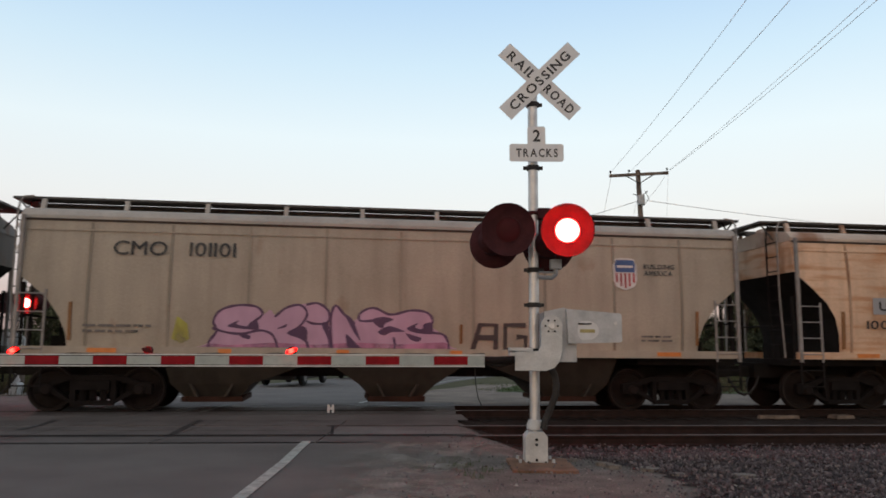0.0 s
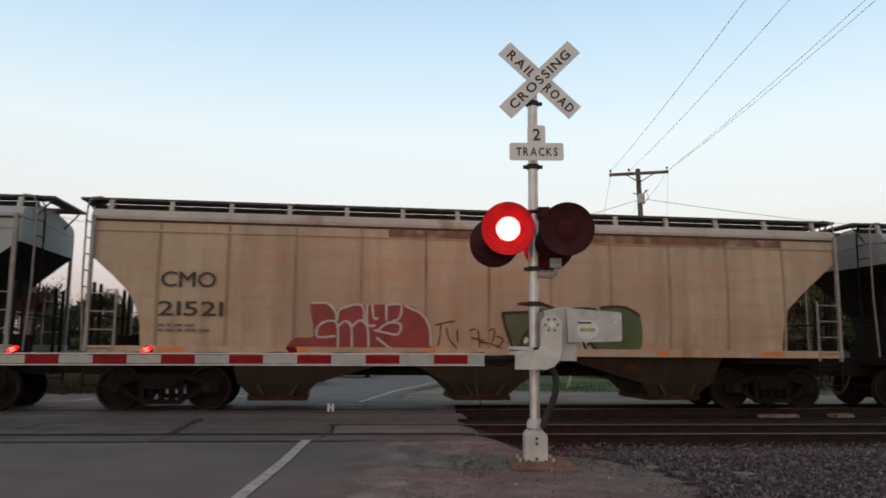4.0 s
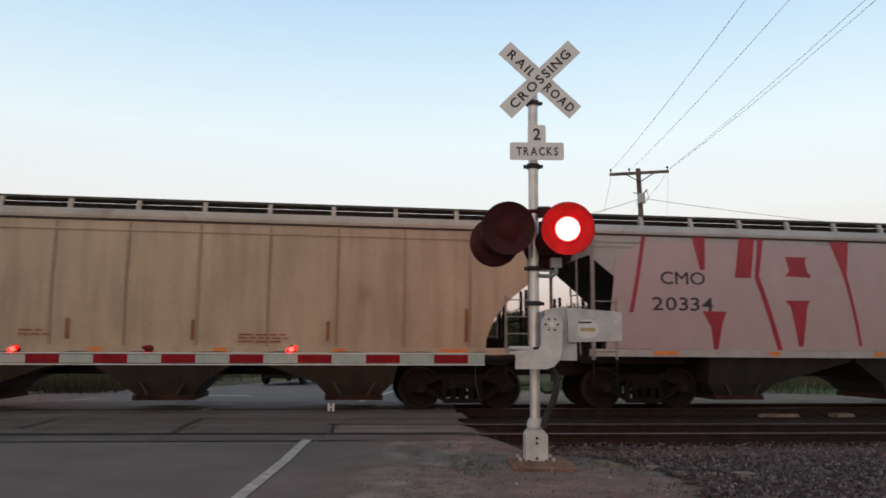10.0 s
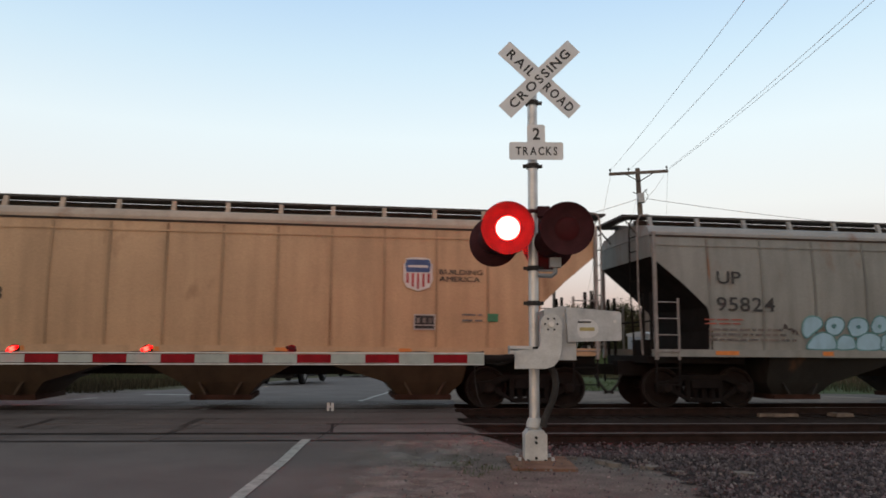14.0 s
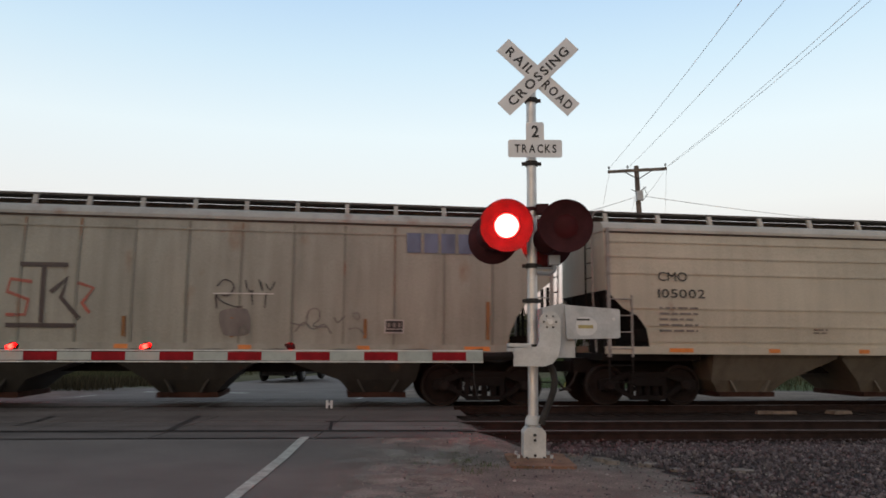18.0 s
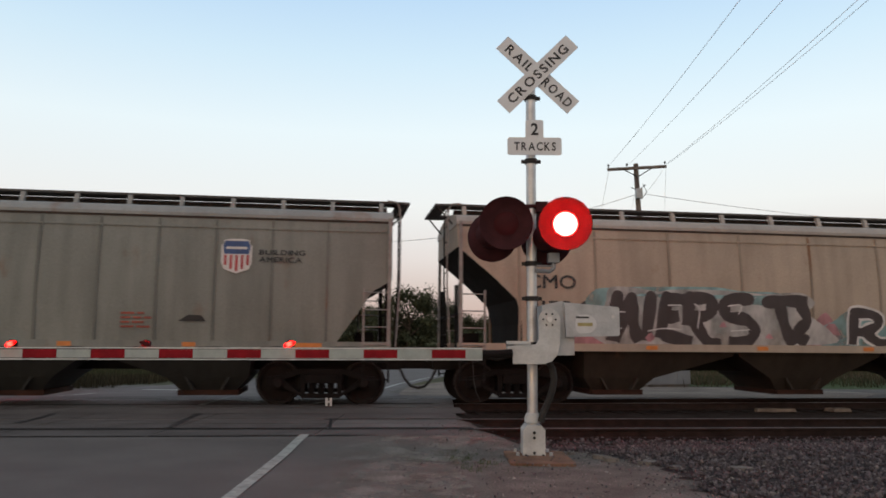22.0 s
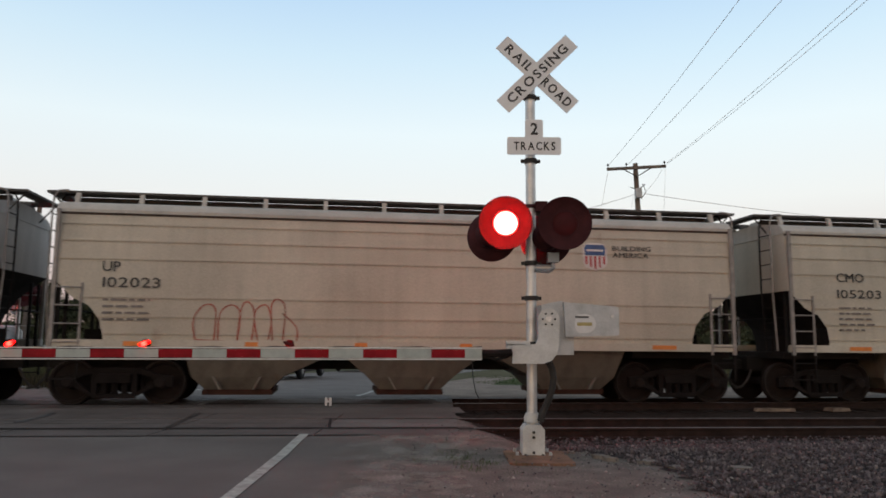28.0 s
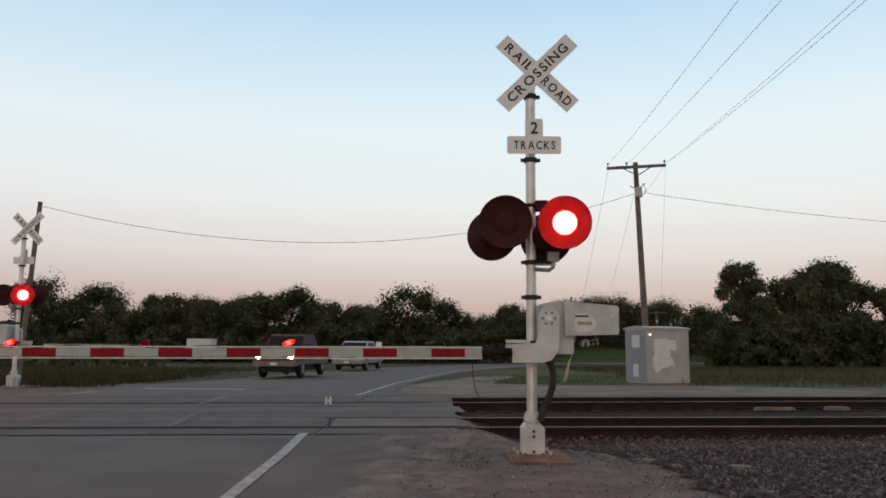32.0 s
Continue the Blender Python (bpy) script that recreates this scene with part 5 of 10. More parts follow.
def pickup(x, y, turn, paint, lower, lit, label, lift=0.0):
    """A pickup truck; it faces -y before it is turned."""
    th = thing("pickup_truck", label, "pickup truck", pose(x, y, height(x, y, ROADWAY) + 0.012, 0, 0, turn), "waiting pickup trucks")
    g = 0.55 + lift
    prof = [(-0.02, g), (0.0, g + 0.42), (0.10, g + 0.55), (1.15, g + 0.62), (1.78, g + 1.22), (2.05, g + 1.29), (3.2, g + 1.29), (3.42, g + 1.24), (3.55, g + 0.66), (5.45, g + 0.64), (5.5, g + 0.1), (5.48, g - 0.05),
            (4.95, g - 0.1), (4.85, g + 0.15), (4.45, g + 0.33), (4.05, g + 0.15), (3.95, g - 0.1), (1.55, g - 0.1), (1.45, g + 0.15), (1.05, g + 0.33), (0.65, g + 0.15), (0.55, g - 0.1), (0.05, g - 0.08)]
    sh = Shape()
    for (a, za), (b, zb) in zip(prof, prof[1:] + prof[:1]):
        w0 = 0.80 if za > g + 0.75 else 0.97
        w1 = 0.80 if zb > g + 0.75 else 0.97
        sh.face([(-w0, a, za), (w0, a, za), (w1, b, zb), (-w1, b, zb)])
    for k in (-1, 1):
        lo = [(k * 0.97, a, z) for a, z in prof if z <= g + 0.75]
        sh.face(lo)
        hi = [(k * 0.97, 1.15, g + 0.62), (k * 0.80, 1.78, g + 1.22), (k * 0.80, 2.05, g + 1.29), (k * 0.80, 3.2, g + 1.29), (k * 0.80, 3.42, g + 1.24), (k * 0.97, 3.55, g + 0.66)]
        sh.face(hi)
    part("body", sh, paint, th, "painted cab and load bed")
    part("lower_panel", Shape().box(-0.985, 0.985, 0.1, 5.4, g - 0.06, g + 0.13), lower, th, "lower body trim")
    part("windscreen", Shape().prism([(1.22, g + 0.68), (1.755, g + 1.19), (1.735, g + 1.20), (1.20, g + 0.70)], -0.76, 0.76, "x"), GLASS_DARK, th, "dark windscreen")
    for k in (-1, 1):
        sh = Shape()
        sh.face([(k * 0.965, 1.45, g + 0.70), (k * 0.822, 1.86, g + 1.20), (k * 0.822, 3.16, g + 1.20), (k * 0.955, 3.36, g + 0.72)])
        part("side_window", sh, GLASS_DARK, th, "dark side window")
        part("mirror", Shape().box(min(k * 1.02, k * 1.2), max(k * 1.02, k * 1.2), 1.45, 1.55, g + 0.66, g + 0.86, c=0.02), DARK_METAL, th)
        hl = part("headlight", Shape().prism([(-0.14, -0.08), (0.14, -0.08), (0.14, 0.09), (-0.14, 0.09)], -0.03, 0.03), HEAD_OFF, th, "headlight", False, pose(k * 0.74, 0.0, g + 0.30))
        if lit:
            part("beam_lens", Shape().cyl(0.115, -0.05, -0.03, (0, 0, 0), "y", 14), HEAD_ON, hl, "lit headlight lens")
        else:
            part("turn_lens", Shape().box(-0.1, 0.1, -0.04, -0.03, -0.075, -0.03), AMBER, hl)
        for wy in (1.05, 4.45):
            wh = part("wheel", Shape().lathe([(0.0005, -0.11), (0.2, -0.12), (0.34, -0.12), (0.40, -0.07), (0.40, 0.07), (0.34, 0.12), (0.2, 0.12), (0.0005, 0.11)], axis="x", n=20), TYRE, th, "", True, pose(k * 0.86, wy, 0.40))
            part("rim", Shape().lathe([(0.0005, 0.125 * k), (0.12, 0.13 * k), (0.22, 0.125 * k), (0.22, 0.10 * k)], axis="x", n=16), CHROME, wh, "", True)
    part("grille", Shape().box(-0.56, 0.56, -0.04, 0.0, g + 0.20, g + 0.42), DARK_METAL, th, "dark grille")
    for gz in (0.205, 0.30, 0.395):
        part("grille_bar", Shape().box(-0.60, 0.60, -0.055, -0.04, g + gz, g + gz + 0.035), CHROME, th)
    part("bumper", Shape().prism([(-0.98, -0.1), (-0.9, -0.16), (0.9, -0.16), (0.98, -0.1), (0.98, 0.1), (-0.98, 0.1)], g - 0.12, g + 0.10, "z"), lower, th, "front bumper")
    part("plate_bar", Shape().box(-0.16, 0.16, -0.172, -0.162, g - 0.07, g + 0.04), PATCH, th, "plain pale plate")
    part("underbody", Shape().box(-0.7, 0.7, 0.3, 5.2, 0.28, g - 0.08), DARK_METAL, th)
    return th


pickup(-7.35, 33.6, -6, car_paint("truck_maroon", (0.085, 0.030, 0.028), 0.0, 0.2, 3), plain("truck_silver", (0.15, 0.14, 0.138), 0.4, 0.4), True, "dark red and silver pickup truck waiting with its headlights on", 0.12)
pickup(-5.9, 47.6, -9, plain("truck_grey", (0.34, 0.36, 0.38), 0.35, 0.3, 0.1), plain("truck_trim", (0.2, 0.2, 0.21), 0.5), False, "silver grey pickup truck waiting behind the first")


def far_car():
    th = thing("red_car", "small red car driving on the far road with a headlight on", "car", pose(0, 0, 0))
    prof = [(0.0, 0.3), (0.02, 0.62), (0.9, 0.85), (1.5, 1.28), (2.7, 1.32), (3.5, 0.95), (4.2, 0.9), (4.25, 0.35)]
    part("body", Shape().prism(prof, -0.85, 0.85, "x"), plain("car_red", (0.30, 0.03, 0.03), 0.35, 0.1), th, "red bodywork")
    part("windscreen", Shape().prism([(0.95, 0.89), (1.48, 1.25), (1.46, 1.27), (0.93, 0.90)], -0.7, 0.7, "x"), GLASS_DARK, th)
    for k in (-1, 1):
        part("headlight", Shape().cyl(0.12, -0.03, 0.03, (k * 0.6, 0, 0.6), "y", 10), HEAD_ON, th, "lit headlight")
        for wy in (0.8, 3.4):
            part("wheel", Shape().cyl(0.31, -0.1, 0.1, (0, 0, 0), "x", 14), TYRE, th, "", True, pose(k * 0.78, wy, 0.31))
    return th


red_car = far_car()


def far_buildings():
    for x, y, w, d, h, label in ((21.4, 117, 1.3, 1.6, 0.8, "small white shed far across the field"), (23.2, 118, 1.1, 1.6, 0.8, "second small white shed far across the field")):
        th = thing("shed", label, "shed", pose(x, y, height(x, y), 0, 0, 10), "far sheds")
        part("wall", Shape().box(0, w, 0, d, -0.1, h), PATCH, th, "white walls")
        part("roof", Shape().prism([(-0.15, h), (w + 0.15, h), (w / 2, h + 0.35)], -0.15, d + 0.15), CAST_GREY, th, "pale roof")
        part("door", Shape().box(w * 0.35, w * 0.6, -0.03, -0.005, 0, h * 0.8), DARK_METAL, th)
    th = thing("white_trailer", "white box trailer parked far across the field", "trailer", pose(-24.8, 74.0, height(-24.8, 74)))
    part("box_body", Shape().box(0, 2.4, 0, 1.8, 0.75, 2.42, c=0.04), PATCH, th, "white box body")
    part("frame_bar", Shape().box(0.05, 2.35, 0.1, 1.7, 0.6, 0.75), DARK_METAL, th)
    for wx in (0.5, 1.9):
        part("wheel", Shape().cyl(0.33, -0.1, 0.1, (0, 0, 0), "y", 12), TYRE, th, "", True, pose(wx, 0.15, 0.33))
    th = thing("road_sign", "small white road sign beside the bend", "road sign", pose(-4.65, 56.0, height(-4.65, 56)))
    part("post", Shape().box(-0.03, 0.03, 0, 0.05, 0, 1.9), GALV, th)
    part("plate", Shape().box(-0.22, 0.22, -0.02, -0.005, 1.45, 1.95), SIGN_WHITE, th)
    # painted white in place of the sky reflected in a glossy mark
    th = thing("white_stake", "short mark on the rail, white for its sky reflection", "marker", pose(-2.43, 16.0, 0.0))
    part("plate", Shape().box(0.0, 0.05, 0, 0.02, 0.003, 0.17).box(0.05, 0.09, 0, 0.02, 0.07, 0.11).box(0.09, 0.14, 0, 0.02, 0.003, 0.17), CAST_WHITE, th)


far_buildings()


# ---- the train: covered hopper cars ----
# dark colour that stands in for the shadow in the joint below the roof
EAVE_SHADE = plain("eave_gap_shade", (0.07, 0.055, 0.048), 0.85, var=0.3)
EAVE, SILL, HALF = 3.914, 1.20, 1.6
SIDE_Y = -HALF
WHEELBASE, WHEEL_R = 1.80, 0.457
CUTS = {  # outline of the open end below the slope sheet: distance from the car's end, height
    "curve": ((0.0, 3.15), (0.45, 2.75), (0.78, 2.42), (0.96, 2.10), (1.04, 1.75), (1.06, 1.33)),
    "low": ((0.0, 2.76), (0.30, 2.52), (0.60, 2.26), (0.84, 1.91), (0.98, 1.55), (1.0, 1.33)),
    "straight": ((0.0, 3.38), (0.74, 2.77), (1.28, 2.26), (1.40, 1.75), (1.42, 1.33)),
    "steep": ((0.0, 2.62), (0.40, 2.38), (0.75, 1.86), (1.12, 1.33)),
    "step": ((0.0, 2.56), (0.20, 2.36), (0.40, 2.16), (0.72, 2.0), (0.93, 1.72), (1.0, 1.40), (1.0, 1.33)),
}
wheelsets = []         # object, its place on the car, the car's number


def wheelset_mesh():
    sh = Shape()
    for k in (-1, 1):
        c = 0.745 * k
        o = 0.068 * k
        sh.lathe([(0.0005, c + o), (0.11, c + o * 1.3), (0.13, c + o), (0.15, c + o * 0.35), (0.36, c + o * 0.1), (0.385, c + o), (0.43, c + o * 1.05)], axis="y", n=28, mi=0)
        sh.lathe([(0.43, c + o * 1.05), (0.455, c + o * 0.9), (0.46, c - o * 0.5)], axis="y", n=28, mi=1)
        sh.lathe([(0.46, c - o * 0.5), (0.485, c - o * 0.75), (0.485, c - o), (0.40, c - o), (0.15, c - o), (0.09, c - o)], axis="y", n=28, mi=0)
    sh.cyl(0.085, -1.02, 1.02, (0, 0, 0), "y", 12)
    for k in (-1, 1):
        for i in range(3):
            a = i * 2.094
            sh.cyl(0.018, 0.98 * k, 1.04 * k, (0.05 * math.cos(a), 0, 0.05 * math.sin(a)), "y", 6)
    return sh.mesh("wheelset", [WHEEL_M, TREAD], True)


def side_frame_mesh():
    """Cast side frame: an arched top bar, a sagging bottom bar and a spring nest between them."""
    w, r = WHEELBASE / 2, WHEEL_R
    sh = Shape()
    # two side windows and the bolster opening are left open by building the frame from bars
    sh.prism([(-w - 0.24, r - 0.09), (-w - 0.24, r + 0.13), (-w + 0.12, r + 0.17), (-w + 0.14, r - 0.06)], -0.07, 0.07)
    sh.prism([(w + 0.24, r - 0.09), (w + 0.24, r + 0.13), (w - 0.12, r + 0.17), (w - 0.14, r - 0.06)], -0.07, 0.07)
    sh.prism([(-w + 0.05, r + 0.06), (-w + 0.05, r + 0.17), (-0.5, r + 0.30), (0.5, r + 0.30), (w - 0.05, r + 0.17), (w - 0.05, r + 0.06), (0.45, r + 0.19), (-0.45, r + 0.19)], -0.06, 0.06)
    for k in (-1, 1):
        sh.prism([(k * (w - 0.08), r - 0.06), (k * (w - 0.12), r + 0.06), (k * 0.44, r - 0.20), (k * 0.36, r - 0.31)], -0.06, 0.06)
        sh.prism([(k * 0.44, r - 0.22), (k * 0.44, r + 0.2), (k * 0.34, r + 0.2), (k * 0.34, r - 0.22)], -0.06, 0.06)
    sh.prism([(-0.40, r - 0.31), (0.40, r - 0.31), (0.42, r - 0.22), (-0.42, r - 0.22)], -0.09, 0.09)
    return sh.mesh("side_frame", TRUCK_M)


def spring_mesh():
    sh = Shape()
    for i in range(3):
        x = -0.2 + 0.2 * i
        prof = []
        for k in range(9):
            prof += [(0.066, WHEEL_R - 0.22 + k * 0.025), (0.082, WHEEL_R - 0.21 + k * 0.025)]
        sh.lathe(prof, (x, 0, 0), "z", 10)
    sh.box(-0.33, 0.33, -0.12, 0.12, WHEEL_R + 0.0, WHEEL_R + 0.18)
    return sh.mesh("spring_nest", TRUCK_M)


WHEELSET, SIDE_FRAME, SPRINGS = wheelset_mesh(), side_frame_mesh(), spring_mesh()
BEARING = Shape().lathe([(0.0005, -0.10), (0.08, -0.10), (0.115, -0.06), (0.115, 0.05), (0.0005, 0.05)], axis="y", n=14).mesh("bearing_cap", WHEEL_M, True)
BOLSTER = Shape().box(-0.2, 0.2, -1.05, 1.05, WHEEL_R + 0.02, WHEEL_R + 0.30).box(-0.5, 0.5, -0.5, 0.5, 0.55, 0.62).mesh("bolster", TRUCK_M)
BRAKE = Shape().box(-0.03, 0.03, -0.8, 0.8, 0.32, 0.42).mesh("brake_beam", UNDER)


END_RUNG = Shape().tube([(0, -0.24, 0), (0, 0.24, 0)], 0.013, 5).mesh("end_rung", UNDER)


def ladder(th, x, y, k, drop, mat):
    """Corner ladder at a car's end; k: +1 reaches towards +x from the end. Its rungs are pieces of their own."""
    sh = Shape().box(min(0.02 * k, 0.09 * k), max(0.02 * k, 0.09 * k), -0.035, 0.035, SILL - 0.1, EAVE + 0.02)
    post = part("corner_post", sh, mat, th, "upright corner post", False, pose(x, y, 0))
    part("ladder_stile", Shape().box(min(0.56 * k, 0.60 * k), max(0.56 * k, 0.60 * k), -0.02, 0.02, SILL - 0.1, 2.45), mat, post)
    for a, b in ((0.56, 0.60), (0.03, 0.07)):
        part("sill_step", Shape().box(min(a * k, b * k), max(a * k, b * k), -0.02, 0.02, drop, SILL - 0.1), UNDER, post, "dark steel step below the sill")
    z = drop + 0.06
    while z < 2.4:
        steel = UNDER if z < SILL else mat
        key = (k, steel.name)
        if key not in rung_meshes:
            rung_meshes[key] = Shape().tube([(0.06 * k, -0.03, 0), (0.58 * k, -0.03, 0)], 0.014, 5).mesh("rung", steel)
        part("rung", rung_meshes[key], None, post, "", False, pose(0, 0, z))
        z += 0.36


rung_meshes = {}
STENCIL_Y = SIDE_Y - 0.026
SHIELD_BLUE = spray("emblem_blue", (0.06, 0.11, 0.26), 0.2, 1)
SHIELD_WHITE = spray("emblem_white", (0.66, 0.64, 0.62), 0.15, 2)
SHIELD_RED = spray("emblem_red", (0.46, 0.06, 0.07), 0.3, 3)
SHIELD_FADED = spray("emblem_faded", (0.62, 0.50, 0.47), 0.3, 4)


def shield(parent, cx, cz, faded=False, w=0.58, h=0.68):
    """A painted emblem: a striped shield below a blue band, with no lettering."""
    def outline(g):
        pts = [(-0.5, 0.30), (-0.5, -0.18), (-0.40, -0.38), (0.0, -0.5), (0.40, -0.38), (0.5, -0.18), (0.5, 0.30), (0.42, 0.36), (0.42, 0.46), (0.2, 0.5), (-0.2, 0.5), (-0.42, 0.46), (-0.42, 0.36)]
        return [(cx + a * w * g, cz + b * h * g) for a, b in pts]
    em = part("emblem", Shape().prism(outline(1.0), STENCIL_Y - 0.001, STENCIL_Y), SHIELD_WHITE, parent, "faded striped shield emblem" if faded else "striped shield emblem with a blue band")
    y = STENCIL_Y - 0.003
    part("blue_band", Shape().prism([(cx - 0.40 * w, cz + 0.06 * h), (cx + 0.40 * w, cz + 0.06 * h), (cx + 0.44 * w, cz + 0.30 * h), (cx + 0.37 * w, cz + 0.44 * h), (cx - 0.37 * w, cz + 0.44 * h), (cx - 0.44 * w, cz + 0.30 * h)], y - 0.001, y), SHIELD_BLUE, em)
    part("pale_bar", Shape().box(cx - 0.34 * w, cx + 0.34 * w, y - 0.004, y - 0.002, cz + 0.20 * h, cz + 0.27 * h), SHIELD_WHITE, em)
    for i in range(5):
        a = cx + w * (-0.40 + 0.18 * i)
        low = (-0.26, -0.37, -0.43, -0.37, -0.26)[i]
        part("stripe", Shape().box(a, a + 0.085 * w, y - 0.001, y, cz + low * h, cz + 0.03 * h), SHIELD_FADED if faded else SHIELD_RED, em)
    return em


def stencil(parent, text, x, z, h, w=None, mat=None, bold=0.01, name="stencil"):
    return part(name, write(Shape(), text, x, z, STENCIL_Y - 0.0068, h, w, bold), mat or DECAL_BLACK, parent, "stencilled letters " + text)


def bars(parent, x, z, w, rows, mat=None, h=0.05, gap=0.1, seed=0):
    """Small print that cannot be read: rows of plain bars."""
    rng = random.Random(seed)
    sh = Shape()
    for r in range(rows):
        a = x
        while a < x + w * rng.uniform(0.75, 1.0):
            b = rng.uniform(0.08, 0.3)
            sh.box(a, min(a + b, x + w), STENCIL_Y - 0.002, STENCIL_Y, z - r * gap, z - r * gap + h)
            a += b + 0.05
    return part("small_print", sh, mat or DECAL_BLACK, parent, "rows of small worn print")


# strokes of sprayed characters on a grid of ten by ten: pairs of x and y, strokes parted by a bar; figures stand for shapes that nobody could read
BRUSH = {"A": "00 26 39 59 70|13 63", "B": "00 09 59 87 55 05|55 83 60 00", "C": "87 59 29 06 03 20 50 82", "D": "00 09 49 86 83 40 00", "E": "79 29 06 03 20 70|04 54", "G": "88 59 29 06 03 20 50 83 54", "H": "00 09|05 85|80 89",
         "I": "00 09", "i": "00 05|08 18", "K": "00 09|89 04 80", "L": "19 00 60 62", "M": "00 19 43 79 80", "N": "00 09 80 89", "O": "59 29 06 03 20 50 83 86 59", "P": "00 09 59 87 64 05", "R": "00 09 59 87 65 05|45 80",
         "S": "88 49 07 35 74 72 30 01", "T": "08 89|48 30", "U": "09 02 20 50 82 89", "W": "09 20 46 70 99", "X": "00 89|09 80", "Y": "09 45 89|45 30", "Z": "09 89 00 80", ".": "00 11",
         "5": "88 19 06 65 82 30 01", "9": "84 45 17 39 79 87 80",
         "1": "02 07 39 68 64 31 02|70 83", "2": "00 28 33 59 62 90", "3": "29 07 33 70 92|46 89", "4": "09 04 20 61 83 88|38 45", "6": "00 05 29 48 53 66 89 94 90", "7": "45 27 48 66 43 14 11 50 92 86", "8": "09 40 88|24 66"}


def brush_lines(text, x, z, w, h, gap, lean, wave):
    """The letters of a word, each as smooth strokes in metres."""
    rng = random.Random(len(text) * 7 + len(text[0]))
    cells, at = [], 0.0
    for ch in text:
        if ch == " ":
            at += 0.35
            continue
        lines = [[(int(q[0]) / 9, int(q[1]) / 9) for q in ln.split()] for ln in BRUSH[ch].split("|")]
        wide = max(p[0] for ln in lines for p in ln) - min(p[0] for ln in lines for p in ln)
        cells.append((lines, at, rng.uniform(-1, 1), rng.uniform(-1, 1)))
        at += max(0.28, wide * 0.86) + 0.16 + gap
    total = max(0.3, at - 0.16 - gap)
    out = []
    for lines, a, up, tilt in cells:
        strokes = []
        for ln in lines:
            pts = [Vector((x + w * (a + px * 0.86) / total + (pz * lean + tilt * wave * (pz - 0.5)) * h, z + h * (pz * (1 + 0.8 * wave * up) + 0.3 * wave * tilt))) for px, pz in ln]
            soft = []
            for k in range(len(pts) - 1):
                p0, p1, p2, p3 = pts[max(k - 1, 0)], pts[k], pts[k + 1], pts[min(k + 2, len(pts) - 1)]
                for q in range(5):
                    t = q / 5
                    soft.append(0.5 * (2 * p1 + (p2 - p0) * t + (2 * p0 - 5 * p1 + 4 * p2 - p3) * t * t + (3 * p1 - p0 - 3 * p2 + p3) * t ** 3))
            strokes.append(soft + [pts[-1]])
        out.append(strokes)
    return out


def ribbons(lines, width, y):
    """Wide sprayed lines with round ends, each a hair in front of the one before."""
    sh = Shape()
    for n, pts in enumerate(lines):
        yy = y - 0.00005 * n
        k, m = len(sh.v), len(pts)
        dirs = [(pts[min(i + 1, m - 1)] - pts[max(i - 1, 0)]).normalized() for i in range(m)]
        for i, (p, d) in enumerate(zip(pts, dirs)):
            q = width * (0.5 + 0.07 * math.sin(i * 1.3 + n))
            sh.v += [(p.x + d.y * q, yy, p.y - d.x * q), (p.x - d.y * q, yy, p.y + d.x * q)]
        for i in range(m - 1):
            sh.f.append((k + 2 * i, k + 2 * i + 1, k + 2 * i + 3, k + 2 * i + 2))
            sh.m.append(0)
        for p, d, turn in ((pts[0], dirs[0], 1), (pts[-1], dirs[-1], -1)):
            a0 = math.atan2(d.y, d.x) + math.pi / 2 * turn
            sh.face([(p.x + width * 0.5 * math.cos(a0 + turn * math.pi * i / 8), yy - 0.00002, p.y + width * 0.5 * math.sin(a0 + turn * math.pi * i / 8)) for i in range(9)])
    return sh


def graffiti(parent, text, x, z, w, h, fill, edge, bold=0.05, rim=0.05, lean=0.0, wave=0.05, halo=None, gap=0.0, label=""):
    """Sprayed letters: broad strokes with an outline, and a pale or coloured halo where there is one."""
    wd = h * (0.075 + 2.1 * max(0.0, bold))
    room = wd / 2 if fill is not None else 0.0
    for n, lines in enumerate(brush_lines(text, x + room, z + room, w - 2 * room, h - 2 * room, gap, lean, wave)):
        y = STENCIL_Y - 0.0003 * n
        if halo is not None:
            part("graffiti_halo", ribbons(lines, wd + rim * 5 + 0.06, STENCIL_Y - 0.0001 - 0.00004 * n), halo, parent, "sprayed halo")
        outline = part("graffiti_outline", ribbons(lines, wd + rim * 2 if fill is not None else wd, y - 0.0012), edge, parent, "sprayed outline")
        if fill is not None:
            part("graffiti_letter", ribbons(lines, wd, y - 0.0034), fill, outline, label or "sprayed letter")


def stroke(parent, lines, mat, width=0.06, label="sprayed scrawl", y=0.0):
    """Sprayed lines, each a list of (x, z) and each one ribbon."""
    for pts in lines:
        vs = [Vector(p) for p in pts]
        sh = Shape()
        for i, p in enumerate(vs):
            d = (vs[min(i + 1, len(vs) - 1)] - vs[max(i - 1, 0)])
            d = d.normalized() if d.length > 1e-4 else Vector((1, 0))
            n = Vector((-d.y, d.x)) * width * 0.55
            sh.v += [(p.x - n.x, STENCIL_Y - 0.0026 - y, p.y - n.y), (p.x + n.x, STENCIL_Y - 0.0026 - y, p.y + n.y)]
        for i in range(len(vs) - 1):
            sh.f.append((2 * i, 2 * i + 1, 2 * i + 3, 2 * i + 2))
            sh.m.append(0)
        part("graffiti_scrawl", sh, mat, parent, label)


def blob(parent, pts, mat, y=0.0, label="sprayed colour"):
    sh = Shape()
    sh.face([(x, STENCIL_Y - 0.0016 - y, z) for x, z in pts])
    return part("graffiti_shape", sh, mat, parent, label)


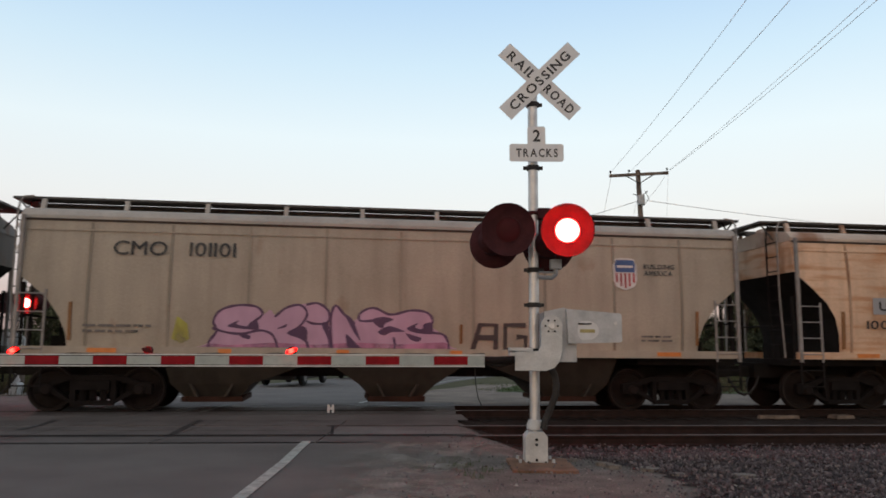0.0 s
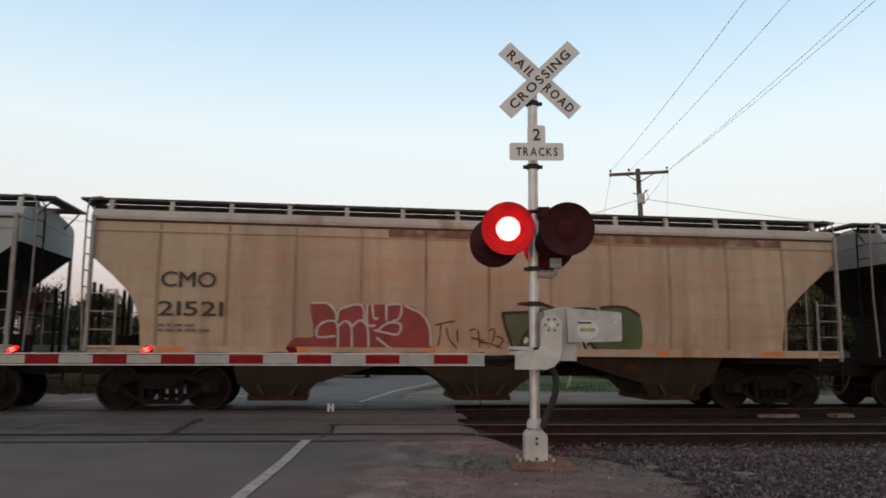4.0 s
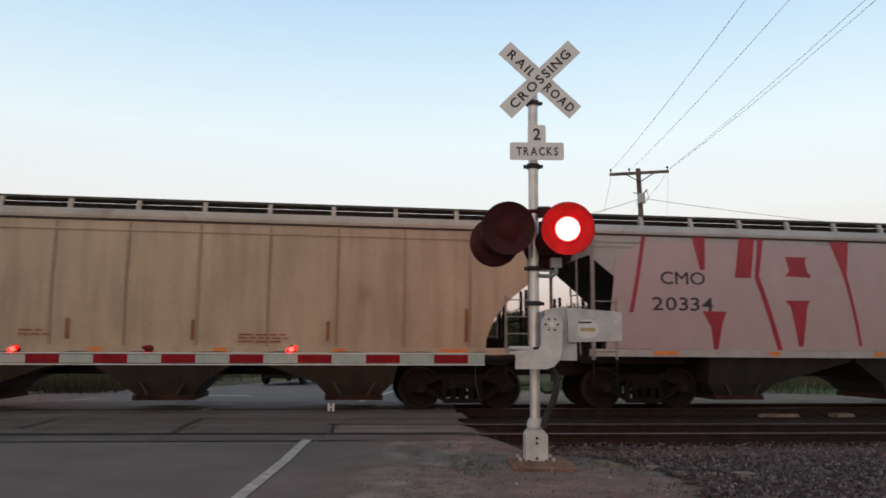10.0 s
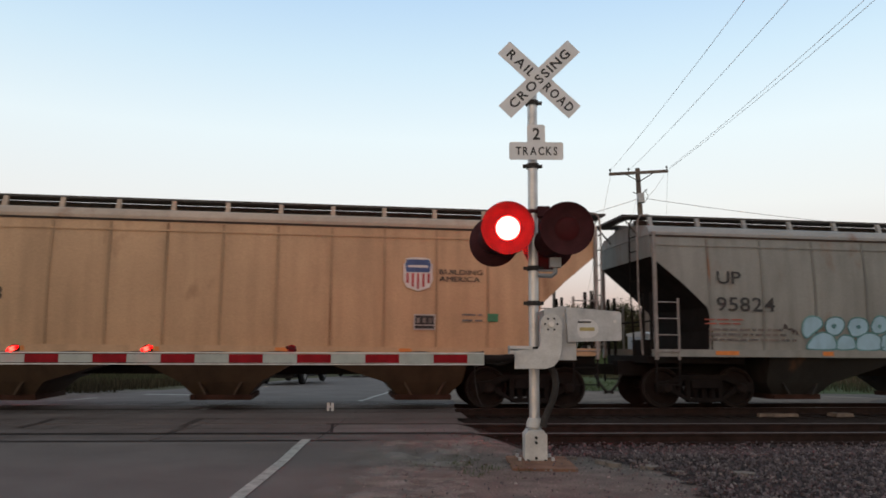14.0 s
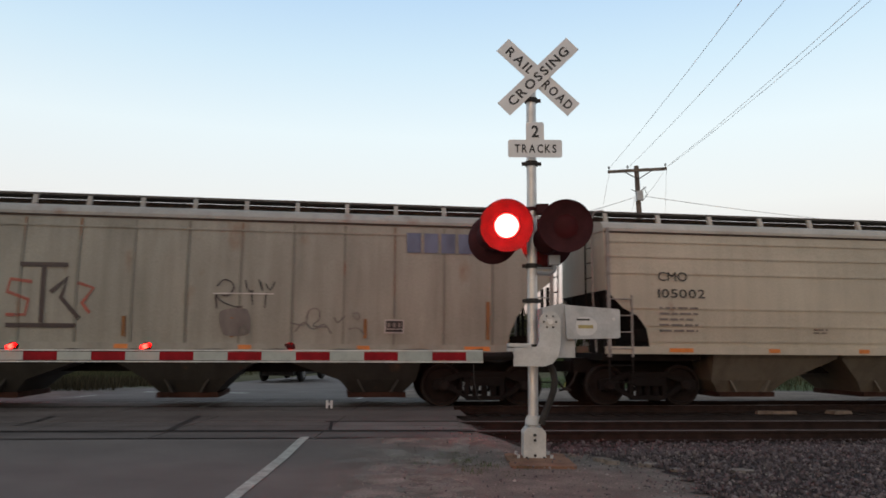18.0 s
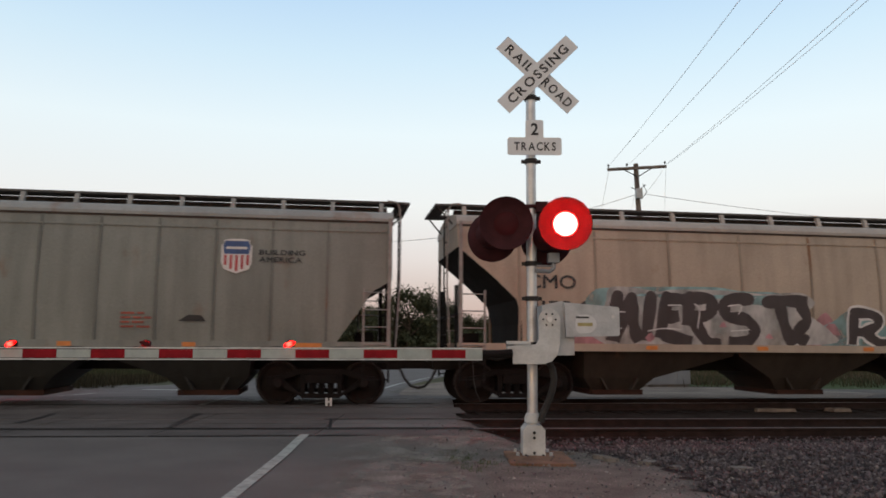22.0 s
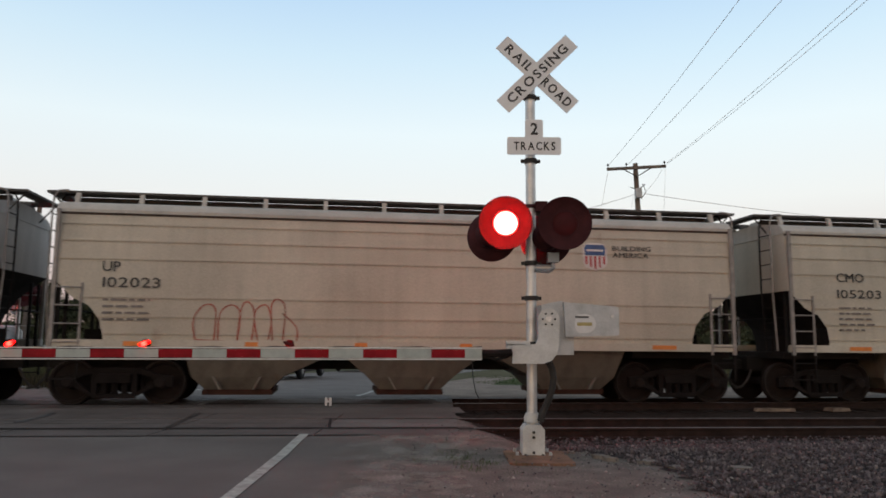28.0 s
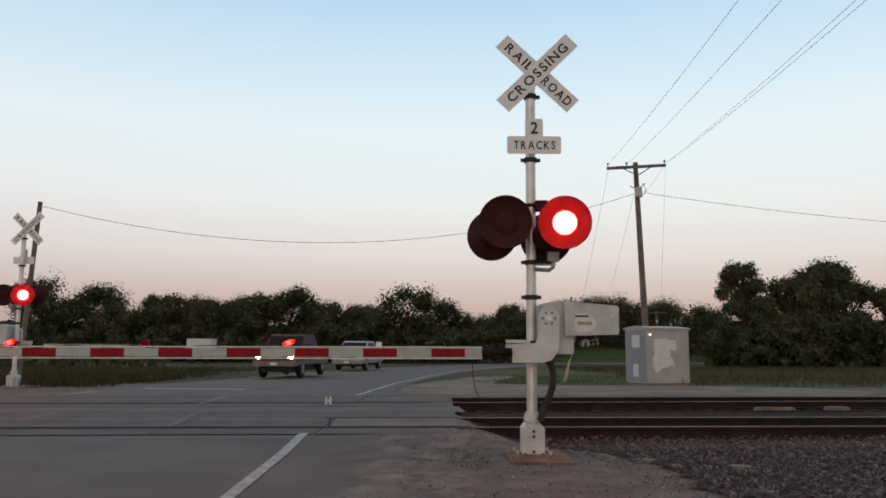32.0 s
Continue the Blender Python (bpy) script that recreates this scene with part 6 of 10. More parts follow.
def rounded(parent, pts, mat, y=0.0, label="sprayed colour"):
    """A sprayed shape with soft corners; the pale letters among them have a dark outline."""
    vs = [Vector(p) for p in pts]
    n, soft = len(vs), []
    for i in range(n):
        p0, p1, p2, p3 = vs[i - 1], vs[i], vs[(i + 1) % n], vs[(i + 2) % n]
        for q in range(5):
            t = q / 5
            curve = 0.5 * (2 * p1 + (p2 - p0) * t + (2 * p0 - 5 * p1 + 4 * p2 - p3) * t * t + (3 * p1 - p0 - 3 * p2 + p3) * t ** 3)
            soft.append(curve * 0.75 + p1.lerp(p2, t) * 0.25)
    soft = [Vector((p.x, max(1.335, p.y))) for p in soft]
    ob = blob(parent, [tuple(p) for p in soft], mat, y, label)
    if label.endswith("letter"):
        sh = ribbons([soft + soft[:2]], 0.085, STENCIL_Y - 0.0016 - y - 0.0001)
        part("graffiti_rim", sh, PLUM, ob, "dark sprayed outline")
    return ob


def paint(parent, mat, y, pts):
    """A sprayed area with soft corners; y: how far it lies before the sheet."""
    return rounded(parent, pts, mat, y)


def brush(parent, mat, width, y, pts):
    """One smooth sprayed line."""
    vs = [Vector(p) for p in pts]
    soft = []
    for k in range(len(vs) - 1):
        p0, p1, p2, p3 = vs[max(k - 1, 0)], vs[k], vs[k + 1], vs[min(k + 2, len(vs) - 1)]
        for q in range(4):
            t = q / 4
            soft.append(0.5 * (2 * p1 + (p2 - p0) * t + (2 * p0 - 5 * p1 + 4 * p2 - p3) * t * t + (3 * p1 - p0 - 3 * p2 + p3) * t ** 3))
    return part("graffiti_line", ribbons([soft + [vs[-1]]], width, STENCIL_Y - 0.0016 - y), mat, parent, "sprayed line")


def scribble(seed, x, z, w, h, n=14):
    """A hand's looping line from left to right."""
    rng = random.Random(seed)
    loops = max(2, n // 3)
    pts, ph = [], rng.uniform(0, 6)
    for i in range(n * 4):
        t = i / (n * 4 - 1)
        a = ph + t * loops * 6.283
        amp = 0.5 + 0.4 * math.sin(t * 17 + seed)
        pts.append((x + w * (t + 0.35 / loops * math.cos(a)), z + h * (0.5 + 0.5 * amp * math.sin(a + 0.6 * math.sin(t * 9)))))
    return [pts]


def hopper_car(number, L, paint, roof_paint, label, left="curve", right="curve", ribs=11, seams=(), brackets=13, bays=3, truck_at=1.4, sill_paint=None, ladders=RUNG, deep=0.0, rib_paint=None, bay_shade_paint=None):
    """A covered hopper car: x runs from its left end to its right, z from the rail's top, its near side at y = -1.6."""
    th = thing("hopper_car", label, "freight car", group="cars of the freight train")
    cutl = [(a, b) for a, b in CUTS[left]]
    cutr = [(L - a, b) for a, b in reversed(CUTS[right])]
    poly = [(0.0, EAVE)] + cutl + [(cutl[-1][0], SILL + 0.1), (cutr[0][0], SILL + 0.1)] + cutr + [(L, EAVE)]
    sh = Shape()
    # side walls, ends and slope sheets; the top is closed by the roof
    n = len(poly)
    k = len(sh.v)
    sh.v += [(x, -HALF, z) for x, z in poly] + [(x, HALF, z) for x, z in poly]
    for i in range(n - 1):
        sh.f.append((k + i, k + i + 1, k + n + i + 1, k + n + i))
        # slope sheets take UNDER, so their shade lies in the near-black colour
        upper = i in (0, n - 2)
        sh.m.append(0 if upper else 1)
    # the wall is cut into strips so that the polygon stays simple
    sh.f += [tuple(k + i for i in reversed(range(n))), tuple(k + n + i for i in range(n))]
    sh.m += [0, 0]
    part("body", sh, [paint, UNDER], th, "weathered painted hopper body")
    # roof
    rp = [(-HALF - 0.035, EAVE - 0.03), (-HALF - 0.04, EAVE + 0.03), (-HALF + 0.03, EAVE + 0.14), (-HALF + 0.16, EAVE + 0.2), (-0.7, EAVE + 0.30), (0, EAVE + 0.34), (0.7, EAVE + 0.30),
          (HALF - 0.16, EAVE + 0.2), (HALF - 0.03, EAVE + 0.14), (HALF + 0.04, EAVE + 0.03), (HALF + 0.035, EAVE - 0.03)]
    part("roof", Shape().prism(rp, -0.02, L + 0.02, "x"), roof_paint, th, "curved sheet roof", True)
    part("hatch_cover", Shape().prism([(-0.36, EAVE + 0.30), (-0.36, EAVE + 0.44), (-0.28, EAVE + 0.49), (0.28, EAVE + 0.49), (0.36, EAVE + 0.44), (0.36, EAVE + 0.30)], 0.25, L - 0.25, "x"), roof_paint, th, "long trough hatch along the roof")
    for k in (-1, 1):
        bd = part("running_board", Shape().box(-0.12, L + 0.12, min(k * 1.02, k * 0.52), max(k * 1.02, k * 0.52), EAVE + 0.455, EAVE + 0.50), BOARD, th, "dark grating walkway on the roof")
        # dark sheet in place of the shadow on the hatch side below the board
        part("walkway_side", Shape().box(0.06, L - 0.06, min(k * 0.50, k * 0.47), max(k * 0.50, k * 0.47), EAVE + 0.30, EAVE + 0.452), BOARD, bd)
        for i in range(brackets):
            x = 0.22 + (L - 0.44) * i / (brackets - 1)
            sh = Shape().prism([(k * 1.16, EAVE + 0.18), (k * 1.06, EAVE + 0.18), (k * 0.98, EAVE + 0.45), (k * 1.06, EAVE + 0.45)], x - 0.045, x + 0.045, "x")
            part("bracket", sh, roof_paint, bd)
    for x in (-0.42, L + 0.12):
        part("end_platform", Shape().box(x, x + 0.30, -1.0, 1.0, EAVE + 0.45, EAVE + 0.50), BOARD, th, "grating step at the roof's end")
    for x, k in ((0.0, -1), (L, 1)):
        for yy in (-0.85, 0.85):
            part("platform_brace", Shape().tube([(x, yy, EAVE + 0.05), (x + 0.33 * k, yy, EAVE + 0.44)], 0.02, 5), BOARD, th)
    # ribs or seams
    for i in range(ribs):
        x = 1.35 + (L - 2.7) * i / (ribs - 1) if ribs > 1 else L / 2
        for k in (-1, 1):
            y0, y1 = sorted((k * HALF, k * (HALF + 0.022)))
            z0 = SILL + 0.12
            part("rib", Shape().prism([(x - 0.026, z0), (x + 0.026, z0), (x + 0.026, EAVE - 0.1), (x - 0.026, EAVE - 0.1)], y0, y1), rib_paint or paint, th)
    for z in seams:
        a = np.interp(z, [b for _, b in reversed(CUTS[left])], [c for c, _ in reversed(CUTS[left])]) if z < CUTS[left][0][1] else 0.0
        for k in (-1, 1):
            y0, y1 = sorted((k * (HALF + 0.001), k * (HALF + 0.024)))
            sm = Shape().prism([(y0, z - 0.02), (y1, z - 0.008), (y1, z + 0.004), (y0, z + 0.012)] if k < 0 else [(y1, z - 0.02), (y0, z - 0.008), (y0, z + 0.004), (y1, z + 0.012)], float(a) + 0.03, L - float(a) - 0.03, "x")
            part("side_seam", sm, paint, th)
    sp = sill_paint or paint
    for k in (-1, 1):
        y0, y1 = sorted((k * (HALF - 0.1), k * (HALF + 0.03)))
        part("side_sill", Shape().prism([(0.0, SILL - 0.03), (L, SILL - 0.03), (L, SILL + 0.13), (0.0, SILL + 0.13)], y0, y1), sp, th, "long side sill")
        part("eave_joint", Shape().box(0.02, L - 0.02, min(k * HALF, k * (HALF + 0.012)), max(k * HALF, k * (HALF + 0.012)), EAVE - 0.075, EAVE - 0.032), EAVE_SHADE, th, "dark strip painted for the shaded joint under the roof's edge")
    # reflectors along the sill
    for i in range(6):
        x = 1.7 + (L - 3.4) * i / 5
        ln = 0.55 if i in (0, 5) else 0.26
        part("reflector", Shape().box(x - ln / 2, x + ln / 2, SIDE_Y - 0.040, SIDE_Y - 0.031, SILL + 0.01, SILL + 0.10), REFLECT, th, "orange reflective strip")
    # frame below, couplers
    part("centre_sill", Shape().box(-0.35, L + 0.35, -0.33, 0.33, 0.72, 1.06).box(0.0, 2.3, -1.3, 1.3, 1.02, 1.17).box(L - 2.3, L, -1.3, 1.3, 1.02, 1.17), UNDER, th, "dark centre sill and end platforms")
    for x, k in ((-0.35, -1), (L + 0.35, 1)):
        sh = Shape().box(min(x, x + 0.36 * k), max(x, x + 0.36 * k), -0.11, 0.11, 0.74, 0.98)
        part("coupler", sh, UNDER, th, "steel coupler")
        part("air_hose", Shape().tube([(x - 0.05 * k, -0.42, 0.74), (x + 0.06 * k, -0.45, 0.52), (x + 0.2 * k, -0.45, 0.36), (x + 0.38 * k, -0.43, 0.32)], 0.03, 7), DARK_METAL, th, "drooping black air hose")
    for x, k in ((0.0, 1), (L, -1)):
        sh = Shape()
        for yy in (-1.35, -0.9, 0.9, 1.35):
            sh.box(min(x + 0.04 * k, x + 0.1 * k), max(x + 0.04 * k, x + 0.1 * k), yy - 0.03, yy + 0.03, 1.15, 2.6)
        sh.box(min(x + 0.3 * k, x + 0.7 * k), max(x + 0.3 * k, x + 0.7 * k), -0.35, 0.35, 1.15, 1.55)
        sh.tube([(x + 0.05 * k, -1.38, 1.95), (x + 0.05 * k, 1.38, 1.95)], 0.02, 5)
        part("end_frame", sh, UNDER, th, "end posts, rail and brake gear")
    for x, k in ((0.0, -1), (L, 1)):
        for yy in (-1.28, -0.82):
            rail_path = [(x - 0.10 * k, yy, EAVE + 0.46), (x + 0.10 * k, yy, EAVE + 0.44), (x + 0.17 * k, yy, EAVE + 0.32), (x + 0.19 * k, yy, EAVE + 0.05), (x + 0.19 * k, yy, 2.6), (x + 0.12 * k, yy, 1.2)]
            hand = part("hand_rail", Shape().tube(rail_path, 0.020, 6), RUNG if yy < -1 and number != 20 else UNDER, th, "bent steel hand rail of the end ladder", True)
        for i in range(8):
            part("end_rung", END_RUNG, None, hand, "", False, pose(x + 0.185 * k, -1.05, 1.5 + 0.34 * i))
    for x, k in ((0.0, 1), (L, -1)):
        for side in (-1, 1):
            ladder(th, x, side * (HALF + 0.02), k, 0.50, ladders)
    # hopper bays
    span = L - 2 * (truck_at + 1.35)
    for i in range(bays):
        w = span / bays
        c = truck_at + 1.35 + w * (i + 0.5)
        tw, bw = w * 0.99, 0.56 + deep
        # the outer bays lean towards the trucks
        cb = c + (i - (bays - 1) / 2) * (w / 2 - bw - 0.42)
        sh = Shape()
        ring = lambda m, hw, hy, z: [(m - hw, -hy, z), (m + hw, -hy, z), (m + hw, hy, z), (m - hw, hy, z)]
        rings = [ring(c, tw / 2, 1.48, SILL + 0.06), ring(c, tw / 2 * 0.97, 1.40, SILL - 0.12), ring(cb, bw + 0.26, 1.08, 0.58), ring(cb, bw, 0.86, 0.30)]
        for a, b in zip(rings, rings[1:]):
            for j in range(4):
                sh.face([a[j], a[(j + 1) % 4], b[(j + 1) % 4], b[j]])
        sh.face(rings[-1])
        bay = part("hopper_bay", sh, bay_shade_paint, th, "sloping discharge hopper under dust and rust, with shade in its colour")
        part("outlet_gate", Shape().box(cb - bw - 0.06, cb + bw + 0.06, -0.90, 0.90, 0.20, 0.31).cyl(0.05, -1.0, -0.88, (cb - bw, 0, 0.26), "y", 8), OUTLET, bay, "rusty outlet gate")
        for fx in (-0.5, 0.5):
            part("stiffener", Shape().prism([(cb + fx * bw - 0.025, 0.32), (cb + fx * bw + 0.025, 0.32), (cb + fx * (bw + 0.3) + 0.025, 0.58), (cb + fx * (bw + 0.3) - 0.025, 0.58)], -1.12, -0.86), bay_shade_paint, bay)
    # trucks
    for tx in (truck_at, L - truck_at):
        tk = part("truck_bolster", BOLSTER, None, th, "two-axle truck", False, pose(tx, 0, 0))
        for k in (-1, 1):
            part("side_frame", SIDE_FRAME, None, tk, "cast steel side frame", False, pose(0, k * 1.0, 0))
            part("spring_nest", SPRINGS, None, tk, "coil springs", False, pose(0, k * 1.0, 0))
            for wx in (-WHEELBASE / 2, WHEELBASE / 2):
                part("bearing_cap", BEARING, None, tk, "", False, pose(wx, k * 1.03, WHEEL_R, 0, 0, 0 if k < 0 else 180))
        for bx in (-0.59, 0.59):
            part("brake_beam", BRAKE, None, tk, "", False, pose(bx, 0, 0))
        for wx in (-WHEELBASE / 2, WHEELBASE / 2):
            ws = part("wheelset", WHEELSET, None, th, "axle with two steel wheels")
            ws.matrix_basis = pose(tx + wx, 0, 0.46)
            wheelsets.append((ws, (tx + wx, 0, 0.46), number))
    cars[number] = (th, L)
    return th


cars = {}
def tone(r, g, b):
    """A paint colour given as it looks in plain daylight, 0 to 255."""
    return tuple((c / 262) ** 2.2 for c in (r, g, b))


SEAMS = (1.46, 1.80, 2.18, 2.95, 3.32, 3.66)
START = (-6.26, 10.33, 27.83, 45.73, 63.37, 79.85, 97.83, 115.32, 131.95, 149.52, 167.11, 184.37, 201.19, 218.08, 234.61, 250.34, 266.14, 282.75, 300.45, 317.55, 335.16, 351.76, 367.52)
LENGTH = (15.21, 16.31, 16.55, 16.34, 15.54, 16.61, 16.2, 15.33, 16.2, 16.31, 16.02, 15.52, 15.52, 15.36, 14.41, 14.46, 15.2, 16.4, 15.72, 16.29, 15.38, 14.44, 14.39)
# paint, rust, runs, left end, right end, ribs, brackets, what the car looks like
FLEET = {
    0: ((120, 112, 104), 0.3, 0.5, "curve", "curve", 9, 11, "dark weathered grey covered hopper car"),
    1: ((173, 163, 148), 0.10, 0.35, "low", "low", 9, 10, "tan covered hopper car with a pink graffiti piece"),
    2: ((218, 186, 158), 0.42, 0.30, "curve", "straight", 9, 12, "rust-streaked tan covered hopper car with faded teal graffiti"),
    3: ((168, 179, 179), 0.20, 0.3, "straight", "straight", 11, 13, "pale grey covered hopper car with green and blue graffiti"),
    4: ((182, 166, 144), 0.22, 0.4, "curve", "straight", 11, 14, "tan covered hopper car with red and dark green graffiti"),
    5: ((146, 154, 156), 0.15, 0.3, "straight", "straight", 0, 15, "pale grey covered hopper car under one huge pale blue graffiti piece"),
    6: ((182, 184, 184), 0.22, 0.3, "straight", "straight", 0, 13, "light grey covered hopper car with huge white and black graffiti"),
    7: ((162, 156, 145), 0.15, 0.35, "curve", "curve", 9, 15, "tan covered hopper car with faded dark green graffiti"),
    8: ((184, 166, 145), 0.08, 0.4, "low", "low", 10, 12, "clean tan covered hopper car with ribbed sides"),
    9: ((170, 169, 168), 0.12, 0.25, "straight", "straight", 0, 14, "pale grey covered hopper car with tall pink and red graffiti"),
    10: ((162, 152, 141), 0.14, 0.35, "curve", "curve", 9, 15, "light tan covered hopper car with red stencils"),
    11: ((198, 165, 132), 0.14, 0.35, "straight", "straight", 13, 15, "yellow-tan covered hopper car with a striped emblem"),
    12: ((148, 151, 147), 0.22, 0.45, "straight", "straight", 11, 14, "grey covered hopper car with blue and green graffiti along its sill"),
    13: ((150, 156, 155), 0.12, 0.4, "straight", "straight", 13, 14, "grey covered hopper car with black and white bubble graffiti"),
    14: ((152, 152, 143), 0.16, 0.45, "low", "low", 13, 15, "grey-tan ribbed covered hopper car with red and dark scrawls"),
    15: ((190, 184, 168), 0.04, 0.25, "step", "step", 0, 12, "clean beige covered hopper car with long side seams"),
    16: ((190, 184, 168), 0.04, 0.25, "step", "step", 0, 12, "clean beige covered hopper car with long side seams"),
    17: ((136, 138, 132), 0.12, 0.4, "steep", "steep", 12, 15, "plain grey covered hopper car with ribbed sides"),
    18: ((178, 163, 147), 0.12, 0.35, "straight", "straight", 9, 14, "beige covered hopper car with black and white graffiti along its sill"),
    19: ((168, 161, 153), 0.26, 0.4, "steep", "steep", 9, 10, "worn grey-beige covered hopper car with patched side"),
    20: ((24, 27, 31), 0.0, 0.3, "curve", "curve", 0, 13, "black covered hopper car with grey roof and orange sill stripe"),
    21: ((184, 182, 178), 0.08, 0.3, "low", "low", 9, 10, "light grey covered hopper car with a striped emblem"),
    22: ((190, 184, 170), 0.04, 0.25, "step", "step", 0, 12, "beige covered hopper car with long seams and thin red graffiti"),
    23: ((192, 187, 173), 0.04, 0.25, "step", "step", 0, 12, "clean beige covered hopper car, the last of the train"),
}
for num, (col, rust, runs, lft, rgt, ribs, brk, words) in FLEET.items():
    body_paint = car_paint("car_paint_%d" % num, tone(*col), rust, runs, num * 3.7 + 1, (0.30, 0.13, 0.05) if num == 2 else (0.20, 0.095, 0.05), 0.75 if num == 2 else (0.25 if num == 4 else 0.0))
    # sky light is put into the paler roof colour; car 20 has grey paint
    roof_paint = car_paint("roof_paint_%d" % num, tone(*(0.55 * c + 82 if num != 20 else 172 for c in col)), rust * 1.25 + 0.05, 0.3, num * 2.1 + 2)
    curved = lft == "step"
    hopper_car(num, LENGTH[num - 1] if num else 15.6, body_paint, roof_paint, words, lft, rgt, ribs, SEAMS if curved else ((3.60, 3.71) if num in (5, 6, 9, 13) else (3.66,)), brk, 3, 1.15 if curved else 1.42,
               None, RUNG if num != 20 else DARK_METAL, 0.1 if curved else 0.0, car_paint("rib_paint_%d" % num, tone(*(c * 0.87 for c in col)), rust + 0.2, 0.5, num * 1.7 + 4) if ribs else None,
               # the car's colour scaled down: shade under the body put into the bays
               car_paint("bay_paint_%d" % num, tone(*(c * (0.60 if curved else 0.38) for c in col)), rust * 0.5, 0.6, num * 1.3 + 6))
car = {k: v[0] for k, v in cars.items()}

# sprayed colours
INK = spray("spray_black", (0.022, 0.020, 0.022), 0.15, 1)
CHALK = spray("spray_white", (0.68, 0.66, 0.65), 0.2, 2)
LILAC = spray("spray_lilac", (0.52, 0.33, 0.46), 0.1, 3)
VIOLET = spray("spray_violet", (0.10, 0.05, 0.11), 0.15, 4)
SAGE = spray("spray_sage", (0.27, 0.33, 0.28), 0.6, 5)
LEAFY = spray("spray_green", (0.06, 0.24, 0.13), 0.25, 6)
NAVY = spray("spray_blue", (0.035, 0.10, 0.21), 0.25, 7)
PALE = spray("spray_pale", (0.52, 0.52, 0.58), 0.2, 8)
SKY = spray("spray_sky", (0.175, 0.265, 0.300), 0.08, 9)
OCHRE = spray("spray_ochre", (0.27, 0.125, 0.045), 0.25, 10)
PLUM = spray("spray_plum", (0.07, 0.035, 0.055), 0.15, 11)
ROSE = spray("spray_rose", (0.47, 0.47, 0.47), 0.08, 12)
BLOOD = spray("spray_red", (0.33, 0.025, 0.045), 0.15, 13)
TEAL = spray("spray_teal", (0.12, 0.30, 0.32), 0.4, 15)
MINT = spray("spray_mint", (0.05, 0.34, 0.21), 0.2, 16)
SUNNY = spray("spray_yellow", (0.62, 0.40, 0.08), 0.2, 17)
BABY = spray("spray_light_blue", (0.34, 0.55, 0.68), 0.2, 18)
SOOT = spray("spray_soot", (0.06, 0.045, 0.045), 0.15, 19)
BRICKY = spray("spray_brick", (0.40, 0.10, 0.07), 0.4, 20)
FUCHSIA = spray("spray_fuchsia", (0.50, 0.22, 0.36), 0.75, 22)
STONY = spray("spray_stony", (0.34, 0.325, 0.285), 0.6, 23)
SOOT_THIN = spray("spray_thin_soot", (0.055, 0.045, 0.045), 0.55, 24)
SOOT_FLAT = spray("spray_flat_soot", (0.030, 0.030, 0.032), 0.1, 25)
FADED_INK = spray("spray_faded_black", (0.050, 0.046, 0.050), 0.2, 26)
PALE_GREEN = spray("spray_pale_green", (0.30, 0.33, 0.26), 0.3, 27)
LAVENDER = spray("spray_lavender", (0.42, 0.36, 0.47), 0.15, 28)
BRICKRED = spray("spray_oxide_red", (0.27, 0.050, 0.045), 0.2, 29)
OLIVE = spray("spray_olive", (0.085, 0.12, 0.050), 0.2, 30)
OLIVE_GREY = spray("spray_olive_grey", (0.115, 0.115, 0.090), 0.3, 32)
PURPLE = spray("spray_purple", (0.095, 0.070, 0.135), 0.25, 33)
AQUA = spray("spray_aqua", (0.25, 0.42, 0.43), 0.7, 21)
PINKISH = spray("spray_pink", (0.52, 0.25, 0.28), 0.6, 34)
DUSK_SOOT = spray("spray_dusk_soot", (0.055, 0.042, 0.042), 0.35, 11)
DIM_CHALK = spray("spray_dim_chalk", (0.42, 0.39, 0.38), 0.4, 12)
WORN_CHALK = spray("spray_worn_white", (0.50, 0.48, 0.465), 0.6, 22)
SALMON = spray("spray_salmon", (0.34, 0.285, 0.27), 0.5, 4)
GREY_TEAL = spray("spray_grey_teal", (0.12, 0.17, 0.175), 0.35, 6)
UMBER = spray("spray_umber", (0.085, 0.06, 0.055), 0.2, 25)
STENCIL_GREY = spray("stencil_faint", (0.20, 0.18, 0.17), 0.5, 21)


def building_words(c, x, z, w):
    stencil(c, "BUILDING", x, z + 0.15, 0.105, w, DECAL_BLACK, 0.02)
    stencil(c, "AMERICA", x, z, 0.105, w * 0.93, DECAL_BLACK, 0.02)


def panel_box(c, x, z, w=0.38, h=0.26):
    """Black notice panel with white blocks of print."""
    p = part("notice_panel", Shape().box(x - 0.03, x + w + 0.03, STENCIL_Y - 0.004, STENCIL_Y - 0.002, z - 0.03, z + h + 0.03), DECAL_GREY, c, "pale-framed black notice panel")
    part("black_field", Shape().box(x, x + w, STENCIL_Y - 0.0062, STENCIL_Y - 0.005, z + h * 0.3, z + h), INK, p, "black field")
    part("black_field", Shape().box(x, x + w, STENCIL_Y - 0.0062, STENCIL_Y - 0.005, z, z + h * 0.22), INK, p, "black field")
    sh = Shape()
    for k in range(3):
        sh.box(x + w * (0.08 + 0.32 * k), x + w * (0.26 + 0.32 * k), STENCIL_Y - 0.0078, STENCIL_Y - 0.007, z + h * 0.42, z + h * 0.82)
    part("print_block", sh, STENCIL_GREY, p)


def lettered(n, rows):
    for text, x, z, w, h in rows:
        stencil(car[n], text, x, z, h, w)


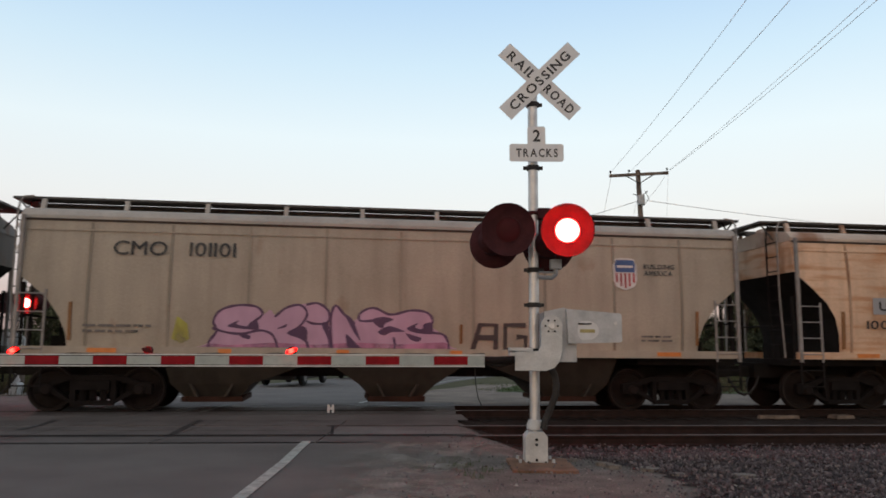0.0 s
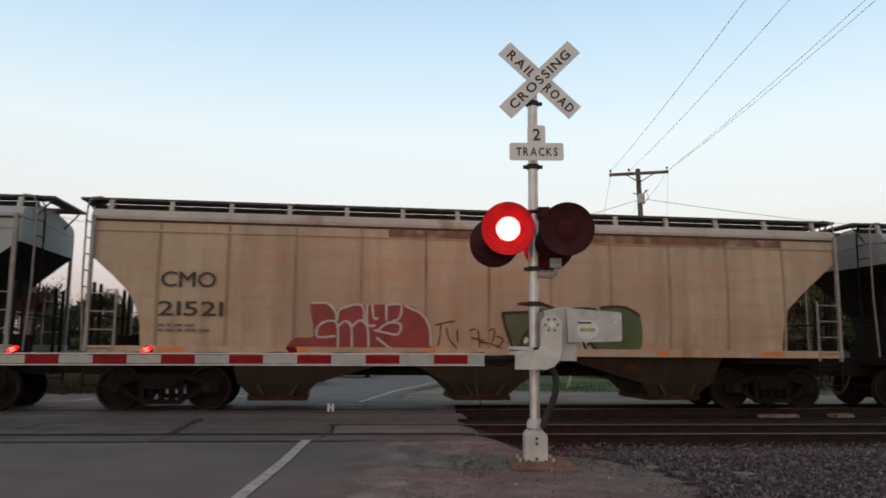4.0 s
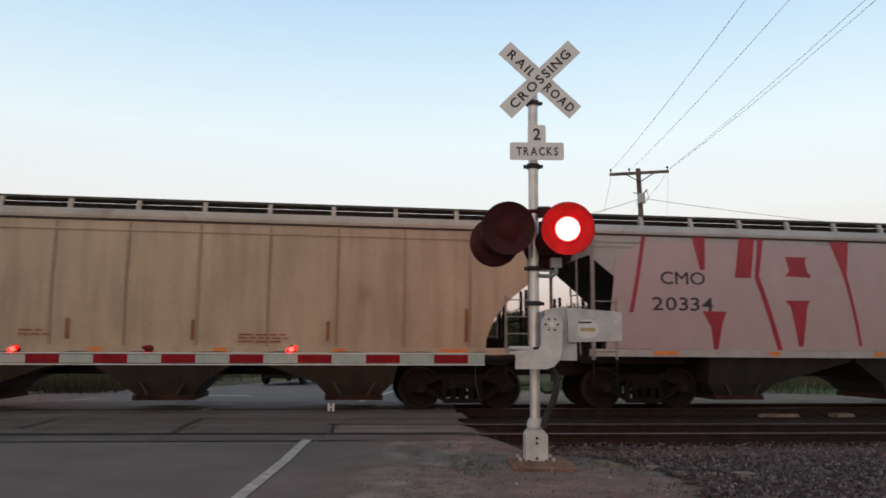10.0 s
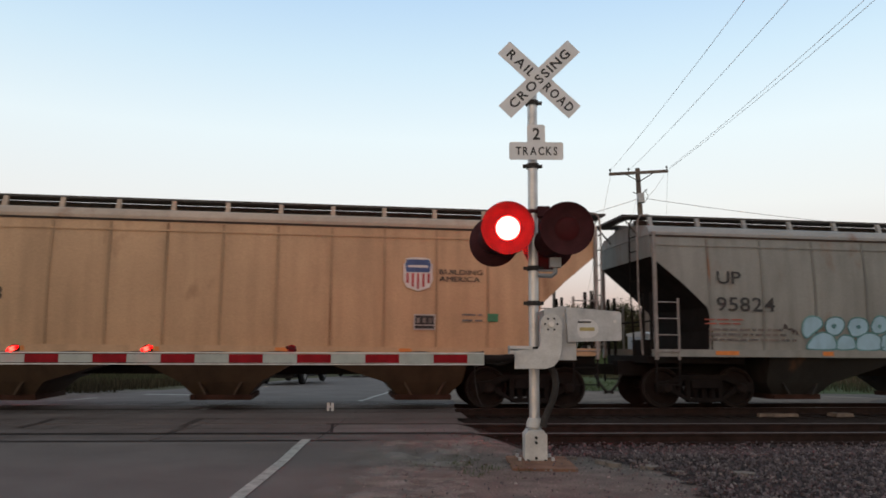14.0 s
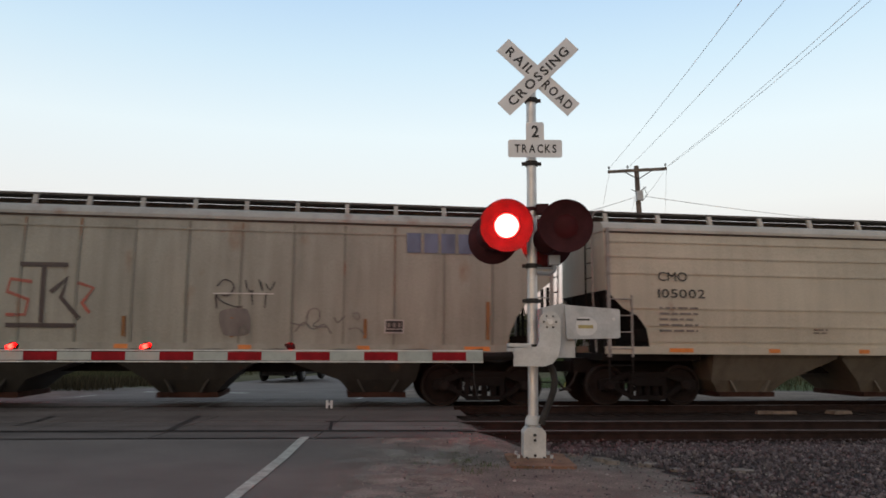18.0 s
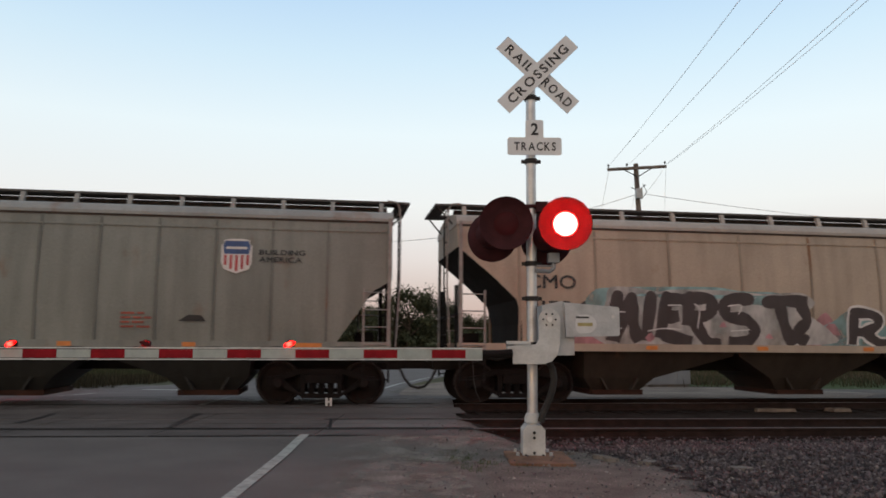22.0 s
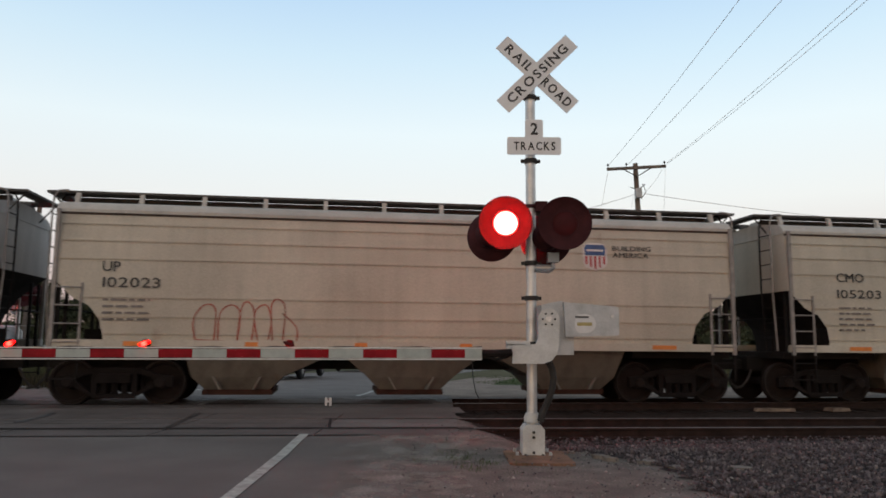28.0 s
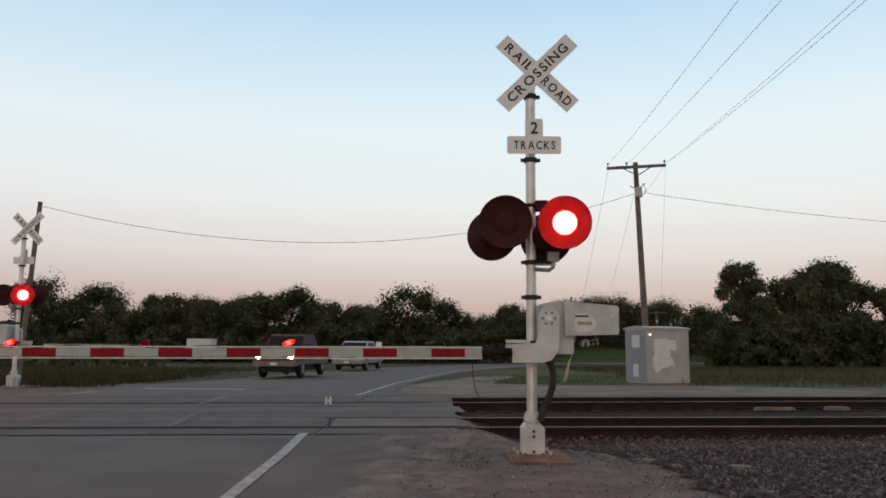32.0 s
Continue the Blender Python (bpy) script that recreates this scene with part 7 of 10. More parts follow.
lettered(1, (("CMO", 1.79, 3.17, 1.05, 0.29), ("101101", 3.27, 3.17, 0.92, 0.29)))
shield(car[1], 12.55, 3.0, False, 0.54, 0.72)
building_words(car[1], 12.98, 2.98, 0.72)
paint(car[1], LILAC, 0.002, ((3.73, 1.23), (3.73, 1.43), (3.87, 1.65), (3.8, 1.84), (3.86, 2.02), (4.07, 2.14), (4.41, 2.19), (4.67, 2.15), (4.8, 2.01), (4.93, 2.1), (5.04, 1.99), (5.23, 2.15), (5.49, 2.22), (5.93, 2.24), (6.11, 2.12), (6.17, 1.96), (6.25, 2.2), (6.38, 2.05), (6.65, 1.9), (6.78, 2.08), (7.05, 2.16), (7.33, 2.05), (7.55, 2.05), (7.82, 2.12), (8.14, 2.1), (8.29, 1.92), (8.29, 1.77), (8.52, 1.63), (8.64, 1.41), (8.65, 1.25)))
paint(car[1], FUCHSIA, 0.003, ((3.73, 1.21), (3.74, 1.4), (4.14, 1.38), (5.04, 1.43), (5.87, 1.4), (6.67, 1.45), (7.57, 1.42), (8.52, 1.47), (8.63, 1.36), (8.64, 1.25)))
paint(car[1], VIOLET, 0.0042, ((4.08, 1.76), (4.31, 1.88), (4.27, 1.8), (4.47, 1.76), (4.53, 1.83), (4.66, 1.9), (4.71, 1.7), (4.47, 1.7), (4.26, 1.72)))
paint(car[1], VIOLET, 0.0042, ((4.3, 1.61), (4.41, 1.62), (4.55, 1.57), (4.53, 1.5), (4.39, 1.53)))
paint(car[1], VIOLET, 0.0042, ((5.27, 1.63), (5.55, 1.78), (5.68, 1.71), (5.68, 1.46), (5.52, 1.53)))
paint(car[1], VIOLET, 0.0042, ((5.07, 1.71), (5.27, 1.82), (5.25, 1.75)))
paint(car[1], VIOLET, 0.0042, ((5.97, 1.83), (6.12, 1.83), (6.17, 1.25), (6.1, 1.54)))
paint(car[1], VIOLET, 0.0042, ((6.45, 2.03), (6.61, 1.92), (6.78, 1.5), (6.66, 1.63), (6.54, 1.83)))
paint(car[1], VIOLET, 0.0042, ((6.48, 1.63), (6.85, 1.25), (6.56, 1.25)))
paint(car[1], VIOLET, 0.0042, ((7.01, 1.93), (7.24, 1.99), (7.46, 1.94), (7.28, 1.84), (7.24, 1.75), (7.11, 1.8)))
paint(car[1], VIOLET, 0.0042, ((7.13, 1.68), (7.38, 1.8), (7.7, 1.69), (7.42, 1.67), (7.27, 1.6)))
paint(car[1], VIOLET, 0.0042, ((7.74, 1.76), (7.97, 1.87), (7.92, 1.78), (8.06, 1.74), (8.1, 1.85), (8.26, 1.88), (8.29, 1.65), (8.02, 1.65), (7.83, 1.69)))
paint(car[1], VIOLET, 0.0042, ((7.72, 1.65), (7.93, 1.6), (8.06, 1.56), (8, 1.48), (7.84, 1.51)))
brush(car[1], VIOLET, 0.05, 0.0055, ((3.81, 1.71), (4.09, 1.63), (4.39, 1.61), (4.73, 1.68), (4.95, 1.62), (5.06, 1.46), (5.11, 1.24)))
brush(car[1], VIOLET, 0.05, 0.0055, ((3.73, 1.23), (3.73, 1.43), (3.88, 1.66), (3.81, 1.84), (3.9, 2.04), (4.11, 2.15), (4.41, 2.19), (4.67, 2.15), (4.78, 2.01), (4.64, 1.88)))
brush(car[1], VIOLET, 0.05, 0.0055, ((5.04, 1.97), (5.24, 2.14), (5.5, 2.21), (5.65, 2.11), (5.66, 1.96), (5.51, 1.75), (5.29, 1.62)))
brush(car[1], VIOLET, 0.05, 0.0055, ((5.67, 2.22), (5.89, 2.25), (6.09, 2.12), (6.14, 1.96), (6.06, 1.84), (5.81, 1.83), (5.67, 1.88)))
brush(car[1], VIOLET, 0.05, 0.0055, ((6.2, 1.25), (6.16, 1.92), (6.25, 2.21), (6.43, 2.03), (6.66, 1.84)))
brush(car[1], VIOLET, 0.05, 0.0055, ((7.06, 1.91), (6.77, 1.9), (6.75, 2.04), (6.92, 2.15), (7.1, 2.16), (7.33, 2.05), (7.51, 2.05), (7.82, 2.13), (8.14, 2.1), (8.28, 1.95), (8.24, 1.74)))
brush(car[1], VIOLET, 0.05, 0.0055, ((8.29, 1.67), (8.52, 1.63), (8.62, 1.47), (8.65, 1.26)))
brush(car[1], VIOLET, 0.05, 0.0055, ((7.47, 1.55), (7.5, 1.4), (7.46, 1.25)))
brush(car[1], VIOLET, 0.05, 0.0055, ((5.68, 1.46), (5.74, 1.24)))
stroke(car[1], [[(9.15, 1.3), (9.3, 1.85), (9.65, 1.85), (9.65, 1.3)], [(9.25, 1.58), (9.65, 1.58)], [(10.3, 1.85), (9.85, 1.85), (9.85, 1.33), (10.3, 1.33), (10.3, 1.6), (10.1, 1.6)]], SOOT, 0.1)
blob(car[1], [(3.0, 1.5), (3.1, 1.95), (3.3, 1.8), (3.35, 1.5), (3.2, 1.4)], spray("spray_lemon", (0.45, 0.42, 0.08), 0.75, 3))
for x in (1.05, 6.15, 10.9, 14.2, 8.9):
    part("orange_post", Shape().box(x - 0.03, x + 0.03, SIDE_Y - 0.03, SIDE_Y - 0.002, 1.45, 2.2 if x in (1.05, 14.2) else 1.85), OCHRE, car[1], "orange grab iron")
bars(car[1], 12.9, 1.62, 0.8, 2, STENCIL_GREY, 0.04, 0.09, 1)
bars(car[1], 1.3, 1.72, 1.3, 2, STENCIL_GREY, 0.05, 0.11, 5)

part("patch_panel", Shape().box(1.9, 2.72, STENCIL_Y - 0.001, STENCIL_Y + 0.002, 2.2, 2.58), spray("patch_grey", (0.36, 0.36, 0.37), 0.1, 5), car[2], "grey paint patch")
stencil(car[2], "UP", 2.05, 2.29, 0.21, 0.46, DECAL_BLACK, 0.02)
lettered(2, (("100148", 1.72, 1.87, 1.15, 0.19),))
paint(car[2], STONY, 0.002, ((7.23, 1.25), (7.18, 1.56), (7.45, 1.79), (7.44, 1.97), (7.63, 1.99), (7.67, 2.18), (7.94, 2.23), (8.26, 1.92), (8.25, 2.15), (8.76, 2.2), (9.05, 2.01), (9.44, 1.99), (9.65, 1.9), (9.72, 2.12), (10.17, 2.18), (10.17, 1.98), (10.94, 2.2), (11.19, 2), (11.4, 1.76), (11.52, 1.56), (11.36, 1.28)))
paint(car[2], LEAFY, 0.003, ((6.76, 1.71), (7.22, 1.81), (7.41, 1.73), (7.07, 1.58)))
paint(car[2], SOOT_THIN, 0.0035, ((8.6, 1.73), (8.73, 1.83), (8.87, 1.73), (8.76, 1.46), (8.64, 1.61)))
paint(car[2], SOOT_THIN, 0.0035, ((9.37, 1.56), (9.71, 1.6), (9.62, 1.39), (9.46, 1.42)))
paint(car[2], SOOT_THIN, 0.0035, ((10.62, 1.77), (11.02, 1.86), (11.56, 1.74), (11.52, 1.56), (11.15, 1.64), (10.94, 1.76)))
paint(car[2], SOOT_THIN, 0.0035, ((10.6, 1.55), (11.03, 1.58), (10.75, 1.47)))
paint(car[2], SOOT_THIN, 0.0035, ((7.59, 1.66), (7.84, 1.7), (8.11, 1.59), (7.92, 1.45), (7.65, 1.52)))
paint(car[2], SOOT_THIN, 0.0035, ((7.22, 1.5), (7.53, 1.56), (7.85, 1.33), (7.23, 1.25)))
brush(car[2], SOOT, 0.045, 0.005, ((7.45, 1.75), (7.46, 1.97), (7.95, 1.97), (7.99, 1.88), (7.87, 1.72)))
brush(car[2], SOOT, 0.045, 0.005, ((7.63, 2.03), (7.67, 2.16), (7.92, 2.23), (8.1, 2), (8.3, 1.84), (8.22, 1.72)))
brush(car[2], SOOT, 0.045, 0.005, ((8.3, 1.74), (8.42, 1.96), (8.73, 1.98), (9.05, 2.01), (9.13, 1.83)))
brush(car[2], SOOT, 0.045, 0.005, ((9.13, 1.93), (9.44, 1.99), (9.45, 1.78)))
brush(car[2], SOOT, 0.045, 0.005, ((9.65, 1.78), (9.72, 2.12), (10.17, 2.18), (10.17, 2), (9.76, 1.98)))
brush(car[2], SOOT, 0.045, 0.005, ((9.93, 1.94), (10.37, 2.01), (10.94, 2.2), (11.08, 2.08)))
brush(car[2], SOOT, 0.045, 0.005, ((8.57, 1.88), (8.54, 1.61), (8.78, 1.34)))
brush(car[2], SOOT, 0.045, 0.005, ((11.11, 2.02), (11.35, 2.04), (11.4, 1.84)))
panel_box(car[2], 12.77, 1.49, 0.43, 0.22)
for x in (1.15, 5.3, 9.8, 11.6, 15.1):
    part("orange_post", Shape().box(x - 0.04, x + 0.04, SIDE_Y - 0.03, SIDE_Y - 0.002, 1.4, 2.25 if x in (1.15, 15.1) else 1.85), OCHRE, car[2], "orange grab iron")
dark_rust = spray("spray_dark_rust", (0.12, 0.05, 0.03), 0.85, 2)
for x, z, w, h in ((2.9, 1.62, 0.5, 0.14), (3.7, 1.55, 0.7, 0.1), (4.6, 1.66, 0.5, 0.2), (5.5, 1.58, 0.5, 0.12), (6.2, 1.7, 0.35, 0.16), (6.9, 1.6, 0.4, 0.1)):
    paint(car[2], dark_rust, 0.002, [(x, z), (x + w * 0.5, z - h * 0.4), (x + w, z + h * 0.2), (x + w * 0.8, z + h), (x + w * 0.3, z + h * 0.6)])
stroke(car[2], scribble(6, 13.8, 1.5, 1.0, 0.35, 14), BRICKY, 0.06)

RUSTY = spray("rust_patch", (0.20, 0.085, 0.045), 1.0, 31)
for n, a, b, z0, z1 in ((3, 0.4, 6.0, 3.66, 3.84), (3, 8.2, 13.5, 3.64, 3.83), (6, 12.0, 16.0, 3.6, 3.84), (7, 0.5, 9.0, 3.68, 3.84), (4, 6.0, 15.0, 3.66, 3.84)):
    blob(car[n], [(a, z0), (b, z0), (b, z1), (a, z1)], RUSTY, -0.0012, "rust along the upper side")
lettered(3, (("CMO", 2.18, 2.73, 1.0, 0.31), ("20354", 1.96, 2.17, 1.42, 0.3)))
paint(car[3], LEAFY, 0.002, ((5.38, 2.52), (6.31, 2.11), (6.52, 2.57), (6.73, 2.55), (6.76, 2.2), (7.08, 2.03), (7, 1.82), (6.85, 1.32), (5.14, 1.3), (5.13, 1.64), (5.3, 1.89), (5.61, 1.94), (5.41, 1.98)))
paint(car[3], SAGE, 0.0028, ((5.5, 2.41), (6.09, 2.15), (5.83, 2.01), (5.51, 2.12)))
paint(car[3], SAGE, 0.0028, ((5.23, 1.37), (5.26, 1.68), (5.48, 1.82), (5.79, 1.8), (5.66, 1.64), (5.54, 1.37)))
paint(car[3], INK, 0.0036, ((5.67, 1.49), (5.8, 1.6), (5.98, 1.51), (6, 1.43)))
paint(car[3], INK, 0.0036, ((6.43, 1.88), (6.63, 1.86), (6.62, 1.52), (6.51, 1.52)))
paint(car[3], PALE_GREEN, 0.0024, ((7.89, 2.52), (8.66, 2.56), (8.66, 1.31), (7.42, 1.34), (7.5, 1.85), (7.81, 2.08)))
paint(car[3], LEAFY, 0.003, ((7.49, 1.89), (7.9, 2.22), (8.54, 2.37), (8.59, 2.23), (8.05, 1.86), (7.91, 1.67), (7.5, 1.69)))
paint(car[3], INK, 0.0036, ((8, 1.79), (8.64, 2.1), (8.65, 2), (8.23, 1.83)))
paint(car[3], NAVY, 0.0026, ((8.78, 2.54), (9.91, 2.66), (9.92, 1.83), (10.16, 1.84), (10.45, 1.98), (10.44, 1.3), (8.8, 1.29)))
paint(car[3], PALE, 0.0032, ((9.08, 2.51), (9.84, 2.54), (9.87, 2.25), (9.11, 2.24)))
paint(car[3], VIOLET, 0.0036, ((9.09, 2.24), (9.89, 2.18), (9.9, 2), (9.11, 2.06)))
paint(car[3], VIOLET, 0.0036, ((9.09, 1.8), (9.78, 1.74), (9.69, 1.62), (9.12, 1.59)))
paint(car[3], LAVENDER, 0.004, ((6.75, 2.5), (6.88, 2.55), (7.28, 2.3), (7.43, 2.66), (7.8, 2.52), (7.67, 2.13), (7.45, 1.92), (7.33, 1.32), (6.9, 1.38), (7.04, 1.84), (7.08, 2.03), (6.76, 2.2)))
brush(car[3], INK, 0.085, 0.0055, ((5.41, 1.93), (5.38, 2.54), (5.99, 2.28), (6.31, 2.08), (6.5, 2.54), (6.72, 2.57)))
brush(car[3], INK, 0.085, 0.0055, ((5.41, 1.96), (5.96, 1.92), (6.08, 1.56)))
brush(car[3], INK, 0.085, 0.0055, ((5.14, 1.3), (5.16, 1.66), (5.39, 1.89), (5.7, 1.92), (5.97, 1.74)))
brush(car[3], INK, 0.085, 0.0055, ((7.38, 2.68), (7.84, 2.6), (8.66, 2.6), (9.91, 2.71)))
brush(car[3], INK, 0.085, 0.0055, ((7.84, 2.55), (7.76, 2.22), (7.45, 1.87), (7.35, 1.34)))
brush(car[3], INK, 0.085, 0.0055, ((8.73, 1.31), (8.7, 2.59)))
brush(car[3], INK, 0.085, 0.0055, ((9.91, 2.69), (9.95, 1.86), (10.16, 1.84), (10.47, 1.98), (10.44, 1.3)))
brush(car[3], VIOLET, 0.06, 0.0062, ((6.76, 2.2), (6.75, 2.53), (7.28, 2.3), (7.4, 2.68)))
brush(car[3], VIOLET, 0.06, 0.0062, ((6.76, 2.18), (7.08, 2.03), (6.87, 1.38)))
brush(car[3], VIOLET, 0.06, 0.0062, ((7.8, 2.52), (7.67, 2.13), (7.45, 1.92)))
brush(car[3], SOOT, 0.03, 0.004, ((10.53, 2.39), (10.39, 2.33), (10.53, 2.27), (10.49, 2.17), (10.39, 2.19)))
brush(car[3], SOOT, 0.03, 0.004, ((10.61, 2.25), (10.65, 2.18), (10.69, 2.26), (10.61, 2.27)))
brush(car[3], SOOT, 0.03, 0.004, ((10.74, 2.37), (10.77, 2.16), (10.88, 2.22), (10.78, 2.28), (10.86, 2.36)))
brush(car[3], SOOT, 0.03, 0.004, ((10.94, 2.36), (10.96, 2.16)))
brush(car[3], SOOT, 0.03, 0.004, ((11.02, 2.36), (10.94, 2.26), (11.1, 2.18), (11.22, 2.22)))
brush(car[3], SOOT, 0.03, 0.004, ((10.55, 2.06), (10.52, 1.96), (10.64, 1.9), (10.69, 2.02), (10.57, 2.06)))
brush(car[3], SOOT, 0.03, 0.004, ((10.71, 2.04), (10.75, 1.9), (10.99, 1.95)))
brush(car[3], SOOT, 0.03, 0.004, ((10.66, 1.75), (10.7, 1.63)))
brush(car[3], SOOT, 0.03, 0.004, ((10.91, 1.75), (10.99, 1.75), (10.95, 1.65)))
brush(car[3], SOOT, 0.03, 0.004, ((11.17, 1.73), (11.09, 1.64), (11.17, 1.62), (11.17, 1.7)))
brush(car[3], BRICKY, 0.035, 0.0045, ((11.1, 1.97), (11.3, 2.05), (11.38, 1.95), (11.22, 1.93), (11.5, 1.95), (11.51, 2.07)))
brush(car[3], BRICKY, 0.035, 0.0045, ((11.97, 2.04), (12.09, 2.04), (12.13, 1.92), (12.01, 1.9), (11.97, 2), (12.25, 2.02), (12.33, 1.93), (12.41, 2.05), (12.49, 1.93), (12.46, 1.77), (12.58, 1.61)))
brush(car[3], BRICKY, 0.035, 0.0045, ((11.5, 1.84), (11.34, 1.87), (11.32, 1.74), (11.5, 1.68), (11.62, 1.58), (11.47, 1.52), (11.29, 1.56)))
brush(car[3], BRICKY, 0.035, 0.0045, ((11.62, 1.72), (11.78, 1.76), (11.86, 1.64), (12.02, 1.67), (11.96, 1.53)))
brush(car[3], BRICKY, 0.035, 0.0045, ((12.06, 1.76), (12.08, 1.53), (12.26, 1.57), (12.18, 1.69), (12.22, 1.79)))
shield(car[3], 12.95, 3.0, True, 0.56, 0.66)
panel_box(car[3], 13.35, 1.68, 0.43, 0.27)

lettered(4, (("CMO", 1.42, 2.52, 1.08, 0.31), ("21521", 1.39, 1.94, 1.27, 0.29)))
paint(car[4], BRICKRED, 0.002, ((4.11, 1.23), (4.1, 1.51), (4.49, 1.56), (4.4, 2.19), (4.57, 2.23), (4.79, 2.21), (4.94, 2.09), (5.22, 2.2), (5.48, 2.2), (6.01, 2.23), (6.28, 2.22), (6.54, 2.18), (6.76, 1.99), (6.89, 1.75), (6.92, 1.37), (6.9, 1.24)))
brush(car[4], ROSE, 0.045, 0.0045, ((4.94, 1.89), (4.92, 2.05), (4.75, 2.23), (4.44, 2.23)))
brush(car[4], ROSE, 0.045, 0.0045, ((4.96, 1.89), (5, 2.09), (5.27, 2.2), (5.48, 2.18), (5.52, 1.85)))
brush(car[4], ROSE, 0.045, 0.0045, ((5.57, 2.21), (5.59, 1.81), (5.76, 1.79)))
brush(car[4], ROSE, 0.045, 0.0045, ((5.68, 2.21), (5.72, 1.94), (5.81, 1.94)))
brush(car[4], ROSE, 0.045, 0.0045, ((5.97, 2.21), (5.98, 1.88)))
brush(car[4], ROSE, 0.045, 0.0045, ((6.01, 2.22), (6.28, 2.22), (6.25, 1.95), (6.1, 1.88)))
brush(car[4], ROSE, 0.045, 0.0045, ((4.92, 1.56), (4.57, 1.54), (4.57, 1.74), (4.74, 1.86), (4.96, 1.81), (4.99, 1.27)))
brush(car[4], ROSE, 0.045, 0.0045, ((4.98, 1.76), (5.13, 1.87), (5.26, 1.73), (5.27, 1.26)))
brush(car[4], ROSE, 0.045, 0.0045, ((5.28, 1.77), (5.44, 1.89), (5.59, 1.73), (5.62, 1.26)))
brush(car[4], ROSE, 0.045, 0.0045, ((5.74, 1.69), (5.96, 1.64), (6.23, 1.61), (6.27, 1.82), (6.01, 1.84), (5.79, 1.67)))
brush(car[4], ROSE, 0.045, 0.0045, ((5.79, 1.53), (6.01, 1.36), (6.23, 1.23)))
brush(car[4], ROSE, 0.045, 0.0045, ((6.37, 2.2), (6.72, 2.03), (6.89, 1.75), (6.92, 1.37)))
paint(car[4], OLIVE, 0.002, ((8.46, 2.08), (9.13, 2.11), (9.27, 2.2), (9.6, 2.18), (9.69, 2.07), (9.66, 1.82), (9.4, 1.52), (9.45, 1.27), (8.9, 1.26), (8.66, 1.51)))
paint(car[4], PALE, 0.0022, ((9.45, 1.48), (9.63, 1.63), (9.87, 1.44), (9.97, 1.25), (9.48, 1.24)))
paint(car[4], PALE, 0.0022, ((9.71, 2.03), (9.97, 2.04), (10.1, 1.57), (10.01, 1.4), (9.73, 1.69)))
paint(car[4], PALE, 0.0028, ((9.97, 2.16), (10.61, 2.13), (10.39, 1.48), (10.25, 1.31), (10.06, 1.87)))
paint(car[4], OLIVE, 0.0024, ((10.64, 2.22), (11.17, 2.25), (11.54, 2.06), (11.53, 1.3), (10.58, 1.28), (10.41, 1.48), (10.58, 1.79)))
paint(car[4], CHALK, 0.004, ((9.08, 1.79), (9.17, 1.88), (9.26, 1.81), (9.22, 1.71), (9.1, 1.68)))
paint(car[4], CHALK, 0.004, ((8.89, 1.51), (8.98, 1.58), (9.05, 1.51), (8.96, 1.44)))
brush(car[4], INK, 0.06, 0.005, ((8.46, 2.08), (9.41, 2.11), (9.22, 1.94), (8.94, 1.6), (8.87, 1.34)))
brush(car[4], INK, 0.06, 0.005, ((8.46, 2.08), (8.52, 1.81), (8.71, 1.3)))
brush(car[4], INK, 0.06, 0.005, ((8.81, 2.28), (9.19, 2.3), (9.65, 2.16), (9.71, 1.86), (9.63, 1.63), (9.4, 1.52)))
brush(car[4], INK, 0.06, 0.005, ((9.71, 2.03), (9.92, 2.06), (10.06, 1.87), (10.32, 1.31)))
brush(car[4], INK, 0.06, 0.005, ((9.97, 2.19), (10.61, 2.13), (10.34, 1.4)))
brush(car[4], INK, 0.06, 0.005, ((9.63, 1.71), (9.87, 1.44), (9.99, 1.25)))
brush(car[4], INK, 0.06, 0.005, ((10.64, 2.23), (11.17, 2.25), (11.54, 2.06)))
brush(car[4], INK, 0.06, 0.005, ((10.58, 1.83), (10.41, 1.51), (10.58, 1.29)))
brush(car[4], SOOT, 0.03, 0.0045, ((7.01, 1.81), (7.25, 1.87), (7.43, 1.9)))
brush(car[4], SOOT, 0.03, 0.0045, ((7.12, 1.83), (7.12, 1.62), (7.08, 1.37)))
brush(car[4], SOOT, 0.03, 0.0045, ((7.25, 1.75), (7.3, 1.54), (7.48, 1.33)))
brush(car[4], SOOT, 0.03, 0.0045, ((7.48, 1.71), (7.5, 1.46)))
brush(car[4], SOOT, 0.03, 0.0045, ((7.75, 1.71), (7.88, 1.74)))
brush(car[4], SOOT, 0.03, 0.0045, ((7.79, 1.55), (8.07, 1.49)))
brush(car[4], SOOT, 0.03, 0.0045, ((7.93, 1.71), (7.98, 1.34)))
brush(car[4], SOOT, 0.03, 0.0045, ((8.16, 1.7), (8.29, 1.74), (8.25, 1.47)))
brush(car[4], SOOT, 0.03, 0.0045, ((8.34, 1.59), (8.48, 1.51), (8.34, 1.34)))
brush(car[4], SOOT, 0.03, 0.0045, ((7.98, 1.46), (8.25, 1.42), (8.57, 1.26)))
bars(car[4], 1.4, 1.72, 1.0, 2, STENCIL_GREY, 0.05, 0.1, 7)

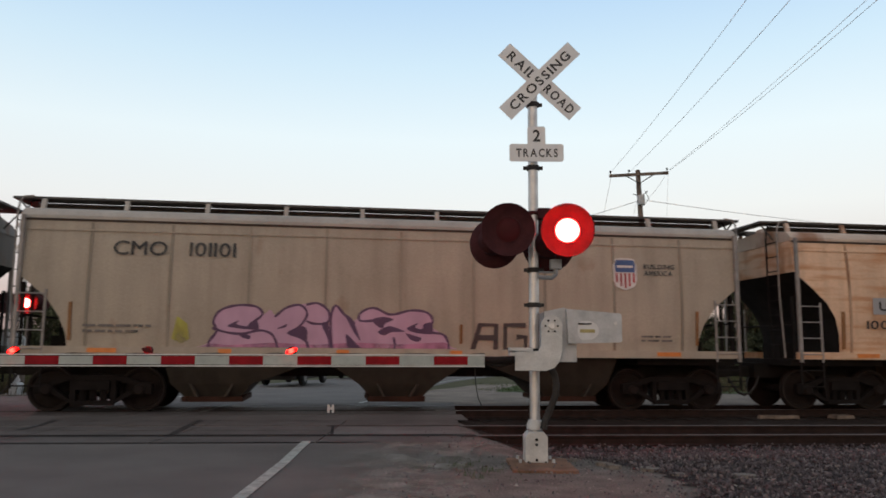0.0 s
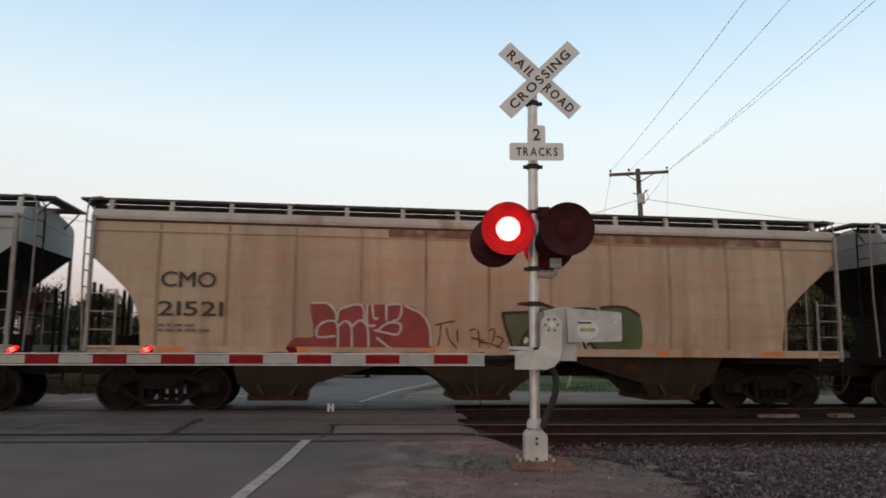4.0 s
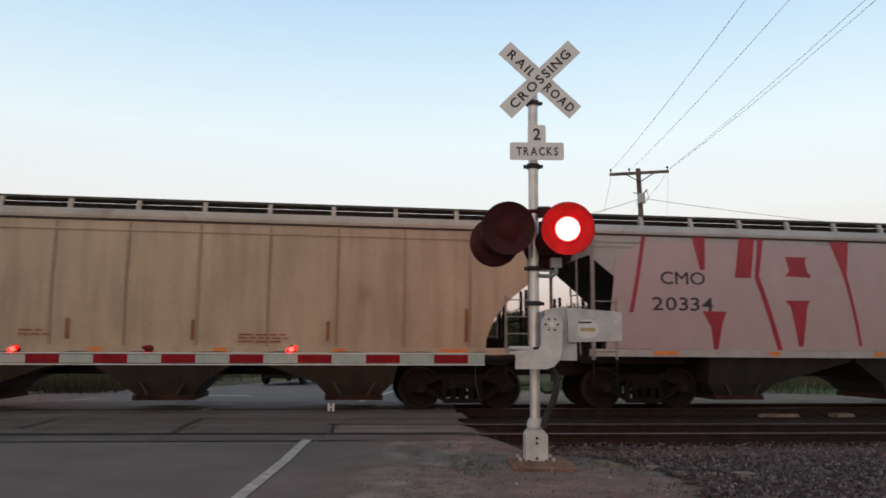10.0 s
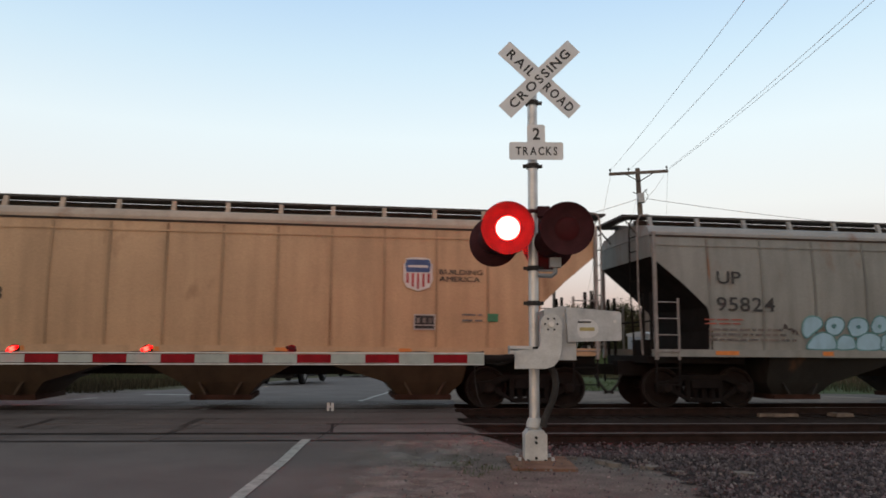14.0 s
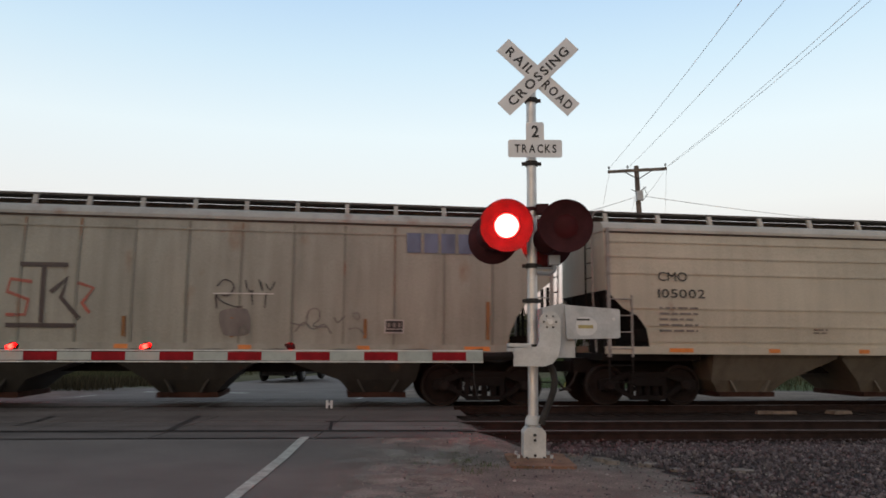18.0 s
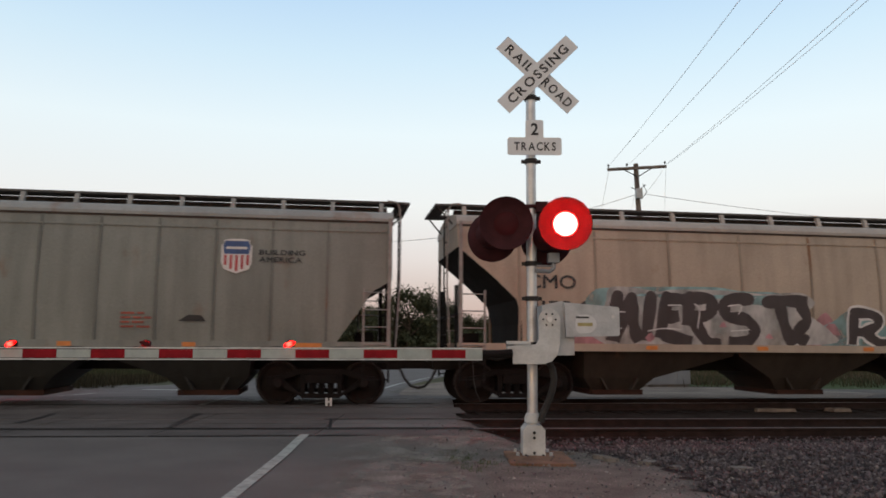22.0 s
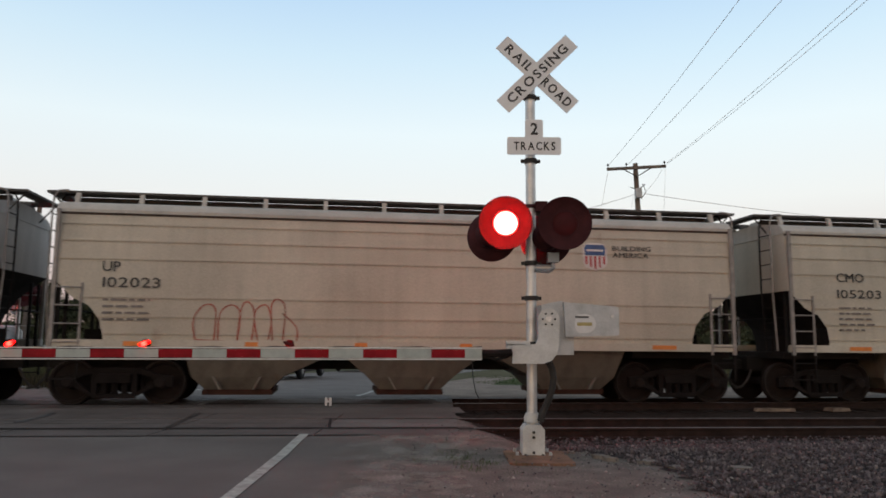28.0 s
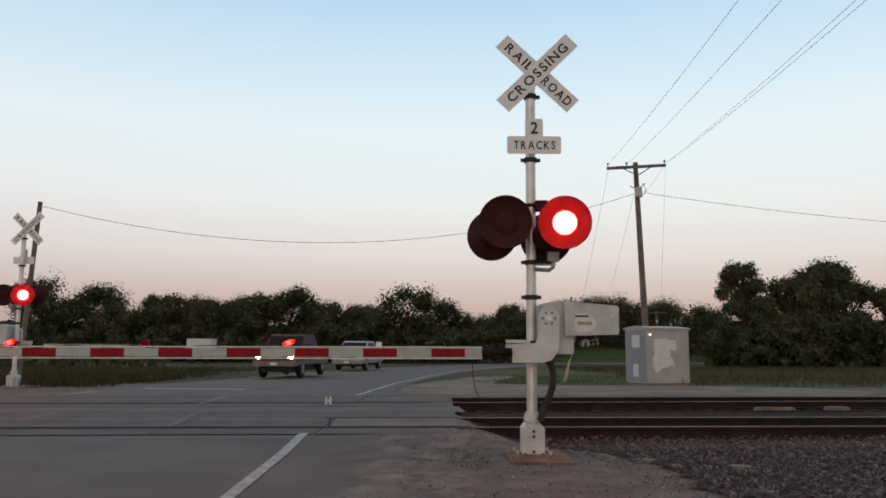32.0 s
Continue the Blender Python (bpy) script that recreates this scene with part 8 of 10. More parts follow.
# one huge pale blue piece with ochre shadows and plum edges
paint(car[5], OCHRE, 0.0012, ((2.05, 3.74), (2.22, 3.67), (2.04, 3.16), (1.95, 2.93), (1.84, 2.53), (1.38, 2.35), (1.26, 1.69), (1.31, 1.34), (1.75, 1.34), (10.95, 1.42), (10.96, 3.61), (5.1, 3.71)))
paint(car[5], OCHRE, 0.0014, ((9.32, 3.75), (12.63, 3.72), (13.18, 3.49), (13.52, 3.28), (14.28, 3.34), (14.84, 3.21), (15.49, 3.16), (15.49, 2.72), (14.98, 2.37), (14.5, 1.86), (14.41, 1.41), (9.45, 1.39)))
paint(car[5], SKY, 0.0022, ((2.27, 3.7), (3.86, 3.7), (4.99, 3.69), (5.45, 3.56), (5.9, 3.71), (7.54, 3.64), (8.98, 3.61), (9.23, 3.1), (8.54, 1.4), (1.75, 1.36), (2.02, 1.86), (2.23, 2.26), (2.29, 2.93)))
paint(car[5], SKY, 0.0022, ((7.83, 1.37), (7.76, 3.57), (8.56, 3.74), (9.52, 3.66), (10.25, 3.4), (10.62, 3.69), (11.41, 3.76), (12.22, 3.67), (12.69, 3.44), (12.79, 3.09), (13.45, 3.23), (14.21, 3.28), (14.88, 3.04), (15.04, 2.66), (14.81, 2.32), (14.5, 1.89), (14.41, 1.41)))
paint(car[5], PLUM, 0.0034, ((1.99, 3.6), (2.29, 3.67), (2.34, 2.47), (2.2, 2.12), (2.16, 1.77), (1.79, 1.39), (1.57, 1.39), (1.83, 1.77), (2.02, 2.23), (1.99, 3.06)))
paint(car[5], PLUM, 0.0034, ((2.52, 3.69), (2.98, 3.61), (3.67, 3.65), (3.78, 3.72)))
paint(car[5], PLUM, 0.0034, ((3.67, 3.7), (4.26, 3.58), (5.02, 3.62), (5.07, 3.68), (4.25, 3.68)))
paint(car[5], PLUM, 0.0034, ((3.17, 3.04), (3.49, 3.01), (3.83, 2.98), (4.11, 3.02), (4.02, 2.84), (3.61, 2.93), (3.24, 2.94)))
paint(car[5], PLUM, 0.0034, ((3.21, 2.4), (3.61, 2.38), (3.53, 2.31), (4.1, 2.33), (4.17, 2.11), (3.65, 2.13), (3.21, 2.03)))
paint(car[5], PLUM, 0.0034, ((4.05, 2.78), (4.74, 2.79), (4.87, 3.13), (5.02, 3.14), (5.08, 2.65), (5.01, 2.03), (4.93, 2.83), (4.72, 2.58), (4.12, 2.52)))
paint(car[5], PLUM, 0.0034, ((6.01, 2.91), (6.24, 2.98), (6.49, 2.91), (7.03, 2.99), (7.21, 2.88), (6.79, 2.84), (6.43, 2.77), (6.29, 2.62), (6.07, 2.66)))
paint(car[5], PLUM, 0.0034, ((6.22, 2), (6.45, 2.1), (6.69, 2.02), (6.46, 1.98)))
paint(car[5], PLUM, 0.0034, ((5.95, 3.6), (6.3, 3.68), (6.67, 3.65), (6.31, 3.56)))
paint(car[5], PLUM, 0.0034, ((7.55, 2.79), (7.77, 2.73), (7.93, 2.46), (7.87, 2.33), (7.65, 2.42)))
paint(car[5], PLUM, 0.0034, ((7.53, 2.27), (7.75, 2.33), (7.87, 2.09), (7.63, 2.02)))
paint(car[5], OCHRE, 0.0042, ((4.12, 2.51), (4.67, 2.55), (4.77, 2.73), (4.94, 2.86), (4.99, 2.11), (4.89, 2.04), (4.18, 2.13)))
paint(car[5], OCHRE, 0.0042, ((5.07, 3.68), (5.67, 3.66), (5.56, 3.43), (5.38, 3.46)))
paint(car[5], OCHRE, 0.0042, ((7.25, 3.65), (7.81, 3.65), (7.57, 3.36)))
paint(car[5], CHALK, 0.0046, ((4.24, 2.75), (4.44, 2.77), (4.43, 2.56), (4.32, 2.56)))
brush(car[5], PLUM, 0.11, 0.005, ((5.7, 3.65), (5.62, 3.43), (5.4, 3.21), (5.33, 2.84), (5.35, 2.29), (5.57, 1.82), (5.82, 1.4)))
brush(car[5], PLUM, 0.11, 0.005, ((5.08, 3.62), (4.9, 3.19), (4.83, 2.83)))
brush(car[5], PLUM, 0.11, 0.005, ((7.1, 2.51), (7.4, 2.67), (7.58, 3.01), (7.54, 3.45), (7.32, 3.64)))
brush(car[5], PLUM, 0.11, 0.005, ((7.63, 2.02), (7.82, 1.66), (7.92, 1.39)))
brush(car[5], PLUM, 0.06, 0.005, ((5.48, 2.08), (5.8, 1.94), (6.22, 1.94)))
brush(car[5], PLUM, 0.06, 0.005, ((6.14, 1.73), (6.46, 1.8), (6.94, 1.77)))
brush(car[5], PLUM, 0.06, 0.005, ((6.81, 2.09), (6.96, 2.11), (7.09, 1.93)))
brush(car[5], PLUM, 0.06, 0.005, ((7.55, 2.79), (7.34, 2.66)))
paint(car[5], PLUM, 0.0034, ((8.59, 2.96), (8.99, 3.08), (9.45, 2.98), (9.33, 2.68), (9.39, 2.12), (9.16, 2.22), (8.66, 2.19), (8.39, 2.07), (8.58, 2.53)))
paint(car[5], PLUM, 0.0034, ((10, 2.69), (10.21, 2.86), (10.29, 2.7), (10.23, 2.46), (10.07, 2.43)))
paint(car[5], PLUM, 0.0034, ((10.08, 2.28), (10.24, 2.25), (10.3, 1.84), (10.39, 1.38), (10.27, 1.38), (10.14, 1.84)))
paint(car[5], PLUM, 0.0034, ((11.06, 2.71), (11.25, 2.85), (11.45, 2.79), (11.46, 2.52), (11.14, 2.48)))
paint(car[5], PLUM, 0.0034, ((11.09, 1.98), (11.61, 1.89), (12, 2.06), (12.3, 2.2), (12.01, 1.86), (11.56, 1.49), (11.23, 1.49)))
paint(car[5], PLUM, 0.0034, ((12.52, 2.61), (12.74, 3.02), (13.25, 3.1), (13.87, 2.81), (13.6, 2.84), (13.12, 2.79), (12.79, 2.72)))
paint(car[5], PLUM, 0.0034, ((13.11, 1.98), (13.54, 2.39), (13.88, 2.36), (13.53, 2.7), (13.94, 2.67), (14.22, 2.33), (14.16, 1.92), (13.61, 2.09)))
paint(car[5], PLUM, 0.0034, ((13.05, 3.1), (13.59, 3.29), (14.28, 3.27), (14.91, 2.97), (15.02, 2.66), (14.77, 2.34), (14.6, 2.58), (14.6, 2.89), (14.15, 2.88), (13.59, 3.11)))
paint(car[5], PLUM, 0.0034, ((8.32, 3.59), (8.56, 3.66), (8.95, 3.62), (8.58, 3.53)))
paint(car[5], PLUM, 0.0034, ((10.92, 3.6), (11.22, 3.66), (11.55, 3.63), (11.22, 3.55)))
paint(car[5], OCHRE, 0.0042, ((8.64, 2.63), (8.98, 2.64), (8.97, 2.23), (8.57, 2.22)))
paint(car[5], OCHRE, 0.0042, ((11.19, 1.75), (11.55, 1.79), (11.62, 1.56), (11.3, 1.5)))
paint(car[5], OCHRE, 0.0042, ((13.24, 2), (13.54, 2.25), (13.95, 2.23), (14.09, 1.97), (13.61, 2.09)))
paint(car[5], OCHRE, 0.0042, ((9.58, 3.71), (10.59, 3.69), (10.31, 3.39), (9.92, 3.55)))
brush(car[5], PLUM, 0.09, 0.005, ((9.07, 3.71), (9.85, 3.53), (10.28, 3.37), (10.38, 3.03), (10.29, 2.66)))
brush(car[5], PLUM, 0.09, 0.005, ((10.62, 3.69), (10.38, 3.44), (10.34, 3.24)))
brush(car[5], PLUM, 0.09, 0.005, ((10.62, 3.69), (11.35, 3.78), (12.22, 3.65), (12.7, 3.38), (12.78, 3.09), (12.52, 2.61), (12.19, 2.43)))
brush(car[5], PLUM, 0.09, 0.005, ((11.15, 2.95), (11.51, 2.98), (11.71, 2.86), (11.69, 2.63), (11.46, 2.49)))
stencil(car[5], "UP", 1.45, 2.63, 0.34, 0.55, DECAL_BLACK, 0.02)
stencil(car[5], "955", 1.05, 1.98, 0.3, 0.75, DECAL_BLACK, 0.01)
stroke(car[5], scribble(8, 0.45, 3.0, 1.1, 0.25, 16) + scribble(18, 0.3, 2.62, 1.1, 0.2, 14), INK, 0.05)
SMUDGE = spray("spray_plum_smudge", (0.10, 0.055, 0.075), 0.55, 17)
for x0, x1, z0, z1, n in ((14.50, 15.18, 3.53, 3.70, 4), (14.60, 15.42, 3.31, 3.49, 4)):
    # two rows of small clumsy letters
    for k in range(n):
        a, w = x0 + (x1 - x0) * k / n, (x1 - x0) / n * 0.86
        brush(car[5], SMUDGE, 0.05, 0.003, ((a, z1), (a + 0.25 * w, z0 + 0.02 * (k % 2)), (a + 0.5 * w, z1 - 0.06), (a + 0.8 * w, z0 + 0.01), (a + w, z1)))
brush(car[5], SMUDGE, 0.022, 0.003, ((13.4, 3.47), (13.9, 3.475), (14.23, 3.5)))
for x in (13.59, 14.04):
    brush(car[5], SMUDGE, 0.045, 0.003, ((x - 0.04, 3.49), (x + 0.03, 3.5), (x + 0.03, 3.58), (x - 0.04, 3.57), (x - 0.04, 3.49)))
brush(car[5], SMUDGE, 0.03, 0.003, ((13.7, 3.54), (13.77, 3.56), (13.84, 3.53), (13.92, 3.56)))
panel_box(car[5], 12.4, 1.7, 0.34, 0.26)

lettered(6, (("CMO", 2.0, 2.8, 1.0, 0.27), ("20016", 1.76, 2.24, 1.36, 0.26)))
paint(car[6], ROSE, 0.002, ((3.6, 3.58), (7.74, 3.58), (8.68, 3.55), (11.09, 3.49), (14.24, 3.52), (14.5, 2.95), (14.2, 2.45), (14.97, 2.34), (15.36, 1.91), (15.23, 1.4), (3.01, 1.32), (3.17, 2.43)))
paint(car[6], FADED_INK, 0.0036, ((3.38, 3.64), (3.62, 3.63), (3.43, 3.11), (3.19, 2.41), (3.07, 1.34), (2.84, 1.34), (2.89, 2.2), (3.09, 2.76)))
paint(car[6], FADED_INK, 0.0036, ((4.35, 3.08), (4.83, 3.17), (4.96, 2.92), (4.76, 2.63), (4.18, 2.47)))
paint(car[6], FADED_INK, 0.0036, ((4.2, 2.11), (4.92, 2.14), (4.96, 1.95), (4.7, 1.72), (4.22, 1.68)))
paint(car[6], FADED_INK, 0.0036, ((5.75, 3.59), (6.05, 3.59), (5.82, 2.36), (6.02, 1.46), (5.67, 1.28), (5.74, 1.57), (5.55, 2.24), (4.94, 2.31), (5.43, 2.45), (5.63, 2.82)))
paint(car[6], FADED_INK, 0.0036, ((7.68, 3.58), (8.1, 3.47), (7.85, 2.22), (7.23, 1.87)))
paint(car[6], FADED_INK, 0.0036, ((8.42, 3.55), (8.66, 3.54), (8.27, 2.41), (8.52, 1.77), (8.27, 1.36), (7.84, 1.29), (8.33, 1.54), (8.11, 2.17)))
paint(car[6], FADED_INK, 0.0036, ((9.7, 2.73), (11.08, 2.73), (11.11, 3.49), (11.48, 3.5), (11.23, 2.22), (11.13, 1.36), (10.09, 1.31), (11.09, 1.8), (9.6, 1.69), (9.65, 2.05), (10.55, 2.09), (10.58, 2.45), (9.76, 2.59)))
paint(car[6], FADED_INK, 0.0036, ((12.38, 2.91), (12.82, 2.98), (12.69, 2.43), (12.31, 2.36)))
paint(car[6], FADED_INK, 0.0036, ((14.06, 3.54), (14.48, 3.02), (14.27, 2.58), (13.95, 2.32), (13.69, 2.26), (14.08, 2.7), (14.16, 3.13)))
paint(car[6], FADED_INK, 0.0036, ((14.33, 2.12), (15, 2.53), (15.46, 1.98), (15.13, 1.48), (14.91, 2.22), (14.56, 1.95)))
paint(car[6], FADED_INK, 0.0036, ((12.14, 1.54), (12.62, 2.3), (12.69, 1.7), (12.95, 1.34), (12.08, 1.33)))
brush(car[6], FADED_INK, 0.07, 0.0042, ((3.39, 3.6), (4.47, 3.61), (5.75, 3.57)))
brush(car[6], FADED_INK, 0.07, 0.0042, ((6.12, 3.58), (6.94, 3.58), (7.68, 3.58)))
brush(car[6], FADED_INK, 0.07, 0.0042, ((8.68, 3.54), (9.87, 3.52), (11.09, 3.49)))
brush(car[6], INK, 0.1, 0.005, ((15.01, 3.26), (15.34, 3.29), (15.12, 2.84)))
brush(car[6], INK, 0.1, 0.005, ((14.92, 2.84), (15.51, 2.91), (15.97, 2.9)))
brush(car[6], INK, 0.1, 0.005, ((15.39, 3.1), (15.82, 3.17), (15.64, 2.73)))
brush(car[6], SOOT_THIN, 0.025, 0.0045, ((10.55, 1.68), (10.67, 1.86), (10.85, 1.74), (10.74, 1.56), (10.59, 1.62)))
brush(car[6], SOOT_THIN, 0.025, 0.0045, ((11.27, 2.04), (11.58, 2.17), (11.95, 1.93), (12.01, 1.51)))
brush(car[6], SOOT_THIN, 0.025, 0.0045, ((11.45, 2.04), (11.43, 1.75), (11.52, 2.04)))
brush(car[6], SOOT_THIN, 0.025, 0.0045, ((8.61, 1.74), (8.78, 1.74)))
stencil(car[6], "RL", 0.75, 2.75, 0.62, 0.95, PLUM, 0.05)
bars(car[6], 3.7, 1.55, 0.45, 2, STENCIL_GREY, 0.07, 0.12, 3)

lettered(7, (("CMO", 1.30, 2.52, 1.09, 0.29), ("21480", 1.27, 1.94, 1.40, 0.30)))
shield(car[7], 13.1, 3.12, True, 0.62, 0.66)
building_words(car[7], 13.6, 3.02, 0.88)
CREAM = spray("spray_faint", (0.50, 0.46, 0.41), 0.45, 8)
CREAM_EDGE = spray("spray_faint_edge", (0.27, 0.235, 0.20), 0.6, 6)
for pts in (((5.64, 1.34), (5.6, 2.02), (5.78, 2.1), (6.12, 2.07), (6.14, 1.8), (5.93, 1.74), (5.92, 1.34)),
            ((6.06, 1.36), (6.0, 1.72), (6.16, 2.12), (6.48, 2.15), (6.66, 1.98), (6.6, 1.5), (6.42, 1.31)),
            ((6.62, 1.34), (6.58, 1.88), (6.8, 2.1), (7.02, 2.04), (7.06, 1.62), (6.9, 1.33)),
            ((7.04, 1.34), (7.08, 1.78), (7.02, 2.08), (7.3, 2.1), (7.5, 1.9), (7.46, 1.32))):
    paint(car[7], CREAM, 0.002, pts)
    brush(car[7], CREAM_EDGE, 0.045, 0.0026, pts + pts[:1])
for pts in (((6.24, 1.62), (6.28, 1.86), (6.42, 1.88), (6.42, 1.62)), ((5.76, 1.88), (5.94, 1.92), (5.92, 1.98), (5.78, 1.98)), ((6.78, 1.74), (6.9, 1.78), (6.88, 1.9))):
    paint(car[7], CREAM_EDGE, 0.003, pts)
# an old dark piece that has nearly weathered away
HAZE = spray("spray_haze", (0.19, 0.18, 0.155), 0.95, 4)
SMOKE = spray("spray_smoke", (0.085, 0.09, 0.08), 0.75, 14)
paint(car[7], HAZE, 0.0016, ((9.6, 1.34), (9.72, 2.24), (9.95, 2.42), (10.05, 2.2), (11.2, 2.26), (12.3, 2.3), (12.85, 2.05), (12.8, 1.6), (12.35, 1.45), (12.1, 1.33)))
for pts in (((9.76, 1.5), (9.74, 2.1), (9.9, 2.2), (9.93, 1.7), (10.08, 1.5)), ((10.06, 1.58), (10.03, 2.08), (10.36, 2.14), (10.42, 1.6)),
            ((10.5, 1.66), (10.52, 2.12), (10.86, 2.12), (10.9, 1.58), (10.7, 1.5)), ((10.98, 1.6), (10.96, 2.14), (11.2, 2.16), (11.42, 1.94), (11.38, 1.54)),
            ((11.5, 1.4), (11.5, 2.14), (11.76, 2.12), (12.06, 1.86), (12.08, 1.5), (11.8, 1.36)), ((12.16, 1.76), (12.2, 2.16), (12.5, 2.24), (12.76, 2.02), (12.72, 1.68), (12.44, 1.58))):
    paint(car[7], SMOKE, 0.0022, pts)
paint(car[7], HAZE, 0.003, ((12.36, 1.8), (12.4, 2.02), (12.58, 1.98), (12.56, 1.78)))
brush(car[7], spray("spray_faded_rose", (0.30, 0.14, 0.11), 0.85, 3), 0.06, 0.002, ((12.0, 1.5), (12.5, 1.46), (13.2, 1.5)))
graffiti(car[7], "G59", 14.55, 2.86, 1.25, 0.62, None, spray("spray_chalky", (0.60, 0.57, 0.53), 0.45, 9), 0.016, 0.0, 0, 0.0)
panel_box(car[7], 13.37, 1.54, 0.36, 0.23)
bars(car[7], 3.1, 1.62, 1.1, 3, BRICKY, 0.03, 0.08, 4)
bars(car[7], 1.4, 1.78, 1.1, 3, STENCIL_GREY, 0.045, 0.1, 2)

lettered(8, (("CMO", 1.2, 3.15, 1.0, 0.26), ("101087", 2.6, 3.15, 1.3, 0.26)))
for x in (1.15, 5.9, 8.3, 11.0, 13.9):
    part("orange_post", Shape().box(x - 0.035, x + 0.035, SIDE_Y - 0.03, SIDE_Y - 0.002, 1.45, 2.15 if x in (1.15, 13.9) else 1.85), OCHRE, car[8], "orange grab iron")
bars(car[8], 5.0, 1.60, 0.6, 2, BRICKY, 0.03, 0.08, 6)
bars(car[8], 9.2, 1.55, 1.0, 3, BRICKY, 0.03, 0.07, 8)
stroke(car[8], [[(1.5, 1.6), (1.8, 1.6), (1.8, 1.9), (1.5, 1.9), (1.5, 1.6)]], SOOT, 0.03)

# tall pale letters drawn by red wedges
BLUSH = spray("spray_blush", (0.42, 0.335, 0.345), 0.0, 3)
blob(car[9], [(0.35, 1.34), (0.6, 3.3), (1.3, 3.75), (11.2, 3.72), (12.4, 3.0), (12.5, 1.34)], BLUSH, 0.0, "pale pink graffiti ground")
for shape in (
    ((1.24, 3.85), (1.33, 3.85), (0.98, 2.14), (0.88, 2.13)),
    ((2.43, 3.84), (2.74, 3.86), (2.68, 3.11), (2.56, 3.1)),
    ((3.56, 3.86), (3.94, 3.86), (3.77, 2.94), (3.38, 2.94)),
    ((4.01, 3.85), (4.16, 3.86), (3.97, 3.0), (4.5, 1.34), (4.38, 1.33), (3.86, 2.95)),
    ((4.65, 3.45), (5.18, 3.45), (5.13, 3.36), (5.16, 3.09), (5.23, 3.06), (5.23, 2.98), (4.6, 3.0), (4.72, 3.12)),
    ((4.57, 2.45), (5.18, 2.45), (5.1, 2.28), (5.0, 1.42), (4.89, 1.42), (4.7, 2.31)),
    ((2.58, 2.18), (3.16, 2.18), (3.05, 1.91), (2.96, 1.35), (2.85, 1.33), (2.78, 1.84)),
    ((5.79, 3.84), (6.28, 3.84), (6.14, 3.06), (6.46, 1.44), (6.38, 1.44), (6.07, 2.94)),
    ((7.23, 3.35), (7.76, 3.37), (7.77, 3.02), (7.24, 3.0), (7.32, 3.18)),
    ((7.47, 2.57), (8.12, 2.6), (8.12, 3.83), (8.2, 3.83), (8.22, 3.38), (8.59, 3.37), (8.22, 1.3), (7.73, 1.3)),
    ((9.45, 3.81), (9.88, 3.83), (9.73, 2.96), (9.96, 1.38), (9.81, 1.37), (9.57, 3.03)),
    ((10.6, 3.15), (11.33, 3.17), (11.16, 2.01), (10.82, 2.0)),
    ((12.47, 2.7), (12.88, 2.71), (13.0, 2.47), (12.99, 2.19), (12.58, 2.18)),
    ((12.69, 1.52), (13.1, 1.52), (13.18, 1.25), (12.81, 1.24)),
):
    blob(car[9], shape, BLOOD, 0.0015, "red graffiti wedge")
blob(car[9], ((7.88, 2.54), (8.33, 2.53), (8.14, 1.76)), CHALK, 0.003, "pale sprayed patch")
lettered(9, (("CMO", 1.62, 2.77, 1.05, 0.28), ("20334", 1.41, 2.19, 1.43, 0.29)))
shield(car[9], 12.75, 2.98, False, 0.58, 0.66)
graffiti(car[9], "PBR", 13.0, 3.12, 1.0, 0.26, None, BRICKY, 0.01, 0.01, 0.2, 0.1, None, 0.1)
graffiti(car[9], "HAR", 13.05, 2.78, 1.0, 0.24, None, BRICKY, 0.01, 0.01, 0.2, 0.1, None, 0.1)
graffiti(car[9], "RON", 13.08, 2.47, 0.7, 0.24, None, BRICKY, 0.01, 0.01, 0.2, 0.1, None, 0.1)
graffiti(car[9], "OMBXA", 13.65, 1.78, 1.25, 0.3, None, SOOT, 0.01, 0.02, 0.2, 0.15, None, 0.05)
stroke(car[9], scribble(5, 14.6, 3.05, 0.75, 0.25, 16), BRICKY, 0.04)
stroke(car[9], [[(13.9, 2.25), (13.92, 2.55)], [(14.1, 2.5), (14.25, 2.5), (14.12, 2.38), (14.25, 2.3), (14.1, 2.24)], [(13.3, 2.2), (13.6, 2.3)]], BRICKY, 0.045)
blob(car[9], [(14.2, 1.55), (14.45, 1.6), (14.4, 1.68), (14.25, 1.66)], LEAFY)

lettered(10, (("CMO", 1.34, 2.52, 1.12, 0.29), ("21637", 1.36, 1.96, 1.37, 0.29)))
shield(car[10], 13.15, 3.1, True, 0.62, 0.66)
building_words(car[10], 13.65, 3.02, 0.86)
panel_box(car[10], 13.39, 1.47, 0.41, 0.28)
for x in (3.3, 5.2, 12.0):
    bars(car[10], x, 1.60, 1.0, 3, BRICKY, 0.03, 0.08, int(x))
bars(car[10], 1.5, 1.75, 1.0, 2, STENCIL_GREY, 0.05, 0.1, 9)

lettered(11, (("CMO", 2.52, 2.75, 0.88, 0.25), ("265258", 2.45, 2.19, 1.42, 0.27)))
shield(car[11], 12.05, 2.86, False, 0.62, 0.72)
building_words(car[11], 12.5, 2.72, 0.95)
panel_box(car[11], 12.0, 1.72, 0.4, 0.27)
part("green_tag", Shape().box(13.55, 13.78, STENCIL_Y - 0.003, STENCIL_Y, 1.88, 2.05), LEAFY, car[11], "small green tag")
part("orange_tag", Shape().box(14.5, 14.66, STENCIL_Y - 0.003, STENCIL_Y, 1.58, 1.68), BRICKY, car[11], "small orange tag")
bars(car[11], 13.0, 2.0, 0.45, 2, STENCIL_GREY, 0.04, 0.12, 2)

